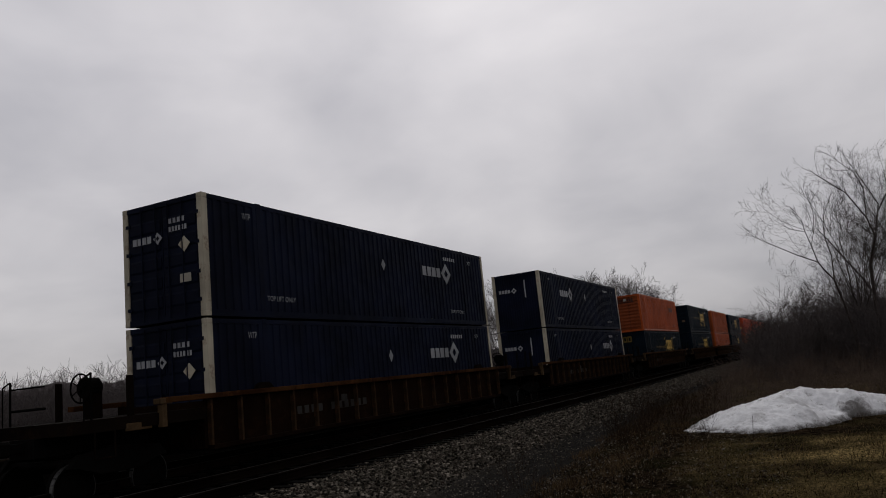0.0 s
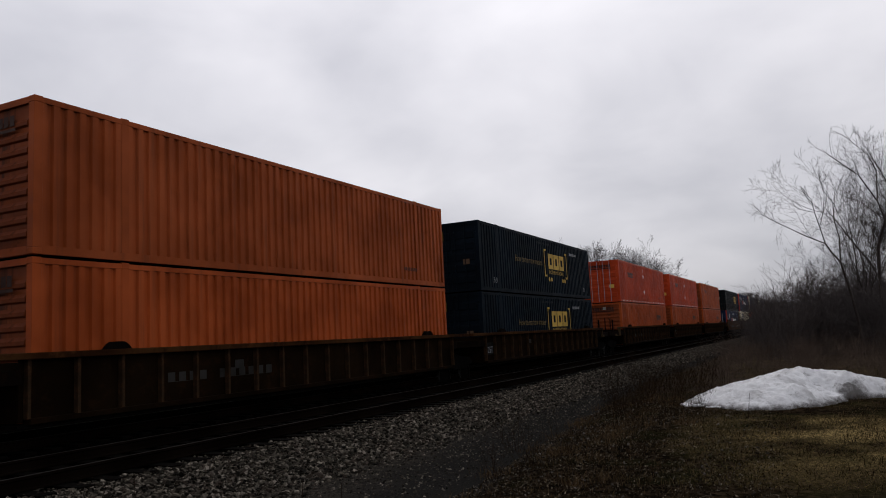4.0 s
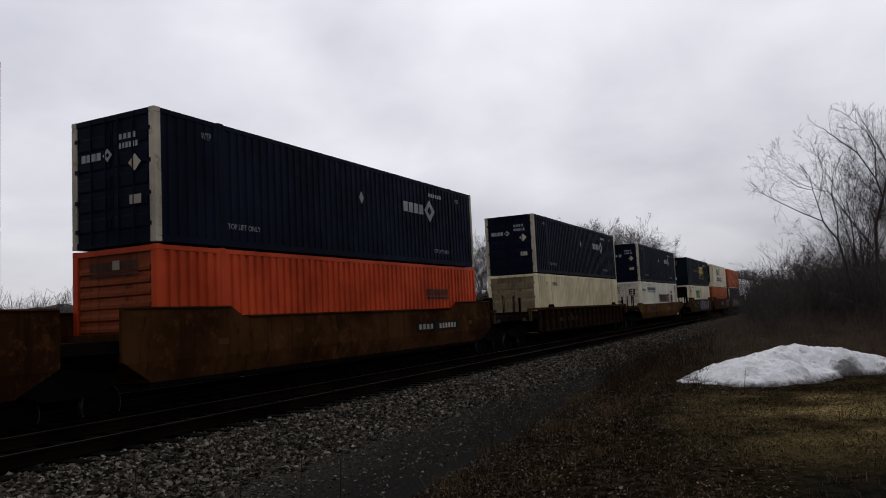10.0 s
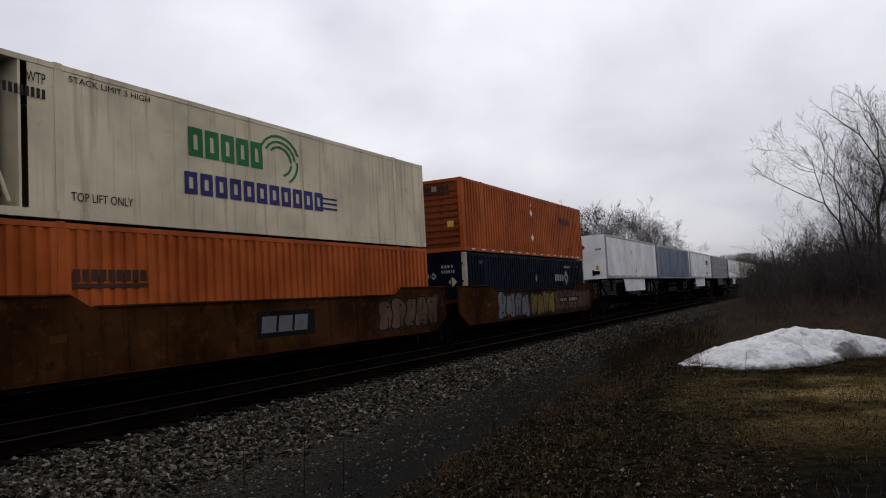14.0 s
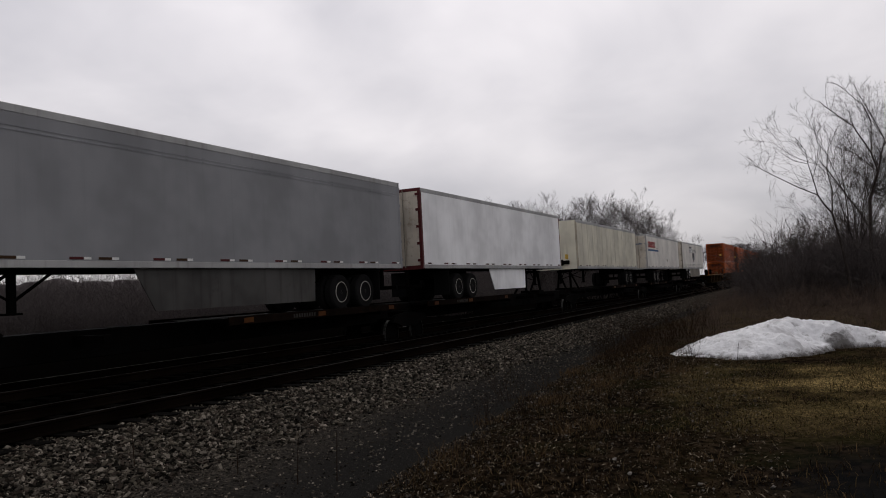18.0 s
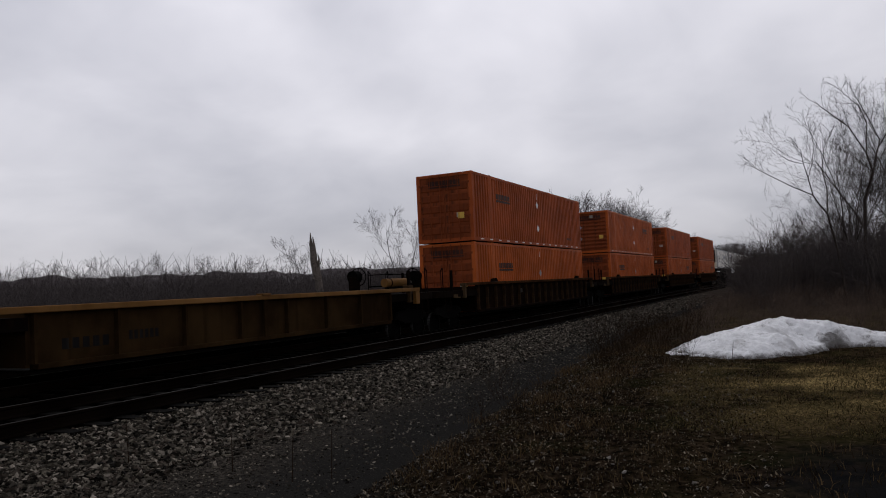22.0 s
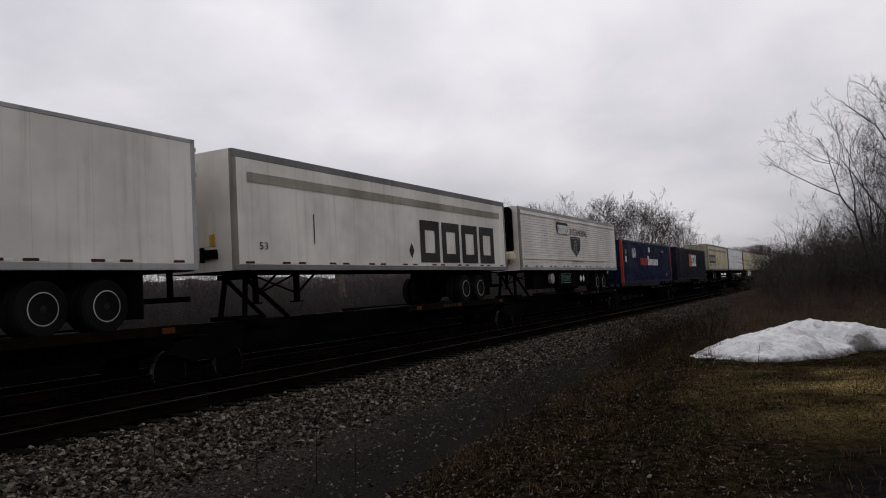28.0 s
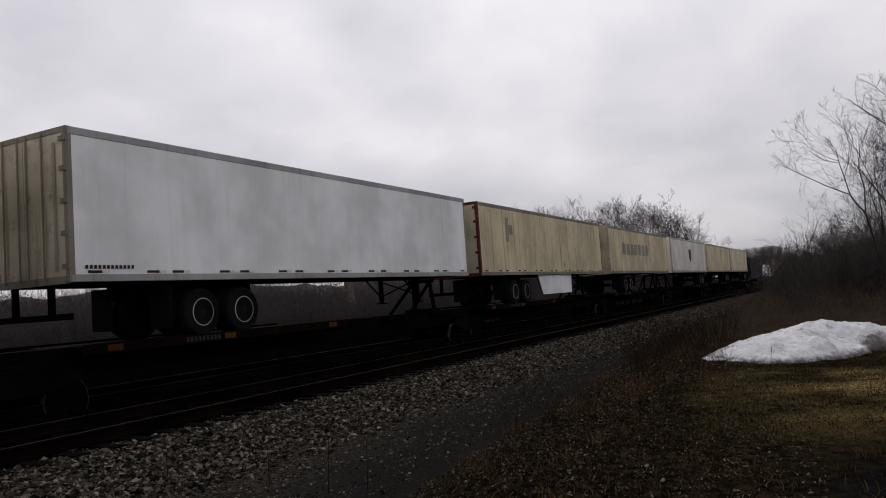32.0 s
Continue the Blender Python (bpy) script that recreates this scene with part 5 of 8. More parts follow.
        part("fuel_tank", "fuel_tank", P["bone"], ob, lambda bm: add_box(bm, -0.9, 1.0, 0.2, 1.1, 0.16, 0.62, 0.1), (0, y0, 0))
        for s in (-1, 1):
            part("brace", ("brace", s), m, ob, lambda bm, k=s: add_tube(bm, (k * (SIDE - 0.08), 0.2, HIGH - 0.3), (k * (SIDE - 0.08), 1.05, 0.25), 0.035, 6), (0, y0, 0))
    if reefer != "lead" and end == "plain":
        def pressed(bm):
            n = 9
            line = []
            for i in range(n):
                x = -inner + 2 * inner * i / n
                line += [(x, 0.03), (x + 0.10, 0.03), (x + 0.13, 0.05), (x + 0.23, 0.05)]
            line.append((inner, 0.03))
            low = [bm.verts.new((x, y, 0.15)) for x, y in line]
            top = [bm.verts.new((x, y, HIGH - 0.13)) for x, y in line]
            for i in range(len(line) - 1):
                bm.faces.new((low[i], low[i + 1], top[i + 1], top[i]))
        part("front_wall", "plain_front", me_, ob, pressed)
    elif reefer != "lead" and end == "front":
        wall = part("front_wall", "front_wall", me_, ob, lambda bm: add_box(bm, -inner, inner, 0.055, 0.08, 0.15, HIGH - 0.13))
        for i in range(9):
            part("pressed_rib", "pressed_rib", me_, wall, lambda bm: add_prism(bm, [(0.055, 0.0), (0.01, 0.03), (0.01, 0.10), (0.055, 0.17)], -inner + 0.05, inner - 0.05), (0, 0, 0.30 + 0.255 * i))
    elif reefer != "lead":
        for s in (-1, 1):
            def leaf(bm, k=s):
                x0, x1 = sorted((k * 0.01, k * inner))
                add_box(bm, x0, x1, 0.035, 0.07, 0.15, HIGH - 0.13)
            door = part("door", ("door", s), me_, ob, leaf)
            for i in range(5):
                part("door_panel", "door_panel", me_, door, lambda bm: add_prism(bm, [(0.035, 0.0), (0.012, 0.05), (0.012, 0.28), (0.035, 0.33)], -inner / 2 + 0.06, inner / 2 - 0.06), (s * inner / 2, 0, 0.32 + 0.46 * i))
            for x in (0.20, 0.66):
                part("locking_rod", "locking_rod", P["d_grey"] if body == "red_orange" else me_, door, lambda bm: add_tube(bm, (0, -0.005, 0.06), (0, -0.005, HIGH - 0.06), 0.020, 6), (s * x, 0, 0))
            for z in (0.35, 1.0, 1.7, 2.4):
                part("hinge", "hinge", me_, door, lambda bm: add_box(bm, -0.07, 0.07, -0.01, 0.035, 0, 0.09), (s * (inner - 0.02), 0, z))
    if stripes:
        for i in range(15):
            part("reflective_strip", "reflective_strip", P["d_white"], ob, lambda bm: add_box(bm, SIDE, SIDE + 0.004, 0, 0.32, 0.06, 0.11), (0, 0.7 + 1.02 * i, 0))
    return ob


TRAIN = []


def placards(ob, spots, r=0.2, mat="d_white", h=0.24):
    for y, z in spots:
        mark(ob, [diamond(y, z, r, h)], mat, SIDE + 0.006, "placard", "pale diamond placard")


def navy_stack(S, bottom, logo, end, label="near-black navy corrugated container with cream corner posts"):
    ob = container(S, bottom, "navy", "post_cream", "soft", end, label)
    z = 1.88
    mark(ob, slabs(logo, logo + 1.48, z - 0.17, z + 0.17, 4, 0.22), "d_grey", label="row of pale blocks")
    mark(ob, ring_of(logo + 1.88, z, 0.40, 0.16), "d_grey", label="pale diamond ring")
    mark(ob, digits(12.45, 13.5, 2.40, 2.53, 6), "d_grey", name="number_strip")
    words(ob, "TOP LIFT ONLY", "d_grey", 2.15, 3.30, 0.42, 0.55)
    words(ob, "TOP LIFT ONLY", "d_grey", 12.7, 13.9, 0.40, 0.53)
    words(ob, "WTP", "d_grey", 1.35, 1.66, 2.42, 2.58)
    words(ob, "WTP", "d_grey", 14.6, 14.9, 2.38, 2.54)
    placards(ob, [(8.0, 1.85)], 0.13, "d_grey", 0.2)
    mark(ob, slabs(-0.95, -0.30, 1.93, 2.10, 4, 0.2), "d_grey", -0.012, end=True)
    mark(ob, ring_of(-0.12, 2.01, 0.15, 0.06), "d_grey", -0.012, end=True)
    if end == "door":
        mark(ob, digits(0.25, 0.80, 2.30, 2.42, 4) + digits(0.25, 0.85, 2.10, 2.22, 6), "d_grey", -0.012, name="number_strip", end=True)
        mark(ob, [diamond(0.72, 1.75, 0.19)], "post_cream", -0.013, name="placard", end=True)
        mark(ob, [rect(0.55, 0.9, 0.85, 1.05)], "d_tan", -0.013, name="plate", end=True)
    else:
        mark(ob, digits(0.45, 0.55, 1.6, 2.5, 1), "d_grey", -0.012, name="number_strip", end=True)
    return ob


def railroad_blue(S, bottom, end, label="dark blue-black container with gold lettering and brackets"):
    ob = container(S, bottom, "teal_navy", "teal_navy", "soft", end, label)
    z = 1.05
    frames(ob, 8.65, 11.3, z + 0.32, z + 1.10, 3, "d_gold", bar=0.32, gap=0.1)
    words(ob, "INTERMODAL", "d_gold", 8.72, 11.1, z + 0.06, z + 0.25)
    words(ob, "How tomorrow moves", "gold_dim slanted", 4.0, 7.72, z + 0.42, z + 0.72)
    t = 0.09
    for a, s in ((8.05, 1), (11.75, -1)):
        mark(ob, [rect(*sorted((a, a + s * t)), z - 0.1, z + 1.3), rect(*sorted((a + s * t, a + s * 0.32)), z + 1.2, z + 1.3), rect(*sorted((a + s * t, a + s * 0.32)), z - 0.1, z)], "d_gold", name="bracket", label="gold bracket")
    mark(ob, [disc(8.7, z - 0.22, 0.11), disc(9.05, z - 0.22, 0.11), disc(10.9, z - 0.22, 0.11), disc(11.25, z - 0.22, 0.11)], "d_gold", label="gold dots")
    mark(ob, digits(12.3, 13.6, 2.30, 2.44, 7), "d_grey", name="number_strip")
    words(ob, "53", "d_grey", 1.35, 1.75, 0.36, 0.58)
    words(ob, "53", "d_grey", 14.6, 14.9, 0.36, 0.58)
    words(ob, "STACK LIMIT 3 HIGH", "d_black", 7.1, 9.0, 2.55, 2.65)
    if end == "door":
        frames(ob, -1.0, -0.28, 2.16, 2.54, 3, "g_ochre", -0.012, 0.32, 0.1, True)
        mark(ob, [rect(-1.0, -0.62, 1.05, 1.25), rect(0.55, 0.85, 1.1, 1.32), rect(-1.0, -0.68, 0.42, 0.62)], "g_brown", -0.013, name="plate", end=True)
    else:
        frames(ob, -0.8, 0.3, 2.15, 2.60, 3, "g_ochre", -0.012, 0.32, 0.1, True)
        mark(ob, [rect(-0.35, 0.15, 0.55, 0.80)], "d_white", -0.013, name="plate", end=True)
    return ob


def orange_box(S, bottom, body, kind, end, logo=None, label="faded orange corrugated steel container", placard=False, stripes=False):
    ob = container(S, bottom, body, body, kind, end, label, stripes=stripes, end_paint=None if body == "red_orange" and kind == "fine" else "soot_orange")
    if logo is not None:
        z = 1.82 if bottom > 2 else 1.70
        mark(ob, slabs(logo, logo + 1.72, z + 0.10, z + 0.33, 9, 0.2), "d_brown", label="row of dark blocks")
        mark(ob, [rect(logo, logo + 1.72, z - 0.03, z + 0.06)], "d_brown", label="dark underline")
    mark(ob, slabs(-0.72, 0.78, 2.40, 2.60, 9, 0.2), "d_brown", -0.012, end=True, label="row of dark blocks")
    mark(ob, [rect(-0.72, 0.78, 2.30, 2.36)], "d_brown", -0.012, end=True)
    mark(ob, [rect(0.0, 0.22, 2.42, 2.62)] if end == "front" else [rect(0.55, 0.85, 1.0, 1.2)], "d_tan", -0.014, name="plate", end=True)
    mark(ob, digits(13.2, 14.1, 0.45, 0.56, 8), "d_brown", name="number_strip")
    if placard:
        spot = 7.8 if placard is True else placard
        placards(ob, [(spot, 2.05), (spot, 0.86)] if bottom > 2 else [(spot, 1.55)], 0.2, "d_white" if bottom > 2 else "d_grey", 0.19)
        mark(ob, [rect(spot - 0.02, spot + 0.02, 2.35, 2.65)], "d_white", name="bracket")
        if end == "front":
            mark(ob, [diamond(-0.78, 1.8, 0.2), diamond(-0.78, 1.0, 0.2)], "d_grey", -0.022, name="placard", end=True)
        mark(ob, [rect(0.62, 0.9, 0.95, 1.2)], "d_gold", -0.022, name="plate", end=True)
    return ob


def blue_red(S, bottom, single=False):
    ob = container(S, bottom, "royal", "red_post", "rib", "plain", "royal blue corrugated container with red corner posts")
    mark(ob, slabs(5.05, 7.2, 1.22, 1.75, 5, 0.2), "d_red", label="row of red blocks")
    mark(ob, slabs(7.35, 10.95, 1.24, 1.70, 9, 0.25) + [rect(7.35, 7.75, 1.70, 1.92)], "d_white", label="row of white blocks")
    mark(ob, [disc(2.95, 2.05, 0.36)], "d_grey", label="pale globe")
    mark(ob, [rect(3.05 + 0.03 * i, 3.85 - 0.03 * i, 1.76 + 0.085 * i, 1.80 + 0.085 * i) for i in range(8)], "d_white", SIDE + 0.006, label="speed lines")
    words(ob, "53", "d_white", 0.72, 1.14, 1.95, 2.28)
    mark(ob, [rect(0.72, 1.12, 1.42, 1.82)], "d_white", name="plate", label="white plate")
    mark(ob, [rect(7.78, 8.22, 2.22, 2.56)], "d_white", name="plate", label="white plate")
    mark(ob, digits(12.2, 13.3, 2.28, 2.38, 8), "d_grey", name="number_strip")
    mark(ob, digits(13.7, 14.1, 0.40, 0.62, 2), "d_grey", name="number_strip")
    end_words(ob, "53", "d_white", -0.2, 0.25, 1.92, 2.26)
    mark(ob, [rect(-0.22, 0.25, 1.42, 1.76), rect(-0.22, 0.3, 0.72, 0.98)], "d_white", -0.012, name="plate", end=True)
    mark(ob, digits(0.62, 0.72, 1.1, 2.5, 1), "d_grey", -0.012, name="number_strip", end=True)
    return ob


def lion(ob, y, z, r, mat):
    """The animal-head emblem as plain curved strokes."""
    polys = []
    for q, a0, a1 in ((1.0, 20, 170), (0.78, 10, 150), (0.58, 0, 140), (0.9, -60, 5), (0.6, -75, -10)):
        n = 8
        for i in range(n):
            a, b = radians(a0 + (a1 - a0) * i / n), radians(a0 + (a1 - a0) * (i + 1) / n)
            o, p = r * q, r * (q - 0.09)
            polys.append([(y + o * math.cos(a), z + o * 0.8 * math.sin(a)), (y + o * math.cos(b), z + o * 0.8 * math.sin(b)), (y + p * math.cos(b), z + p * 0.8 * math.sin(b)), (y + p * math.cos(a), z + p * 0.8 * math.sin(a))])
    mark(ob, polys, mat, label="curved green strokes")


def white_reefer(S, bottom, style):
    names = {"green": "white insulated container with green emblem and open cooling-unit frame", "cool": "off-white insulated container with green and indigo emblem", "crest": "white insulated container with dark red lettering blocks and a crest"}
    ob = container(S, bottom, "bone" if style != "crest" else "insulated", "bone", "flat", "door", names[style], reefer="trail" if style == "crest" else "lead", end_paint="door_white" if style == "crest" else None)
    words(ob, "STACK LIMIT 3 HIGH", "d_black", 2.2, 4.1, 2.60, 2.72)
    words(ob, "WTP", "d_black", 1.35, 1.72, 2.42, 2.62)
    mark(ob, digits(0.62 if style == "crest" else 1.3 - 0.6, 1.75, 2.15, 2.33, 10), "d_black", name="number_strip")
    if style == "green":
        frames(ob, 5.15, 7.6, 1.55, 2.35, 5, "d_green", bar=0.34, gap=0.16)
        lion(ob, 8.25, 1.92, 0.85, "d_green")
    elif style == "cool":
        frames(ob, 5.15, 7.7, 1.65, 2.30, 5, "d_green", bar=0.34, gap=0.16)
        lion(ob, 8.3, 1.95, 0.85, "d_green")
        frames(ob, 5.0, 10.2, 0.78, 1.28, 11, "d_navy", bar=0.32, gap=0.2)
        mark(ob, [rect(10.1, 10.8, 0.85 + 0.14 * i, 0.90 + 0.14 * i) for i in range(3)], "d_navy", label="speed lines")
        words(ob, "TOP LIFT ONLY", "d_black", 2.2, 3.6, 0.35, 0.52)
    else:
        mark(ob, slabs(2.5, 5.8, 2.22, 2.46, 9, 0.22), "d_slate", label="row of slate blue blocks")
        mark(ob, digits(2.5, 5.8, 2.06, 2.13, 22), "d_slate", label="thin slate bars")
        frames(ob, 7.15, 11.9, 1.22, 1.90, 10, "d_oxblood", bar=0.32, gap=0.2)
        words(ob, "GLOBAL TRANSPORTATION", "d_black", 7.45, 11.75, 0.90, 1.10)
        mark(ob, [shield(12.98, 1.38, 0.40, 0.46)], "d_umber", label="dark crest panel")
        mark(ob, [rect(12.72, 13.24, 1.22 + 0.2 * i, 1.31 + 0.2 * i) for i in range(3)] + [[(12.72, 1.98), (13.24, 1.98), (13.34, 2.28), (13.14, 2.14), (12.98, 2.36), (12.82, 2.14), (12.62, 2.28)]], "d_oxblood", SIDE + 0.006, label="dark red crest bands")
        mark(ob, [[(12.4, 0.9), (12.55, 0.9), (12.55, 1.9), (12.45, 1.7)], [(13.4, 0.9), (13.55, 0.9), (13.5, 1.7), (13.4, 1.9)]], "d_oxblood", label="crest supporters")
        mark(ob, slabs(-1.0, -0.2, 1.28, 1.5, 8, 0.2), "d_oxblood", -0.012, end=True)
        for z in (2.40, 2.22, 2.04):
            mark(ob, digits(-0.9, -0.3, z, z + 0.12, 5), "d_oxblood", -0.012, name="number_strip", end=True)
        mark(ob, [shield(0.62, 1.98, 0.25, 0.34)], "d_umber", -0.012, end=True, label="dark crest")
        mark(ob, [rect(0.48, 0.76, 1.86 + 0.17 * i, 1.93 + 0.17 * i) for i in range(3)], "d_tan", -0.014, end=True, label="pale crest bands")
        mark(ob, digits(-0.95, -0.2, 0.75, 0.95, 8), "d_black", -0.012, name="number_strip", end=True)
    return ob


# ---- rail cars ----
def railway_truck(parent, y):
    """A two-axle truck under a car."""
    def frame_mesh(bm):
        for s in (-1, 1):
            add_prism(bm, [(-1.15, 0.38), (-0.95, 0.60), (-0.35, 0.66), (0.35, 0.66), (0.95, 0.60), (1.15, 0.38), (0.95, 0.36), (0.45, 0.20), (-0.45, 0.20), (-0.95, 0.36)], *sorted((s * 0.93, s * 1.05)))
        add_box(bm, -0.95, 0.95, -0.22, 0.22, 0.42, 0.72, 0.03)
        for yy in (-0.88, 0.88):
            add_tube(bm, (-0.98, yy, 0.457), (0.98, yy, 0.457), 0.08, 8)
    t = part("truck", "truck_frame", P["steel_dark"], parent, frame_mesh, (0, y, 0), "near-black cast-steel two-axle truck")
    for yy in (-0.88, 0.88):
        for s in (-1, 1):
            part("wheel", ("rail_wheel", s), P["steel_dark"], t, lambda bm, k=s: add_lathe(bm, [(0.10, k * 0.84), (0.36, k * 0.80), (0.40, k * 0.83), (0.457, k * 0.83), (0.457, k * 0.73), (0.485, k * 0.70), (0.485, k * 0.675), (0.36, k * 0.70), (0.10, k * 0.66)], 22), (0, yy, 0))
        part("tread", "tread", P["tread"], t, lambda bm: add_ring(bm, [(0.44, 0.742), (0.4585, 0.745), (0.4585, 0.822), (0.452, 0.832), (0.44, 0.832)]), (0, yy, 0), "polished steel tread")
    return t


def car_end(ob, m, y, s, kind, tall=2.1, braked=False):
    """The platform beyond the well at y, reaching along s; kind: end (coupler, ladders) or joint."""
    long = 3.2 if kind == "end" else 1.55
    def deck(bm):
        w0, w1 = 1.42, (1.25 if kind == "end" else 0.8)
        a = [(-w0, 0), (w0, 0), (w1, s * long), (-w1, s * long)]
        low = [bm.verts.new((x, yy, 0.98)) for x, yy in a]
        top = [bm.verts.new((x, yy, 1.22)) for x, yy in a]
        bm.faces.new(low)
        bm.faces.new(top[::-1])
        for i in range(4):
            bm.faces.new((low[i], low[(i + 1) % 4], top[(i + 1) % 4], top[i]))
    part("end_platform", ("end_platform", s, kind), m, ob, deck, (0, y, 0))
    part("centre_sill", ("stub_sill", s, kind), P["steel_dark"], ob, lambda bm: add_box(bm, -0.35, 0.35, *sorted((0, s * (long + 0.1))), 0.62, 0.975), (0, y, 0))
    if kind == "end":
        def coupler(bm):
            add_box(bm, -0.09, 0.09, *sorted((s * 3.3, s * 3.62)), 0.76, 0.92)
            add_box(bm, -0.17, 0.14, *sorted((s * 3.58, s * 3.82)), 0.70, 0.98, 0.04)
        part("coupler", ("coupler", s), P["steel_dark"], ob, coupler, (0, y, 0))
        for x in (-1.15, 1.22):
            def rail(bm):
                add_tube(bm, (0, 0, 1.2), (0, 0, tall), 0.022, 6)
                add_tube(bm, (0, s * 0.16, 1.2), (0, s * 0.16, tall - 0.1), 0.014, 6)
                add_tube(bm, (0, 0, tall), (0, s * 0.16, tall - 0.1), 0.016, 6)
            part("handrail", ("handrail", s, tall), P["steel_dark"], ob, rail, (x, y + s * 2.75, 0))
            part("end_post", "end_post", P["sill_dark"], ob, lambda bm: add_box(bm, -0.04, 0.04, -0.07, 0.07, 1.2, 2.02, 0.012), (x * 0.9, y + s * 1.75, 0))
        part("cross_rail", ("cross_rail", s), P["steel_dark"], ob, lambda bm: (add_tube(bm, (-1.15, 0, 1.95), (-0.1, 0, 1.95), 0.018, 6), add_tube(bm, (-1.15, 0, 1.52), (-0.1, 0, 1.52), 0.03, 6)), (0, y + s * 2.75, 0))
        part("corner_bracket", ("corner_bracket", s), P["worn_ochre"], ob, lambda bm: (add_box(bm, 1.31, 1.46, *sorted((s * 1.14, s * 1.27)), 0.92, 1.38, 0.012), add_box(bm, 1.27, 1.49, *sorted((s * 1.02, s * 1.34)), 1.38, 1.50, 0.015)), (0, y, 0), "worn tan corner bracket")
        part("step_plate", ("step_plate", s), P["worn_ochre"], ob, lambda bm: add_box(bm, 1.27, 1.33, *sorted((s * 1.42, s * 2.05)), 0.93, 1.08, 0.01), (0, y, 0), "worn ochre step plate")
        part("stirrup", ("stirrup", s), P["sill_dark"], ob, lambda bm: (add_tube(bm, (1.3, s * 2.3, 0.98), (1.3, s * 2.3, 0.5), 0.02, 6), add_tube(bm, (1.3, s * 2.75, 0.98), (1.3, s * 2.75, 0.5), 0.02, 6), add_tube(bm, (1.3, s * 2.3, 0.5), (1.3, s * 2.75, 0.5), 0.02, 6)), (0, y, 0))
        railway_truck(ob, y + s * 1.95)
        if s < 0 or braked:
            brake_gear(ob, y + s * 1.15, s)


def brake_gear(ob, y, s):
    """A geared hand-brake housing on its stand, with a spoked wheel that faces outwards."""
    def wheel(bm):
        n = 20
        for i in range(n):
            a, b = 6.28319 * i / n, 6.28319 * (i + 1) / n
            add_tube(bm, (0.31 * math.cos(a), 0, 0.31 * math.sin(a)), (0.31 * math.cos(b), 0, 0.31 * math.sin(b)), 0.02, 5)
        for i in range(6):
            a = 0.5 + 1.0472 * i
            add_tube(bm, (0, 0, 0), (0.31 * math.cos(a), 0, 0.31 * math.sin(a)), 0.014, 5)
    part("brake_wheel", "brake_wheel", P["steel_dark"], ob, wheel, (-0.75, y + s * 0.30, 1.88), "spoked iron hand-brake wheel")
    part("brake_housing", ("brake_housing", s), P["steel_dark"], ob, lambda bm: (add_tube(bm, (0, -s * 0.1, 0), (0, s * 0.22, 0), 0.22, 14), add_tube(bm, (0, s * 0.2, 0), (0, s * 0.32, 0), 0.05, 8)), (-0.75, y, 1.88))
    part("brake_stand", "brake_stand", P["sill_dark"], ob, lambda bm: add_box(bm, -0.17, 0.17, -0.12, 0.14, 1.2, 1.9, 0.03), (-0.75, y, 0))


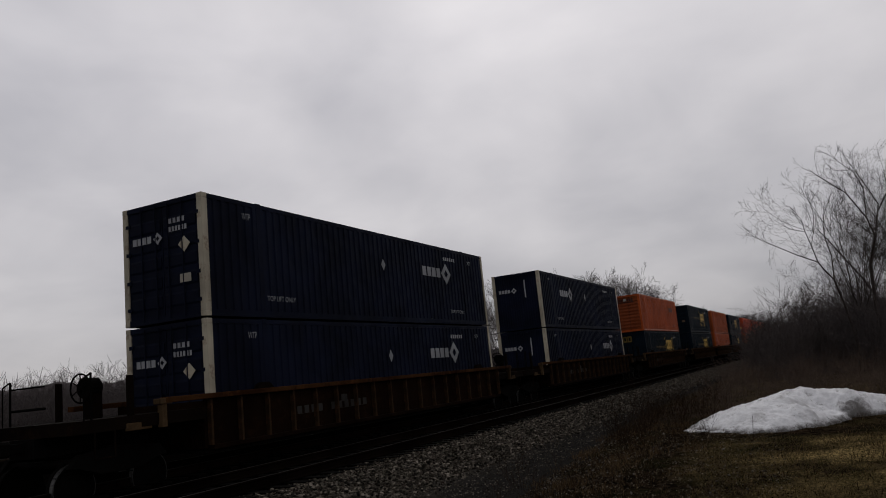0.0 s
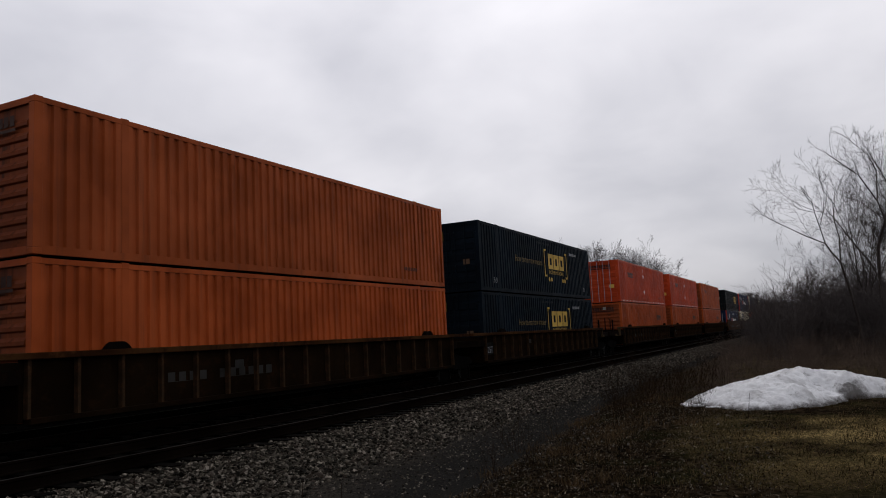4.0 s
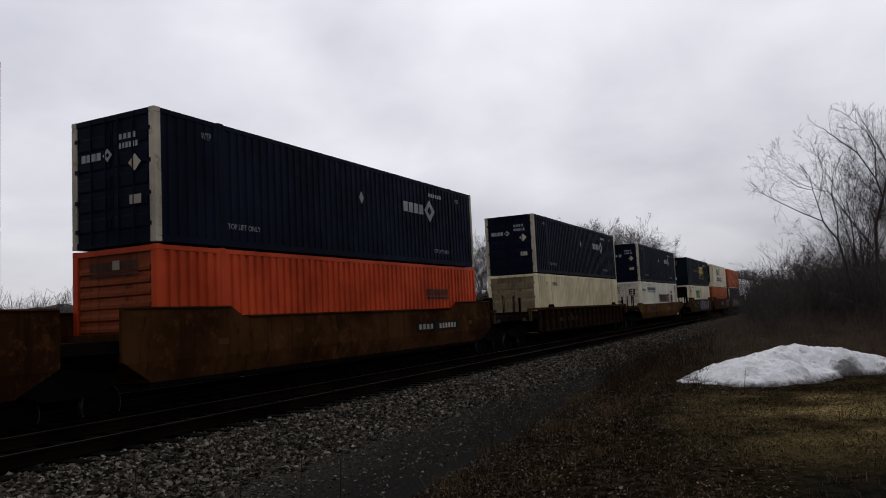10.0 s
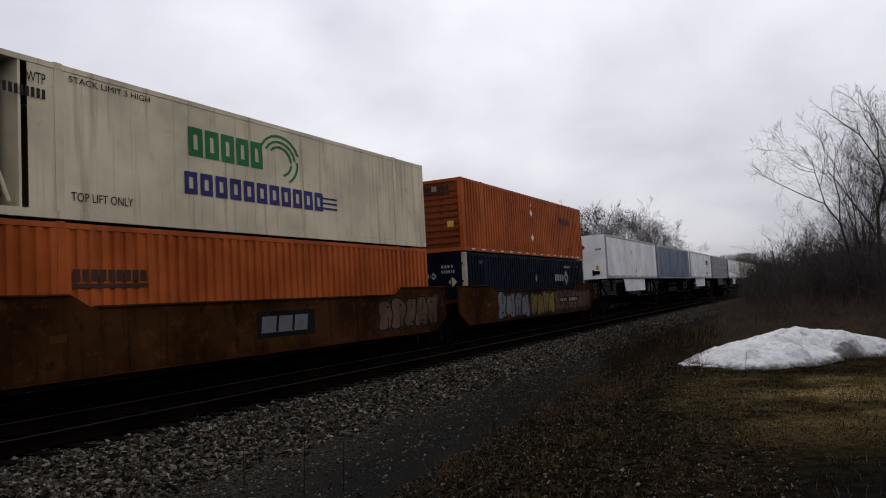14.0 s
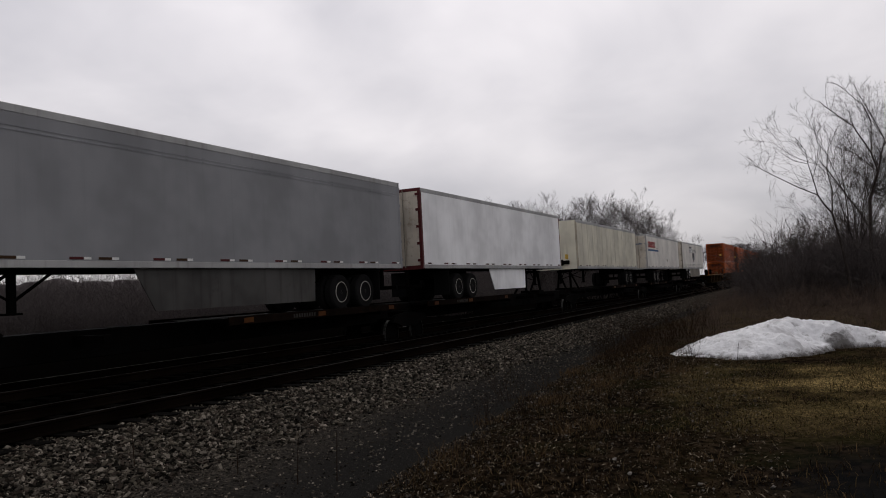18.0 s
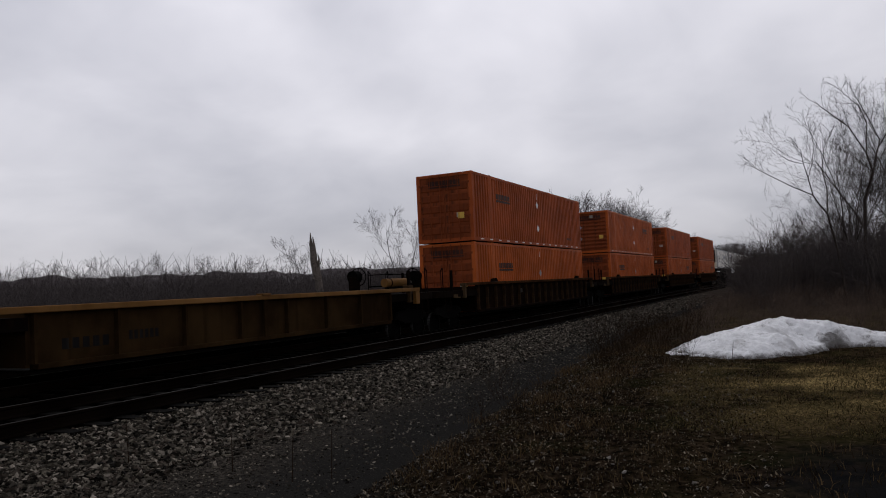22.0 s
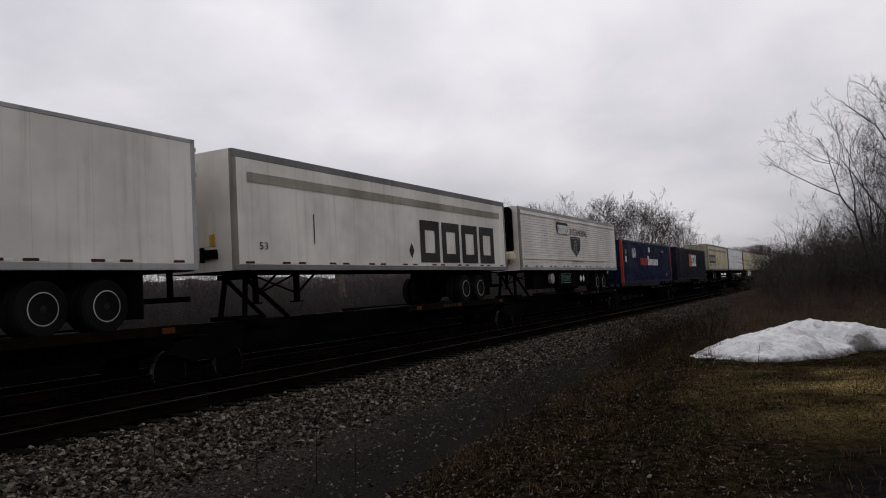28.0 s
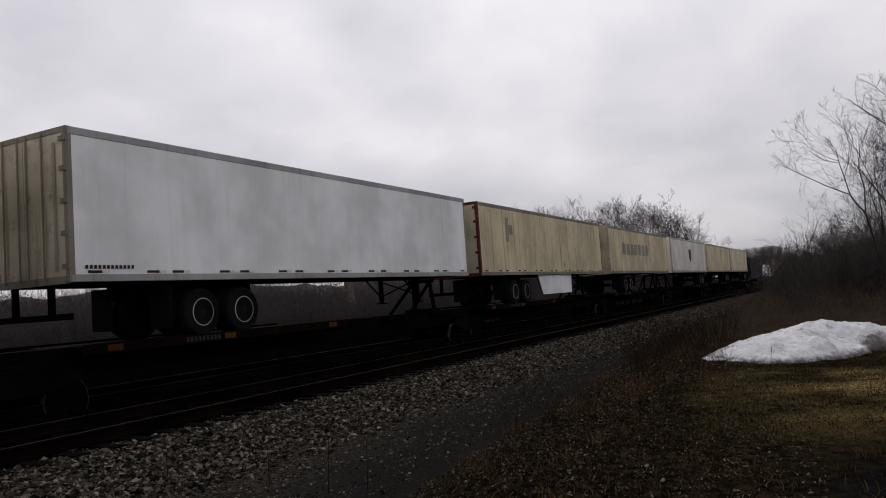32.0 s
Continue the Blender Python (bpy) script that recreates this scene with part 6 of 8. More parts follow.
def well_car(S, style, front, rear, body, label, marks=0, tuck=0.25):
    """A well car unit; y = 0 is the leading end of the container in it."""
    ob = new("well_car")
    ob.matrix_world = pose(LANE, S, 0)
    tagged(ob, label, "rail car", "well cars of the train")
    TRAIN.append((ob, S, 0))
    m = P[body]
    short = style == "short"
    y0, y1 = (5.4, 18.0) if short else (-0.25, LONG + 0.25)
    if style in ("ribbed", "short"):
        for s in (-1, 1):
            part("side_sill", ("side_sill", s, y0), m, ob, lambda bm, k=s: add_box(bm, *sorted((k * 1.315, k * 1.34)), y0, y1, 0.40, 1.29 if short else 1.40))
            # Brighter paint than the sill stands for light on the chord's top.
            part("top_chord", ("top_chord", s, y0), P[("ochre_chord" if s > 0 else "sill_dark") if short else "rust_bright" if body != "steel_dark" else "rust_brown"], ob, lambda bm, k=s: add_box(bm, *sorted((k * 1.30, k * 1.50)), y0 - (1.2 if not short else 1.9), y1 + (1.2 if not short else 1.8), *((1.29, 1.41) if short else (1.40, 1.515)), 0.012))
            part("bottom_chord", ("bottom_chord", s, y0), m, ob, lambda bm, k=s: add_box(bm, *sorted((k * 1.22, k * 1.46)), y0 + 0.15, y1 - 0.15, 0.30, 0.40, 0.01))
        for y in () if short else (1.7, LONG - 1.7):
            part("chord_lug", "chord_lug", P["sill_dark"], ob, lambda bm: add_prism(bm, [(-0.30, 1.513), (0.30, 1.513), (0.22, 1.60), (0.12, 1.66), (-0.12, 1.66), (-0.22, 1.60)], 1.32, 1.46), (0, y, 0), "dark guide lug on the chord")
        n = 17 if not short else 7
        for i in range(n + 1):
            part("rib", ("rib", short), P["rib_edge"] if not short else m, ob, lambda bm: add_prism(bm, [(-0.03, 0.40), (0.03, 0.40), (0.03, 1.29 if short else 1.40), (-0.03, 1.29 if short else 1.40)], 1.34, 1.455), (0, y0 + 0.12 + (y1 - y0 - 0.24) * i / n, 0))
    else:
        if style == "smooth":
            pts = [(-1.0, 0.80), (-0.2, 0.34), (16.35, 0.34), (17.15, 0.80), (17.15, 1.85), (14.1, 1.85), (13.7, 1.62), (2.45, 1.62), (2.05, 1.85), (-1.0, 1.85)]
        else:
            pts = [(-1.7, 1.12), (-0.3, 0.36), (14.9, 0.32), (18.3, 1.10), (18.5, 1.45), (17.6, 1.50), (0.5, 1.42), (-1.2, 1.55), (-1.7, 1.50)]
        for s in (-1, 1):
            part("side_plate", ("side_plate", style, s, tuck), m, ob, lambda bm, k=s: add_tucked_plate(bm, pts, k, 0.76, tuck))
            if tuck:
                part("lower_sill", ("lower_sill", s, style), P["sill_dark"], ob, lambda bm, k=s: add_box(bm, *sorted((k * 1.298, k * 1.325)), -0.1, 16.2 if style == "smooth" else 14.8, 0.30, 0.53))
            if style == "smooth":
                part("top_flange", ("top_flange", s), m, ob, lambda bm, k=s: add_box(bm, *sorted((k * 1.30, k * 1.50)), 2.6, 13.55, 1.60, 1.645, 0.008))
                for a in (-0.95, 14.15):
                    part("raised_flange", ("raised_flange", s), m, ob, lambda bm, k=s: add_box(bm, *sorted((k * 1.28, k * 1.49)), 0, 2.95, 1.83, 1.87, 0.008), (0, a, 0))
    part("well_floor", ("well_floor", y0), P["steel_dark"], ob, lambda bm: add_box(bm, -1.32, 1.32, y0, y1, 0.25, 0.30))
    for y in (y0, y1 - 0.08):
        part("bulkhead", ("well_bulkhead", y), m, ob, lambda bm: add_box(bm, -1.33, 1.33, 0, 0.08, 0.34, 1.36), (0, y, 0))
    tall = 2.1
    # End platforms take the dark sill colour to hold the shade between cars.
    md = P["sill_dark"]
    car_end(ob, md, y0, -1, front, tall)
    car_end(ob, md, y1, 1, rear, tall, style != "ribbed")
    if front == "joint":
        railway_truck(ob, y0 - 1.62)
    if marks:
        if marks & 1:
            mark(ob, digits(3.0, 4.2, 0.78, 0.98, 4) + digits(4.5, 6.4, 0.78, 0.98, 6), "d_dim", 1.344 if style == "ribbed" else 1.4645, name="number_strip")
        if marks & 2:
            mark(ob, [rect(7.0, 9.3, 0.70, 1.34)], "g_black", 1.443, label="black panel")
            mark(ob, slabs(7.15, 9.05, 0.82, 1.22, 3, 0.15, 0.15), "g_silver", 1.446, label="three pale blocks")
        if marks & 4:
            mark(ob, [rect(0.05, 0.75, 0.62, 1.12)], "g_black", 1.344, label="black stencil panel")
            words(ob, "125T", "d_grey", 0.10, 0.70, 0.70, 0.95, 1.348)
        if marks & 8:
            mark(ob, [rect(10.85, 14.05, 0.88, 1.19)], "g_black", 1.4645, label="black number panel")
            mark(ob, digits(11.0, 12.1, 0.95, 1.12, 4) + digits(12.5, 13.9, 0.95, 1.12, 6), "d_tan", 1.4675, name="number_strip")
    if style == "ribbed":
        mark(ob, [rect(5.0, 5.3, 0.95, 1.15)], "d_dim", 1.344, name="plate", label="pale plate")
    if style in ("smooth", "tapered"):
        for y in (1.6, 15.0):
            mark(ob, [rect(y, y + 0.34, 1.0, 1.14)], "d_reflector", 1.443, name="reflector", label="dull orange reflector")
    return ob


def graffiti(ob, y0, y1, z0, z1, n, fill, outline, seed, lean=0.15):
    """Spray-painted swollen shapes crowded side by side, each with a pale rim, a dark outline and cut-in strokes."""
    rng = random.Random(seed)
    w = (y1 - y0) / n
    h = z1 - z0
    for i in range(n):
        c = y0 + (i + 0.5) * w + rng.uniform(-0.06, 0.06) * w
        tall = h * rng.uniform(0.86, 1.04)
        base = z0 + rng.uniform(0.0, 0.06) * h
        p1, p2 = rng.uniform(0, 6), rng.uniform(0, 6)
        pts = []
        for k in range(26):
            a = 6.28319 * k / 26
            r = 1.0 + 0.15 * math.sin(3 * a + p1) + 0.10 * math.sin(5 * a + p2)
            sx, sz = math.cos(a), math.sin(a)
            q = (abs(sx) ** 5 + abs(sz) ** 5) ** -0.2
            dz = 0.48 * tall * q * sz * min(r, 1.05)
            pts.append((c + 0.60 * w * q * sx * r + lean * dz, base + tall / 2 + dz))
        mid = (sum(p[0] for p in pts) / 26, sum(p[1] for p in pts) / 26)
        step = 0.009 * (i % 2)

        def shrink(f, g):
            return [(mid[0] + (p[0] - mid[0]) * f, mid[1] + (p[1] - mid[1]) * g) for p in pts]
        mark(ob, [shrink(1.05, 1.03)], "d_dim", 1.4425 + step, name="sprayed_halo", label="pale spray halo")
        mark(ob, [pts], outline, 1.445 + step, name="sprayed_outline", label="dark spray outline")
        mark(ob, [shrink(0.84, 0.91)], fill, 1.4475 + step, name="sprayed_fill", label="sprayed rounded shape")
        strokes = []
        up = rng.random() < 0.5
        a, t = mid[0] + rng.uniform(-0.12, 0.12) * w, rng.uniform(0.30, 0.46) * h
        zz = mid[1] - 0.46 * h if up else mid[1] + 0.46 * h - t
        strokes.append([(a - 0.05 * w, zz), (a + 0.05 * w, zz), (a + 0.02 * w + lean * t, zz + t), (a - 0.02 * w + lean * t, zz + t)])
        zz = mid[1] + (0.18 if up else -0.30) * h
        a += rng.uniform(-0.15, 0.15) * w
        strokes.append([(a - 0.09 * w, zz), (a + 0.11 * w, zz + 0.02 * h), (a + 0.08 * w, zz + 0.07 * h), (a - 0.10 * w, zz + 0.05 * h)])
        mark(ob, strokes, outline, 1.450 + step, name="sprayed_stroke")


def scrawl(ob, spots, mat, seed):
    """Thin spray-can loops."""
    rng = random.Random(seed)
    polys = []
    for y, z, r in spots:
        for q in range(3):
            c, d = y + rng.uniform(-1, 1) * r, z + rng.uniform(-0.4, 0.4) * r
            polys += ring_of(c, d, r * 0.5, r * 0.44, 14, rng.uniform(0.5, 1.3))[rng.randint(0, 5):]
        polys.append(rect(y - r, y - r + 0.04, z - 0.5 * r, z + 0.7 * r))
    mark(ob, polys, mat, 1.445, name="sprayed_scrawl", label="thin sprayed loops")


def spine_car(S, nose, length, label="dark spine car with a narrow sill and wheel platforms"):
    """A spine car unit under a trailer whose leading end is y = 0; nose: lead or trail."""
    ob = new("spine_car")
    ob.matrix_world = pose(LANE, S, 0)
    tagged(ob, label, "rail car", "spine cars of the train")
    TRAIN.append((ob, S, 0))
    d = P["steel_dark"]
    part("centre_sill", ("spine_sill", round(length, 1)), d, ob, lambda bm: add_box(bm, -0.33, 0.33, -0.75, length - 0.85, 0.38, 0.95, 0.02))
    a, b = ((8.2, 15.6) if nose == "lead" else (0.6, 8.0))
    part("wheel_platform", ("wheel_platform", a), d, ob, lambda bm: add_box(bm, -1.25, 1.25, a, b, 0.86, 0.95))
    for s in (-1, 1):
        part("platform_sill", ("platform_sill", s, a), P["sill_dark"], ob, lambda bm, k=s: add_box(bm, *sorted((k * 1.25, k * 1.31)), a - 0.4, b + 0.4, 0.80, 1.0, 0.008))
    for y in (1.4, 4.5, 8.4, 11.6, 14.8):
        part("cross_arm", "cross_arm", d, ob, lambda bm: add_prism(bm, [(-0.1, 0.70), (0.1, 0.70), (0.1, 0.855), (-0.1, 0.855)], -1.24, 1.24), (0, y, 0))
    hy = 1.35 if nose == "lead" else LONG - 1.35
    k = 1 if nose == "lead" else -1
    def hitch(bm):
        add_box(bm, -0.42, 0.42, -0.22, 0.22, 1.98, 2.10, 0.02)
        for x in (-0.34, 0.34):
            add_tube(bm, (x, 0, 2.0), (x * 1.2, -k * 0.15, 0.94), 0.07, 6)
            add_tube(bm, (x, k * 0.1, 1.95), (x * 1.2, k * 1.55, 0.94), 0.06, 6)
        add_box(bm, -0.5, 0.5, -0.4, 0.4, 0.93, 1.06)
    part("hitch", ("hitch", k), d, ob, hitch, (0, hy, 0), "black steel trailer hitch")
    for y in (a + 0.1, a + 3.1, b - 0.5):
        mark(ob, [rect(y, y + 0.34, 0.84, 0.96)], "d_reflector", 1.314, name="reflector", label="dull orange reflector")
    mark(ob, digits(a + 2.0, a + 3.0, 0.85, 0.95, 9), "d_dim", 1.314, name="number_strip")
    railway_truck(ob, -0.72)
    return ob


# ---- trailers ----
DECK = 0.95


def tyre_mesh(bm):
    add_lathe(bm, [(0.30, -0.14), (0.47, -0.13), (0.51, -0.09), (0.51, 0.09), (0.47, 0.13), (0.30, 0.14)], 26)


def rim_mesh(bm):
    add_ring(bm, [(0.30, 0.06), (0.306, 0.138), (0.285, 0.148), (0.255, 0.085), (0.20, 0.045), (0.20, 0.03)])


def hub_mesh(bm):
    add_lathe(bm, [(0.205, 0.01), (0.205, 0.038), (0.15, 0.05), (0.12, 0.04), (0.105, 0.12), (0.06, 0.14)], 20)


def trailer(S, body, nose, label, kind="smooth", frame="rail_grey", axles=None, skirt=None, reefer=False, dashes=True, skirt_mat="white", top_band=0.16, rails="rail_grey"):
    """A 53-foot highway trailer with its leading end at y = 0; nose: lead or trail."""
    ob = new("highway_trailer")
    ob.matrix_world = pose(LANE, S, DECK)
    tagged(ob, label, "trailer", "trailers on the train")
    TRAIN.append((ob, S, DECK))
    m, mf = P[body], P[frame]
    md = P["door_" + body] if body in ("white", "cream") else P["door_white"] if body == "dull_white" else m
    z0, z1 = 1.20, 4.08
    for s in (-1, 1):
        def panel(bm, k=s):
            if kind == "fluted":
                line = [(z0 + 0.14, 0.0)]
                for i in range(19):
                    z = z0 + 0.36 + 0.118 * i
                    line += [(z, 0.0), (z + 0.010, 0.011), (z + 0.030, 0.011), (z + 0.040, 0.0)]
                line.append((z1 - top_band, 0.0))
                a = [bm.verts.new((k * (SIDE - 0.010 + d), 0.06, z)) for z, d in line]
                b = [bm.verts.new((k * (SIDE - 0.010 + d), LONG - 0.06, z)) for z, d in line]
                for i in range(len(line) - 1):
                    bm.faces.new((a[i], b[i], b[i + 1], a[i + 1]) if k > 0 else (b[i], a[i], a[i + 1], b[i + 1]))
            else:
                profile_sheet(bm, seamed(0.06, LONG - 0.06, *((13, 0.035, 0.005) if kind == "smooth" else (2, 0.01, 0.002) if kind == "plain" else (14, 0.018, 0.014))), z0 + 0.14, z1 - top_band, k * (SIDE - 0.010), k)
        part("side_panel", ("side_panel", kind, s, top_band), m, ob, panel)
        part("top_rail", ("trailer_top_rail", s, top_band), P[rails], ob, lambda bm, k=s: add_box(bm, *sorted((k * (SIDE - 0.06), k * SIDE)), 0.02, LONG - 0.02, z1 - top_band, z1 - 0.01, 0.01))
        part("bottom_rail", ("trailer_bottom_rail", s), P[rails], ob, lambda bm, k=s: add_box(bm, *sorted((k * (SIDE - 0.06), k * SIDE)), 0.02, LONG - 0.02, z0, z0 + 0.14, 0.01))
        if kind == "fluted":
            for za, zb, ya, yb in ((0.50, 0.57, 0.25, 14.3), (z1 - z0 - 0.34, z1 - z0 - 0.28, 0.12, LONG - 0.4)):
                part("rub_rail", ("rub_rail", s, za), m, ob, lambda bm, k=s: add_box(bm, *sorted((k * (SIDE - 0.01), k * (SIDE + 0.035))), ya, yb, z0 + za, z0 + zb, 0.014))
    part("roof", "trailer_roof", P["silver"], ob, lambda bm: add_box(bm, -SIDE + 0.05, SIDE - 0.05, 0.03, LONG - 0.03, z1 - 0.03, z1, 0.01))
    part("floor", "trailer_floor", P["steel_dark"], ob, lambda bm: add_box(bm, -SIDE + 0.06, SIDE - 0.06, 0.03, LONG - 0.03, z0 + 0.01, z0 + 0.12))
    ny, ry, k = (0.0, LONG, 1) if nose == "lead" else (LONG, 0.0, -1)
    def front(bm):
        add_box(bm, -SIDE + 0.10, SIDE - 0.10, *sorted((0, k * 0.05)), z0, z1 - 0.012)
    part("nose_wall", ("nose_wall", k), m, ob, front, (0, ny, 0))
    for s in (-1, 1):
        part("nose_corner", ("nose_corner", k, s), mf, ob, lambda bm, q=s: add_tube(bm, (q * (SIDE - 0.10), k * 0.10, z0), (q * (SIDE - 0.10), k * 0.10, z1 - 0.02), 0.10, 14), (0, ny, 0))
        def leaf(bm, q=s):
            x0, x1 = sorted((q * 0.012, q * (SIDE - 0.11)))
            add_box(bm, x0, x1, *sorted((0, -k * 0.05)), z0 + 0.12, z1 - 0.12)
        door = part("rear_door", ("rear_door", k, s), md, ob, leaf, (0, ry + k * -0.0, 0))
        for x in (0.13, 0.60):
            part("lock_rod", ("lock_rod", k), P["dirty_rail"], door, lambda bm: add_tube(bm, (0, k * 0.03, z0 + 0.05), (0, k * 0.03, z1 - 0.05), 0.018, 6), (s * x, 0, 0))
        for z in (1.45, 2.05, 2.65, 3.25, 3.8):
            part("hinge", ("trailer_hinge", k), mf, door, lambda bm: add_box(bm, -0.10, 0.10, *sorted((0, k * 0.035)), 0, 0.09), (s * (SIDE - 0.09), 0, z))
        part("door_post", ("door_post", k, s), mf, ob, lambda bm, q=s: add_box(bm, *sorted((q * (SIDE - 0.105), q * SIDE)), *sorted((k * 0.012, -k * 0.10)), z0, z1 - 0.012), (0, ry, 0))
    part("door_header", ("door_header", k), mf, ob, lambda bm: add_box(bm, -SIDE + 0.11, SIDE - 0.11, *sorted((k * 0.012, -k * 0.08)), z1 - 0.115, z1 - 0.012), (0, ry, 0))
    part("door_sill", ("door_sill", k), mf, ob, lambda bm: add_box(bm, -SIDE + 0.11, SIDE - 0.11, *sorted((k * 0.012, -k * 0.08)), z0 - 0.02, z0 + 0.115), (0, ry, 0))
    def bumper(bm):
        add_box(bm, -1.12, 1.12, -0.05, 0.05, 0.52, 0.64, 0.01)
        for x in (-0.55, 0.55):
            add_box(bm, x - 0.05, x + 0.05, -0.05, 0.05, 0.64, z0)
    part("bumper", "bumper", P["steel_dark"], ob, bumper, (0, ry - k * 0.12, 0))
    # running gear
    ax = axles if axles is not None else ((LONG - 3.6, LONG - 2.3) if nose == "lead" else (2.95, 4.25))
    part("bogie", ("bogie", ax), P["steel_dark"], ob, lambda bm: (add_box(bm, -0.55, 0.55, ax[0] - 1.0, ax[1] + 1.0, 0.85, z0), [add_tube(bm, (-1.1, y, 0.52), (1.1, y, 0.52), 0.07, 8) for y in ax]))
    for y in ax:
        for s in (-1, 1):
            for x in (0.79, 1.12):
                w = part("wheel", "tyre", P["tyre"], ob, tyre_mesh, (s * x, y, 0.515))
                if x > 1:
                    part("rim", ("rim", s), P["rim"], w, (rim_mesh if s > 0 else lambda bm: add_lathe(bm, [(0.29, -0.09), (0.295, -0.145), (0.24, -0.13), (0.20, -0.06), (0.11, -0.12)], 22)))
                    if s > 0:
                        part("hub", "hub", P["hub"], w, hub_mesh, label="grimy dished hub, darkened as in shade")
    for s in (-1, 1):
        fy = ax[1] + 0.85 if nose == "lead" else ax[0] - 0.85
        part("mud_flap", "mud_flap", P["tyre"], ob, lambda bm: add_box(bm, -0.32, 0.32, -0.012, 0.012, 0.22, z0 - 0.05), (s * 0.93, fy, 0))
    ly = 2.9 if nose == "lead" else LONG - 2.9
    def legs(bm):
        for s in (-1, 1):
            add_box(bm, s * 0.72 - 0.06, s * 0.72 + 0.06, -0.06, 0.06, 0.42, z0)
            add_box(bm, s * 0.72 - 0.14, s * 0.72 + 0.14, -0.12, 0.12, 0.38, 0.42)
            add_tube(bm, (s * 0.72, 0, 0.6), (s * 0.72, k * 0.9, z0), 0.03, 6)
        add_tube(bm, (-0.72, 0, 0.62), (0.72, 0, 1.15), 0.025, 6)
        add_tube(bm, (0.72, 0, 0.62), (-0.72, 0, 1.15), 0.025, 6)
    part("landing_gear", ("landing_gear", k), P["steel_dark"], ob, legs, (0, ly, 0))
    if skirt:
        part("skirt", ("skirt", skirt), P[skirt_mat], ob, lambda bm: add_prism(bm, [(skirt[0] + 0.55, 0.30), (skirt[1] - 0.05, 0.30), (skirt[1], z0), (skirt[0], z0)], SIDE - 0.13, SIDE - 0.105), label="pale side skirt panel")
    if dashes:
        for i in range(16):
            y = 0.35 + i * 0.985 + (0.35 if i % 2 else 0.0)
            part("reflective_dash", "reflective_dash", P["maroon" if i % 2 else "d_umber"], ob, lambda bm: add_box(bm, SIDE, SIDE + 0.004, 0, 0.30, z0 + 0.16, z0 + 0.21), (0, y, 0))
            part("reflective_dash", "pale_dash", P["d_white"], ob, lambda bm: add_box(bm, SIDE, SIDE + 0.004, 0, 0.16, z0 + 0.16, z0 + 0.21), (0, y + 0.31, 0), "pale reflective strip")
    if nose == "lead" and not reefer:
        part("hose_box", "hose_box", P["steel_dark"], ob, lambda bm: (add_box(bm, 0.32, 0.78, -0.09, 0, 1.50, 1.72, 0.02), add_box(bm, 0.30, 0.42, -0.14, -0.05, 1.42, 1.78, 0.02)), (0, 0, 0))
        part("permit_box", "permit_box", P["d_gold"], ob, lambda bm: add_box(bm, 0.52, 0.70, -0.02, 0, 1.80, 2.08), (0, 0, 0))
    if reefer:
        part("cooling_unit", ("nose_unit", k), P["steel_dark"], ob, lambda bm: add_box(bm, -1.0, 1.0, *sorted((-k * 0.42, 0)), 2.0, z1 - 0.05, 0.12), (0, ny, 0), "dark cooling unit on the nose")
        part("unit_cover", ("unit_cover", k), P["bone"], ob, lambda bm: add_box(bm, -1.05, 1.05, *sorted((-k * 0.45, 0)), 1.62, 2.05, 0.1), (0, ny, 0))
    return ob


def shield(y, z, w, h):
    return [(y - w, z + h), (y, z + h * 1.12), (y + w, z + h), (y + w * 0.88, z - 0.2 * h), (y, z - h), (y - w * 0.88, z - 0.2 * h)]


# ---- the train, from its head to its tail ----
UP, LOW = 6.15 - HIGH, 0.305
BROWN = "rust-brown ribbed well car carrying stacked containers"
RUSTY = "rusty smooth-sided well car with worn orange paint"


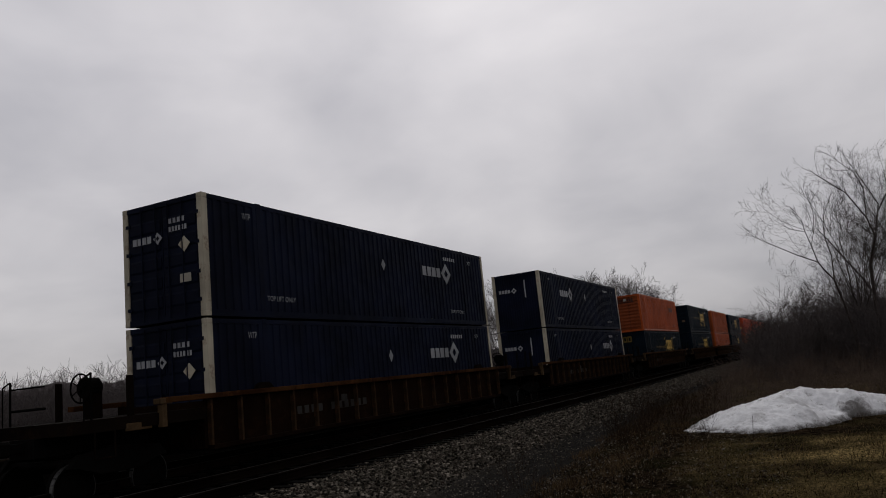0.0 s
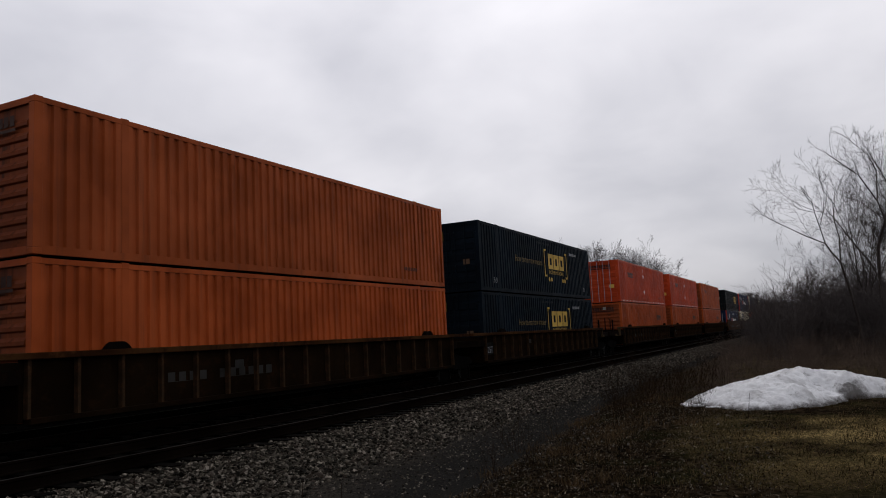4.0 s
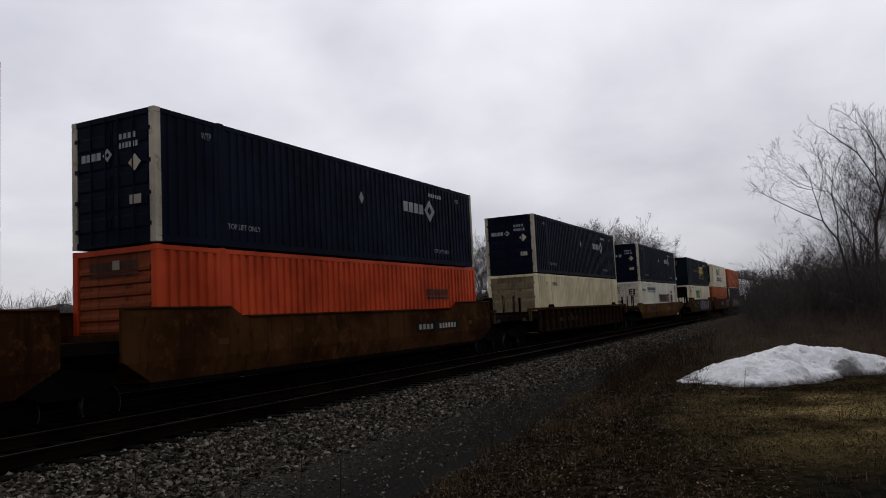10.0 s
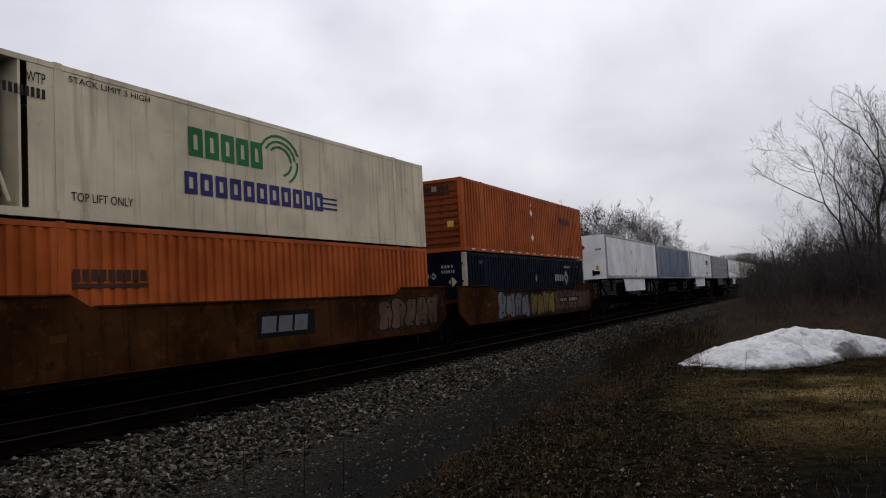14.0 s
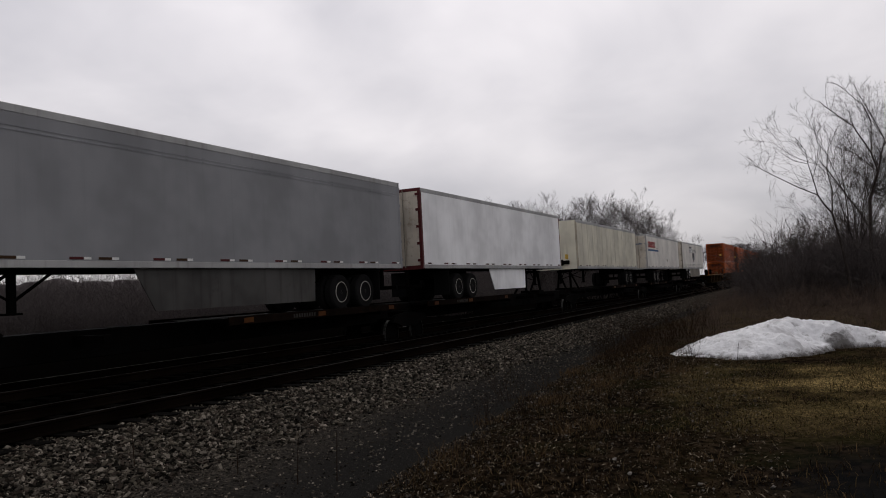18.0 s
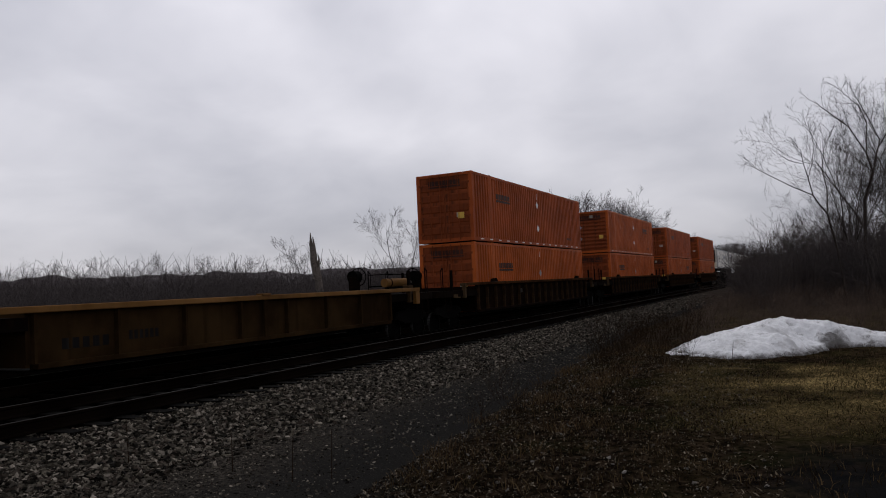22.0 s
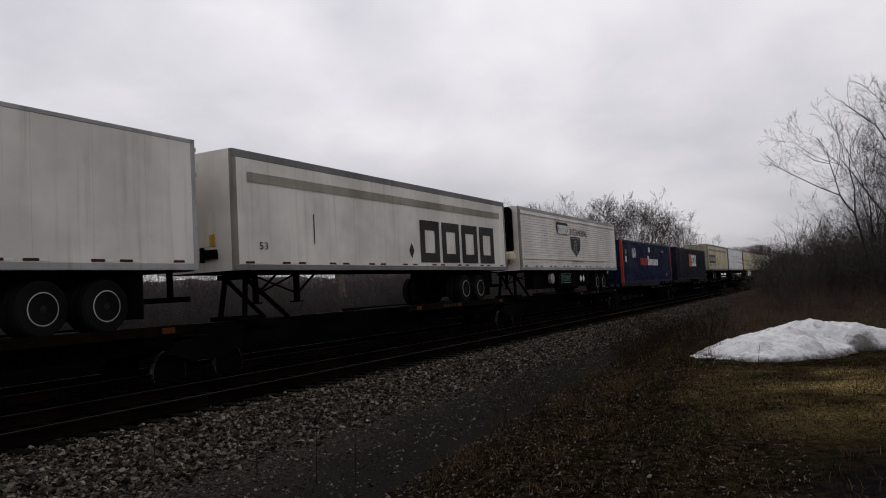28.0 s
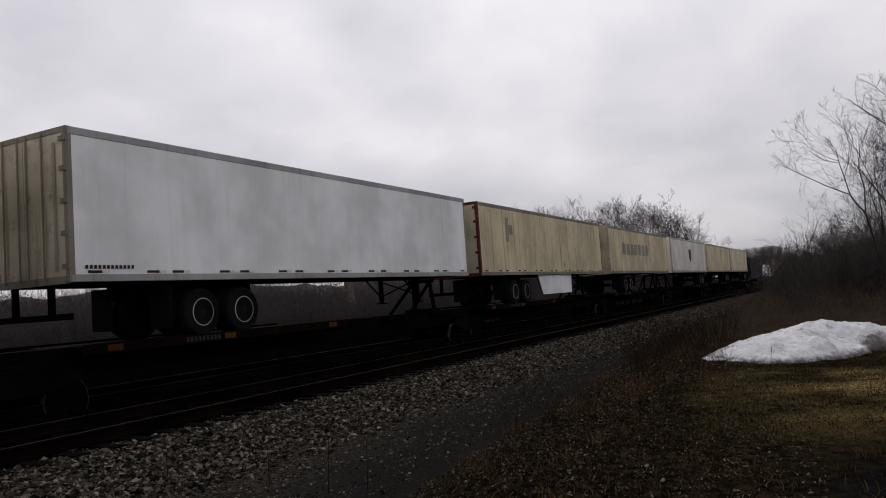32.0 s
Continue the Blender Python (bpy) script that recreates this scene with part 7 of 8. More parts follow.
def train_first():
    well_car(12.83, "ribbed", "end", "end", "rust_brown", BROWN, 1)
    navy_stack(12.83, UP, 10.7, "door"), navy_stack(12.83, LOW, 10.75, "door")
    well_car(36.14, "ribbed", "end", "end", "rust_brown", BROWN, 1)
    navy_stack(36.14, UP, 3.2, "plain"), navy_stack(36.14, LOW, 10.85, "plain")
    well_car(59.77, "ribbed", "end", "end", "rust_brown", BROWN, 1)
    orange_box(59.77, UP, "deep_orange", "rib", "front", 12.1, stripes=True, placard=False)
    railroad_blue(59.77, LOW, "plain")
    well_car(83.4, "ribbed", "end", "joint", "rust_brown", BROWN, 4)
    railroad_blue(83.4, UP, "door"), railroad_blue(83.4, LOW, "door")
    well_car(103.0, "ribbed", "joint", "joint", "ochre_brown", BROWN, 1)
    orange_box(103.0, UP, "brown_orange", "rib", "front", None, "dull orange corrugated steel container"), orange_box(103.0, LOW, "deep_orange", "rib", "front", None)
    well_car(122.45, "ribbed", "joint", "end", "ochre_brown", BROWN, 4)
    railroad_blue(122.45, UP, "door"), railroad_blue(122.45, LOW, "door")
    well_car(146.0, "ribbed", "end", "joint", "ochre_brown", BROWN, 1)
    orange_box(146.0, UP, "red_orange", "fine", "door", 2.6, "bright red-orange container with white diamond placards", True, True), orange_box(146.0, LOW, "deep_orange", "rib", "front", 11.85)
    well_car(165.3, "ribbed", "joint", "joint", "ochre_brown", BROWN, 4)
    orange_box(165.3, UP, "red_orange", "fine", "door", 2.6, "bright red-orange container with white diamond placards", True, True), orange_box(165.3, LOW, "deep_orange", "rib", "front", 11.9)
    well_car(185.0, "ribbed", "joint", "end", "ochre_brown", BROWN, 5)
    orange_box(185.0, UP, "deep_orange", "wide", "door", 2.6, "faded orange plate-sided container with rubbed door"), orange_box(185.0, LOW, "deep_orange", "wide", "front", 11.8)
    w = well_car(208.5, "smooth", "end", "joint", "rust_bright", RUSTY, 1)
    scrawl(w, [(9.0, 1.0, 0.4), (12.0, 1.0, 0.45), (14.4, 1.1, 0.4)], "d_tan", 1)
    ob = container(208.5, UP, "black_green", "black_green", "rib", "front", "black-green container with dull gold blocks")
    frames(ob, 11.1, 13.7, 1.30, 2.15, 3, "d_gold", bar=0.32, gap=0.1)
    words(ob, "INTERMODAL", "d_gold", 11.2, 13.5, 1.02, 1.22)
    words(ob, "53", "d_grey", 14.9, 15.4, 1.50, 1.72)
    mark(ob, slabs(-0.5, 0.55, 1.60, 1.86, 3, 0.1), "d_tan", -0.012, end=True)
    mark(ob, digits(0.9, 1.02, 0.6, 2.6, 1), "d_grey", SIDE + 0.004, name="number_strip")
    blue_red(208.5, LOW)
    w = well_car(228.1, "smooth", "joint", "joint", "rust_bright", RUSTY, 2)
    scrawl(w, [(5.2, 1.1, 0.4)], "d_tan", 2)
    blue_red(228.1, UP)
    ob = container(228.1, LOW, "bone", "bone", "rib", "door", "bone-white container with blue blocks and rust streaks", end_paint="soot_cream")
    frames(ob, 2.42, 4.98, 1.70, 2.46, 3, "d_blue", bar=0.32, gap=0.1)
    words(ob, "INTERMODAL", "d_blue", 2.5, 4.82, 1.34, 1.60)
    mark(ob, [rect(9.0, 9.9, 2.45, 2.72)], "d_brown", name="rust_patch", label="rust patch under a lifting mark")
    mark(ob, slabs(-0.95, -0.1, 2.0, 2.35, 3, 0.1), "d_blue", -0.02, end=True)
    mark(ob, digits(12.6, 13.8, 2.2, 2.36, 8), "d_black", name="number_strip")
    w = well_car(247.58, "smooth", "joint", "end", "rust_bright", RUSTY, 8)
    navy_stack(247.58, UP, 10.6, "door", "navy corrugated container with cream posts and door rods")
    orange_box(247.58, LOW, "red_orange", "rib", "front", 11.95, "deep red-orange corrugated container", False)
    well_car(271.07, "ribbed", "end", "end", "rust_brown", BROWN, 1)
    navy_stack(271.07, UP, 10.6, "door", "navy corrugated container with a white diamond placard")
    ob = container(271.07, LOW, "cream", "cream", "rib", "door", "plain cream corrugated container with soot-stained doors", end_paint="soot_cream")
    mark(ob, digits(2.4, 3.2, 2.32, 2.48, 7), "d_black", name="number_strip")
    words(ob, "WTP", "d_black", 1.4, 1.65, 2.25, 2.5)


def train_middle():
    w = well_car(294.67, "tapered", "end", "end", "ochre", "ochre-yellow well car with tapered ends", 0)
    mark(w, [rect(2.65, 5.05, 0.90, 1.19)], "g_black", 1.443, label="black number panel")
    mark(w, digits(2.8, 3.5, 0.96, 1.12, 4) + digits(3.8, 4.9, 0.96, 1.12, 6), "d_dim", 1.446, name="number_strip")
    mark(w, slabs(9.85, 11.8, 0.84, 1.12, 3, 0.12), "g_brown", 1.446, label="three worn pale blocks")
    navy_stack(294.67, UP, 10.6, "door", "navy corrugated container with a faint diamond placard")
    white_reefer(294.67, LOW, "crest")
    w = well_car(318.33, "smooth", "end", "joint", "rust_bright", "rusty well car covered with silver spray-painted shapes", 1, 0.0)
    graffiti(w, 6.4, 13.4, 0.38, 1.62, 9, "g_silver", "g_black", 3, 0.05)
    scrawl(w, [(1.2, 1.5, 0.3), (2.9, 1.0, 0.45), (5.0, 1.2, 0.35), (13.9, 1.3, 0.3)], "d_tan", 5)
    railroad_blue(318.33, UP, "plain", "dark blue-black container with gold lettering and gold end panel")
    white_reefer(318.33, LOW, "green")
    w = well_car(337.9, "smooth", "joint", "joint", "rust_bright", RUSTY, 2, 0.0)
    graffiti(w, 12.6, 16.4, 0.5, 1.6, 5, "g_brown", "g_black", 4)
    white_reefer(337.9, UP, "cool")
    orange_box(337.9, LOW, "orange", "rib", "front", 2.2)
    w = well_car(357.2, "smooth", "joint", "end", "rust_bright", "rusty well car covered with bright spray-painted shapes", 8, 0.0)
    graffiti(w, 2.7, 6.4, 0.36, 1.58, 4, "g_silver", "g_black", 6, 0.05)
    graffiti(w, 6.7, 10.0, 0.36, 1.58, 4, "g_ochre", "g_black", 7)
    graffiti(w, 10.3, 16.5, 0.46, 1.60, 9, "g_brown", "g_black", 8, -0.1)
    orange_box(357.2, UP, "orange", "rib", "front", 12.15, "orange corrugated container with pale diamond placards", True, True)
    navy_stack(357.2, LOW, 10.85, "door", "near-black navy container riding low in its well car")

    def on_spine(S, nxt, *a, **k):
        t = trailer(S, *a, **k)
        spine_car(S, a[1], nxt - S)
        return t
    t = on_spine(378.9, 396.1, "white", "lead", "clean white highway trailer with red hazard diamonds", skirt=(4.6, 11.6))
    placards(t, [(6.95, 3.12)], 0.17, "d_red", 0.19), placards(t, [(8.38, 1.75)], 0.17, "d_grey", 0.21)
    mark(t, [diamond(-0.3, 3.3, 0.19)], "d_red", -0.02, name="placard", end=True), mark(t, [diamond(-0.95, 2.4, 0.2)], "d_grey", -0.02, name="placard", end=True)
    mark(t, digits(0.55, 0.95, 3.08, 3.18, 6), "d_black", -0.02, name="number_strip", end=True)
    on_spine(396.1, 413.5, "slate", "lead", "slate blue highway trailer with a dull sheet-metal side", "sheet")
    t = on_spine(413.5, 431.05, "white", "lead", "white highway trailer with a dark green arrow emblem", skirt=(3.4, 10.6))
    z = 2.78
    mark(t, slabs(11.55, 13.0, z, z + 0.52, 3, 0.12, 0.25), "d_dgreen", label="slanted green blocks")
    for a, s in ((11.03, 1), (13.6, -1)):
        mark(t, [[(a, z), (a + s * 0.12, z), (a + s * 0.30, z + 0.27), (a + s * 0.12, z + 0.56), (a, z + 0.56)]], "d_dgreen", name="arrow", label="green arrow")
        mark(t, [[(a + s * 0.2, z), (a + s * 0.24, z), (a + s * 0.42, z + 0.27), (a + s * 0.24, z + 0.56), (a + s * 0.2, z + 0.56), (a + s * 0.38, z + 0.27)]], "d_dgreen", name="arrow")
    words(t, "CARRIERS", "d_dgreen", 11.75, 12.85, z - 0.33, z - 0.12)
    mark(t, digits(11.35, 13.15, 1.75, 1.92, 13), "d_black", name="number_strip")
    mark(t, ring_of(7.6, 1.95, 0.2, 0.15, 16) + ring_of(8.1, 1.95, 0.2, 0.15, 16), "d_grey", label="faint rings")
    t = on_spine(431.05, 448.7, "silver", "lead", "grey highway trailer with a brown and gold shield", "plain", "silver", skirt=(5.2, 11.4), skirt_mat="grey_skirt")
    mark(t, [shield(1.55, 2.80, 0.42, 0.52)], "d_umber", label="brown shield")
    mark(t, slabs(1.25, 1.9, 2.62, 3.0, 3, 0.25) + [[(1.13, 3.2), (1.97, 3.2), (1.85, 3.36), (1.2, 3.36)]], "d_gold", SIDE + 0.006, label="gold blocks")
    mark(t, [rect(0.3, 15.9, 3.60, 3.63), rect(0.3, 15.9, 3.68, 3.70)], "d_grey", name="trim_line", label="pale trim lines")
    on_spine(448.7, 468.1, "white", "trail", "white highway trailer with maroon door frame and hinges", frame="maroon", skirt=(6.2, 10.6))
    t = on_spine(468.1, 488.5, "insulated", "lead", "grimy cream sheet-sided highway trailer", "sheet", "post_cream", axles=(12.6, 13.9))
    mark(t, digits(-0.7, 0.1, 3.08, 3.24, 5) + digits(-0.7, 0.0, 2.74, 2.90, 4), "d_umber", -0.02, name="number_strip", end=True)
    t = on_spine(488.5, 507.06, "dull_white", "trail", "dirty white highway trailer with red blocks and a blue bar")
    frames(t, 0.65, 3.8, 3.00, 3.50, 7, "d_red", bar=0.34, gap=0.16)
    mark(t, [rect(0.55, 5.05, 2.70, 2.86)], "d_blue", label="blue bar")
    mark(t, ring_of(4.55, 3.25, 0.42, 0.36, 3) + [rect(4.05, 5.05, 2.94, 2.99)], "d_tan", label="sail outline")
    mark(t, slabs(-0.95, 0.25, 3.42, 3.66, 7, 0.2), "d_red", -0.02, end=True), mark(t, [rect(-0.95, 0.9, 3.25, 3.33)], "d_blue", -0.02, end=True)
    mark(t, digits(-0.95, -0.2, 2.55, 2.70, 4) + digits(-1.0, -0.15, 2.35, 2.50, 6), "d_black", -0.02, name="number_strip", end=True)
    mark(t, [diamond(9.35, 1.98, 0.2), [(8.8, 2.0), (8.95, 2.16), (8.9, 1.94)]], "d_tan", name="scuff", label="worn placard mark")
    ribbed_white(507.06, 524.6, "trail")


def ribbed_white(S, nxt, nose):
    t = trailer(S, "dull_white", nose, "white fluted trailer with a black shield and dark lettering", "fluted", "dirty_rail", skirt=(5.3, 13.2) if nose == "trail" else None, reefer=nose == "lead", skirt_mat="dirty_rail", axles=(11.75, 13.05) if nose == "lead" else None)
    a = 5.2 if nose == "trail" else 5.05
    mark(t, [[(a - 0.18, 3.20), (a, 3.02), (a + 1.74, 3.02), (a + 1.74, 3.50), (a + 1.56, 3.64), (a - 0.18, 3.64)]], "d_black", SIDE + 0.012, label="black shadow block")
    frames(t, a + 0.03, a + 1.76, 3.05, 3.50, 5, "d_white", SIDE + 0.014, 0.40, 0.10, label="white outlined block")
    words(t, "INTERMODAL", "d_black slanted", a + 1.95, a + 5.0, 3.04, 3.40, SIDE + 0.012)
    mark(t, [shield(7.9, 2.42, 0.88, 0.52)], "d_black", SIDE + 0.012, label="black shield")
    outer, inner = shield(7.9, 2.42, 0.80, 0.46), shield(7.9, 2.42, 0.76, 0.43)
    mark(t, [[outer[i], outer[(i + 1) % 6], inner[(i + 1) % 6], inner[i]] for i in range(6)], "d_grey", SIDE + 0.014, label="thin pale border")
    mark(t, [[(7.62 + d, 2.12), (7.68 + d, 2.10), (7.86 + 0.35 * d, 2.84), (7.83 + 0.35 * d, 2.84)] for d in (-0.12, 0.42)] + [rect(7.86, 7.96, 2.10 + 0.19 * i, 2.20 + 0.19 * i) for i in range(4)], "d_grey", SIDE + 0.014, label="thin grey strokes")
    mark(t, digits(7.2, 9.1, 1.62, 1.74, 14), "d_grey", SIDE + 0.012, name="number_strip")
    if nose == "trail":
        mark(t, slabs(-0.95, 0.95, 3.05, 3.34, 9, 0.18), "d_black", -0.04, end=True, label="row of black blocks")
        mark(t, digits(0.05, 0.13, 1.6, 2.8, 1), "d_grey", -0.04, name="number_strip", end=True)
    else:
        placards(t, [(8.45, 0.75), (8.95, 0.75)], 0.2, "d_white", 0.2)
        part("tool_box", "tool_box", P["steel_dark"], t, lambda bm: add_box(bm, 0.7, 1.2, 5.1, 10.4, 0.35, 1.18, 0.03))
        part("underbody_panel", "underbody_panel", P["steel_dark"], t, lambda bm: add_box(bm, 0.5, 0.95, 2.2, 5.08, 0.32, 1.19, 0.02))
        mark(t, [rect(5.45, 5.47, 0.55, 1.02), rect(6.98, 7.0, 0.55, 1.02), rect(5.47, 6.98, 0.55, 0.57), rect(5.47, 6.98, 1.0, 1.02)], "d_grey", 1.203, name="sticker_border", label="thin pale border")
        mark(t, [rect(5.55, 6.85, 0.64, 0.93)], "d_dgreen", 1.203, name="sticker", label="dark green sticker")
        mark(t, [rect(5.65, 6.2, 0.72, 0.86), rect(6.3, 6.75, 0.68, 0.74)], "d_dim", 1.206, name="sticker_bar", label="pale bars on the sticker")
        part("fuel_tank", "round_tank", P["rim"], t, lambda bm: add_lathe(bm, [(0.2, 0.98), (0.26, 1.0), (0.26, 1.15), (0.2, 1.18)], 22), (0, 4.35, 0.78), "round pale fuel tank end")
        part("tank_bracket", "tank_bracket", P["steel_dark"], t, lambda bm: add_box(bm, 0.3, 0.98, 4.1, 4.6, 0.5, 1.2, 0.02))
    spine_car(S, nose, nxt - S)
    return t


def striped(S, nxt, nose):
    lead = nose == "lead"
    t = trailer(S, "dull_white" if lead else "cream", nose, "white trailer with a tan stripe and large black wordmark blocks" if lead else "grimy cream trailer with a tan stripe and black wordmark blocks", "smooth", "dirty_rail", rails="grey_band", top_band=0.2, axles=(12.2, 13.5) if nose == "lead" else (3.5, 4.8))
    mark(t, [rect(0.5, 15.6, 3.32, 3.56)], "d_tan", SIDE + 0.006, label="tan stripe")
    a, b, c, d = (8.8, 15.1, 1.46, 2.90) if nose == "lead" else (0.85, 5.6, 1.98, 2.92)
    frames(t, a, b, c, d, 4, "d_black", SIDE + 0.006, 0.24)
    if nose == "trail":
        words(t, "VAN EXPEDITED", "d_black", 2.95, 5.8, 1.66, 1.86, SIDE + 0.006)
        mark(t, [rect(0.85, 2.85, 1.66 + 0.085 * i, 1.70 + 0.085 * i) for i in range(3)], "d_black", SIDE + 0.006, label="speed lines")
        frames(t, -0.85, -0.1, 2.45, 2.8, 2, "d_black", -0.02, 0.25, end=True)
        mark(t, [diamond(7.3, 2.25, 0.2), diamond(7.7, 2.0, 0.2), diamond(8.2, 1.9, 0.22)], "d_tan", SIDE + 0.006, name="placard_frame")
        mark(t, [rect(6.6, 7.1, 2.35, 2.65)], "d_tan", SIDE + 0.006, name="patch", label="patched panel")
    else:
        mark(t, [rect(3.0, 3.04, 1.9, 2.7)], "d_black", SIDE + 0.006, name="scratch")
        words(t, "53", "d_black", 0.85, 1.15, 1.70, 1.88, SIDE + 0.006)
        placards(t, [(8.2, 1.85)], 0.16, "d_black", 0.26)
    spine_car(S, nose, nxt - S)
    return t


def train_last():
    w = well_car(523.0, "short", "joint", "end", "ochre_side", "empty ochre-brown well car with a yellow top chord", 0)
    mark(w, digits(6.1, 7.2, 0.60, 0.80, 5) + digits(7.6, 8.4, 0.66, 0.84, 6), "g_black", 1.344, name="number_strip")
    part("air_tank", "air_tank", P["ochre_chord"], w, lambda bm: add_tube(bm, (0.6, 18.95, 1.62), (0.6, 20.45, 1.62), 0.15, 14), label="yellow air tank on the end platform")
    part("tank_strap", "tank_strap", P["steel_dark"], w, lambda bm: (add_tube(bm, (0.6, 19.2, 1.62), (0.6, 19.26, 1.62), 0.156, 14), add_box(bm, 0.52, 0.68, 19.1, 20.3, 1.30, 1.48)), label="dark cradle and strap of the tank")
    part("end_bracket", "yellow_bracket", P["ochre_chord"], w, lambda bm: add_box(bm, 1.36, 1.498, 19.52, 19.78, 0.86, 1.288, 0.012), label="dull yellow corner bracket")
    part("chord_clip", "chord_clip", P["ochre_chord"], w, lambda bm: add_box(bm, 1.30, 1.53, 11.5, 11.8, 1.40, 1.45, 0.008), label="yellow clip on the chord")
    part("side_post", "side_post", P["ochre_side"], w, lambda bm: add_box(bm, 1.44, 1.50, 11.58, 11.72, 0.38, 1.29, 0.01), label="dull ochre post on the side")
    old = "weathered orange corrugated container with sooty doors"
    well_car(548.2, "ribbed", "end", "end", "rib_rust", BROWN, 0)
    orange_box(548.2, UP, "brown_orange", "rib", "door", 2.6, old, 8.2, True), orange_box(548.2, LOW, "orange", "rib", "door", 2.6, old, 8.2)
    well_car(571.6, "ribbed", "end", "end", "rib_rust", BROWN, 0)
    orange_box(571.6, UP, "orange", "rib", "front", 11.9, "orange corrugated container with louvred front", 8.2, True), orange_box(571.6, LOW, "orange", "rib", "door", 2.6, old, 8.2)
    well_car(595.4, "ribbed", "end", "end", "rib_rust", BROWN, 0)
    orange_box(595.4, UP, "brown_orange", "wide", "door", 2.6, "dull orange plate-sided container"), orange_box(595.4, LOW, "orange", "rib", "front", 11.9, placard=True)
    well_car(618.95, "ribbed", "end", "end", "rib_rust", BROWN, 0)
    orange_box(618.95, UP, "brown_orange", "rib", "door", 2.6, old), orange_box(618.95, LOW, "orange", "rib", "front", 11.9)
    t = trailer(639.6, "dull_white", "lead", "white refrigerated trailer with a dark cooling unit", reefer=True)
    spine_car(639.6, "lead", 17.9)
    mark(t, slabs(8.5, 11.5, 2.6, 3.2, 5, 0.2), "d_grey", label="row of grey blocks")
    t = trailer(657.5, "dull_white", "lead", "white highway trailer with a blue disc and star", skirt=(4.4, 10.7), top_band=0.1)
    spine_car(657.5, "lead", 17.3)
    z = 3.22
    mark(t, [disc(3.12, z, 0.47)], "d_blue", label="blue disc")
    star = [(3.12 + (0.40 if i % 2 == 0 else 0.16) * math.sin(math.pi * i / 5), z + (0.40 if i % 2 == 0 else 0.16) * math.cos(math.pi * i / 5)) for i in range(10)]
    mark(t, [star], "d_white", SIDE + 0.007, label="white star")
    for a, b in ((2.02, 2.62), (3.62, 4.15)):
        mark(t, [rect(a, b, z + 0.20, z + 0.25), rect(a, b, z - 0.25, z - 0.20), rect(a, a + 0.05, z - 0.2, z + 0.2)], "d_blue", name="bar", label="blue frame")
        mark(t, [rect(a + 0.06, b, z - 0.05, z + 0.06)], "d_red", name="bar", label="red bar")
    frames(t, 4.35, 7.3, z - 0.22, z + 0.22, 8, "d_blue", bar=0.34, gap=0.18)
    words(t, "Capacity Solutions", "d_black", 5.3, 7.3, z - 0.52, z - 0.30)
    mark(t, [rect(1.15, 1.5, 1.45, 1.72)], "d_gold", name="plate", label="yellow plate")
    striped(674.8, 692.7, "lead")
    ribbed_white(692.7, 710.4, "lead")
    blue_red(710.4, 1.28), spine_car(710.4, "lead", 18.7)
    ob = container(729.1, 1.28, "charcoal", "charcoal", "rib", "plain", "charcoal corrugated container with an orange square")
    spine_car(729.1, "lead", 18.4)
    mark(ob, [rect(6.3, 7.45, 1.20, 2.38)], "d_orange", label="orange square")
    mark(ob, [[(6.4, 1.9), (7.3, 2.2), (7.3, 2.25), (6.4, 2.0)], [(6.4, 1.6), (7.4, 1.7), (7.4, 1.76), (6.4, 1.7)]], "d_brown", SIDE + 0.006, name="strokes")
    frames(ob, 7.6, 10.2, 1.24, 2.34, 3, "d_white", bar=0.33, gap=0.12)
    mark(ob, slabs(-0.95, -0.35, 1.9, 2.2, 3, 0.15), "d_white", -0.012, end=True)
    striped(747.5, 764.88, "trail")
    on = [(764.88, 782.1, "white", "trail", "plain white highway trailer with grimy doors", "smooth", "dirty_rail", (3.15, 4.4)),
          (782.1, 799.9, "cream", "trail", "grimy cream trailer with maroon door frame", "sheet", "maroon", (3.3, 4.6)),
          (799.9, 817.7, "cream", "trail", "cream trailer with faded lettering blocks", "sheet", "post_cream", (3.3, 4.6)),
          (817.7, 834.9, "dull_white", "lead", "white trailer with a dark round emblem", "smooth", "rail_grey", None),
          (834.9, 852.0, "cream", "lead", "grimy cream highway trailer", "sheet", "post_cream", None),
          (852.0, 870.0, "bone", "lead", "plain bone-white highway trailer", "smooth", "rail_grey", None)]
    for S, nxt, body, nose, label, kind, frame_paint, ax in on:
        t = trailer(S, body, nose, label, kind, frame_paint, rails="dirty_rail" if body == "cream" else "rail_grey", axles=ax, skirt=(6.2, 10.8) if S == 782.1 else None)
        spine_car(S, nose, nxt - S)
        if S == 782.1:
            mark(t, [rect(2.6, 2.9, 2.6, 3.6), rect(2.9, 3.3, 2.9, 3.3)], "d_tan", SIDE + 0.008, name="stain", label="brown stains")
            placards(t, [(9.6, 1.7)], 0.15, "d_tan", 0.22)
        if S == 799.9:
            mark(t, slabs(3.0, 10.0, 2.4, 3.1, 7, 0.3), "d_tan", SIDE + 0.008, label="faded tan blocks")
        if S == 817.7:
            mark(t, [shield(8.0, 2.6, 0.6, 0.6)], "d_black", label="dark emblem")
        if S == 764.88:
            mark(t, digits(0.3, 1.4, 1.44, 1.51, 12), "d_umber", name="number_strip")
            mark(t, [rect(0.9 + 0.0, 0.98, 1.4, 3.8)], "d_tan", -0.02, name="stain", end=True)
    container(872.0, 1.28, "charcoal", "charcoal", "rib", "plain", "dark charcoal container at the end of the cut of trailers")
    spine_car(872.0, "lead", 18.0)


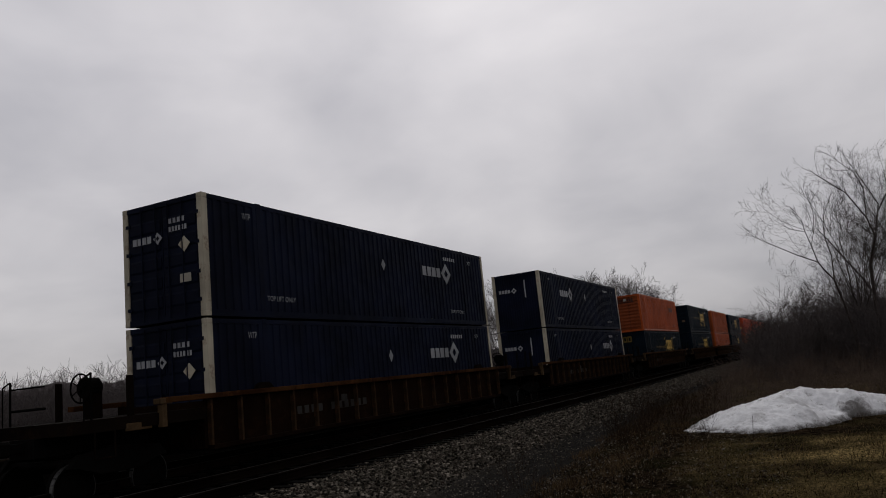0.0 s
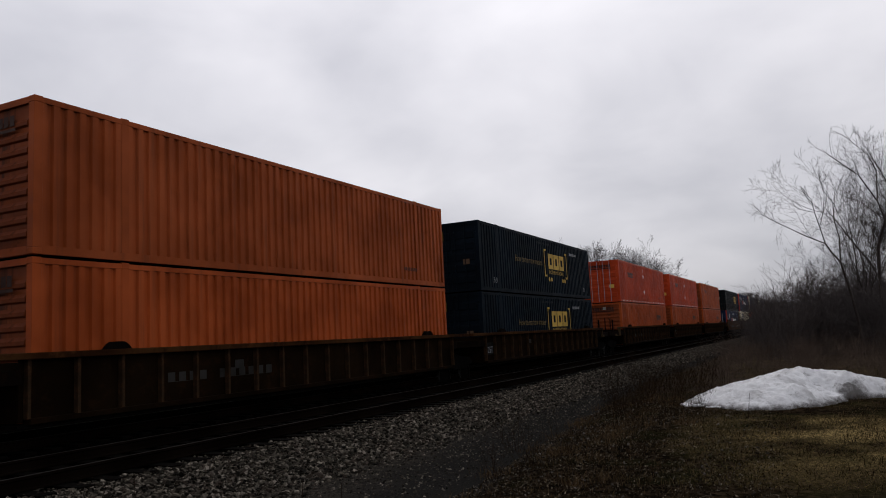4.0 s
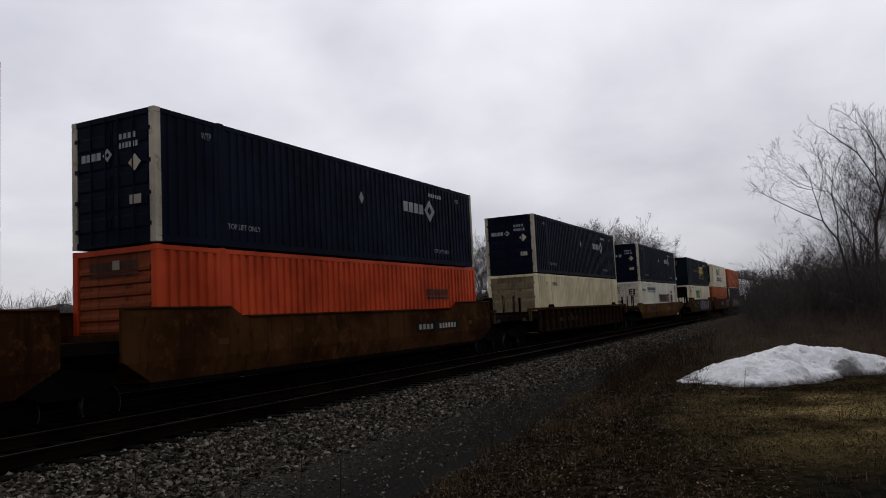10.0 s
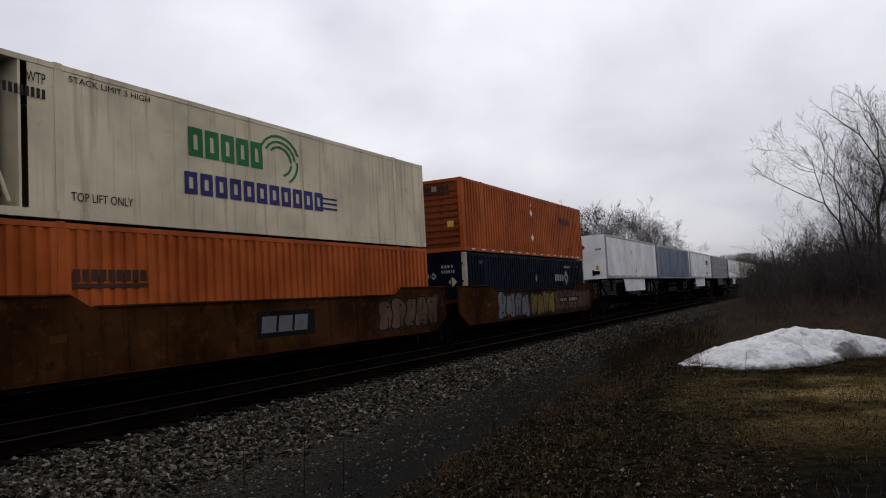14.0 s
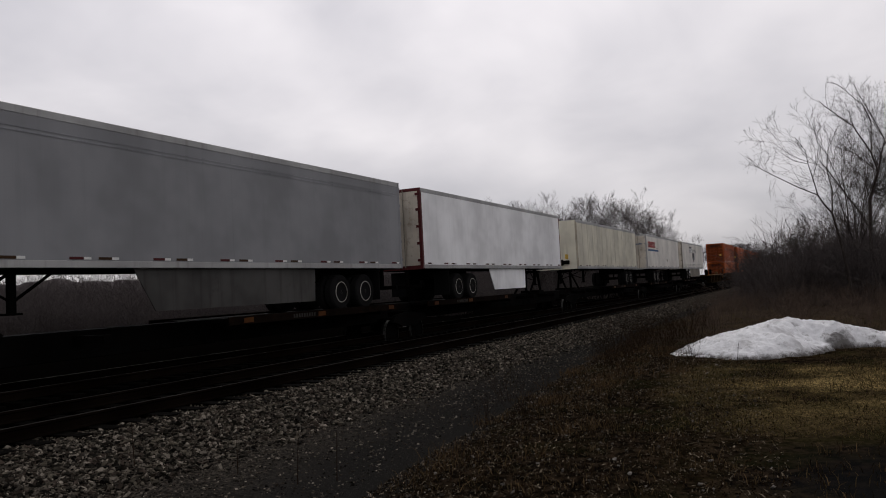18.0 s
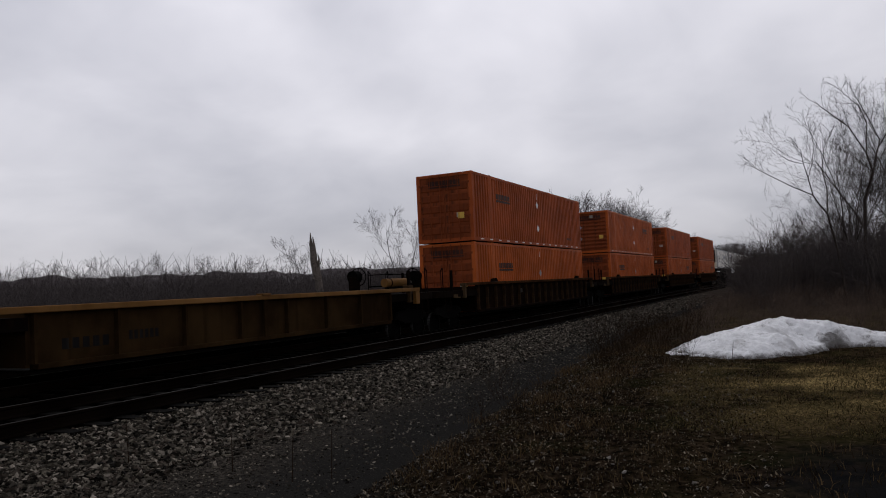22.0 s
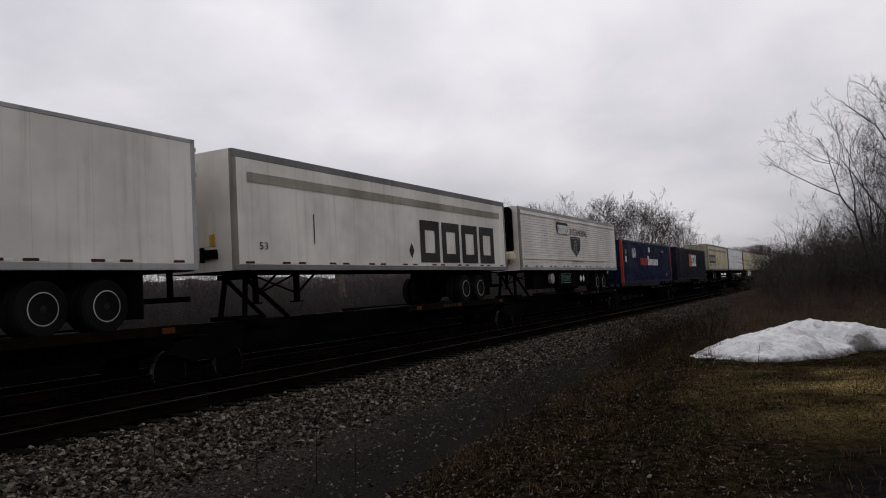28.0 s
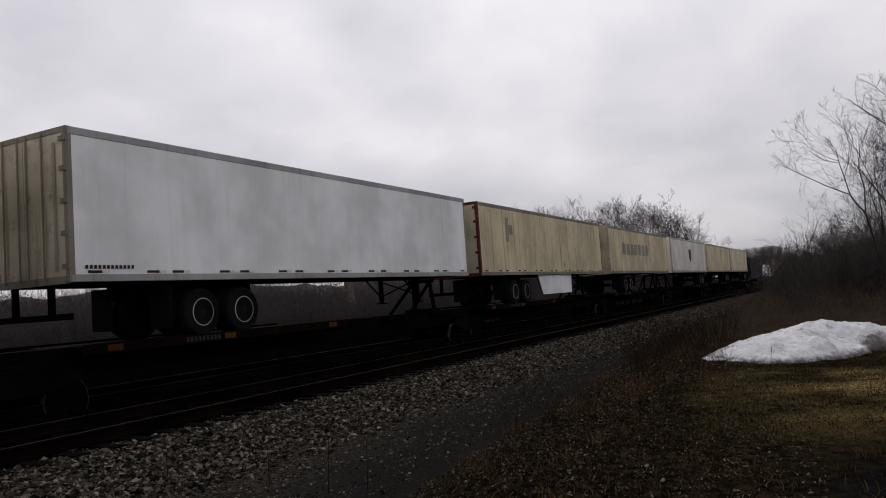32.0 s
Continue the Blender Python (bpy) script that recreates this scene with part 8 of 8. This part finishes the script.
train_first()
train_middle()
train_last()
make_track(LANE, "worn steel rail of the track that carries the train")
make_track(-9.62, "worn steel rail of the empty nearer track")


def motions():
    for ob, S, z in TRAIN:
        walk(ob, [(0.0, pose(LANE, S, z)), (SECONDS, pose(LANE, S - SPEED * SECONDS, z))])


motions()
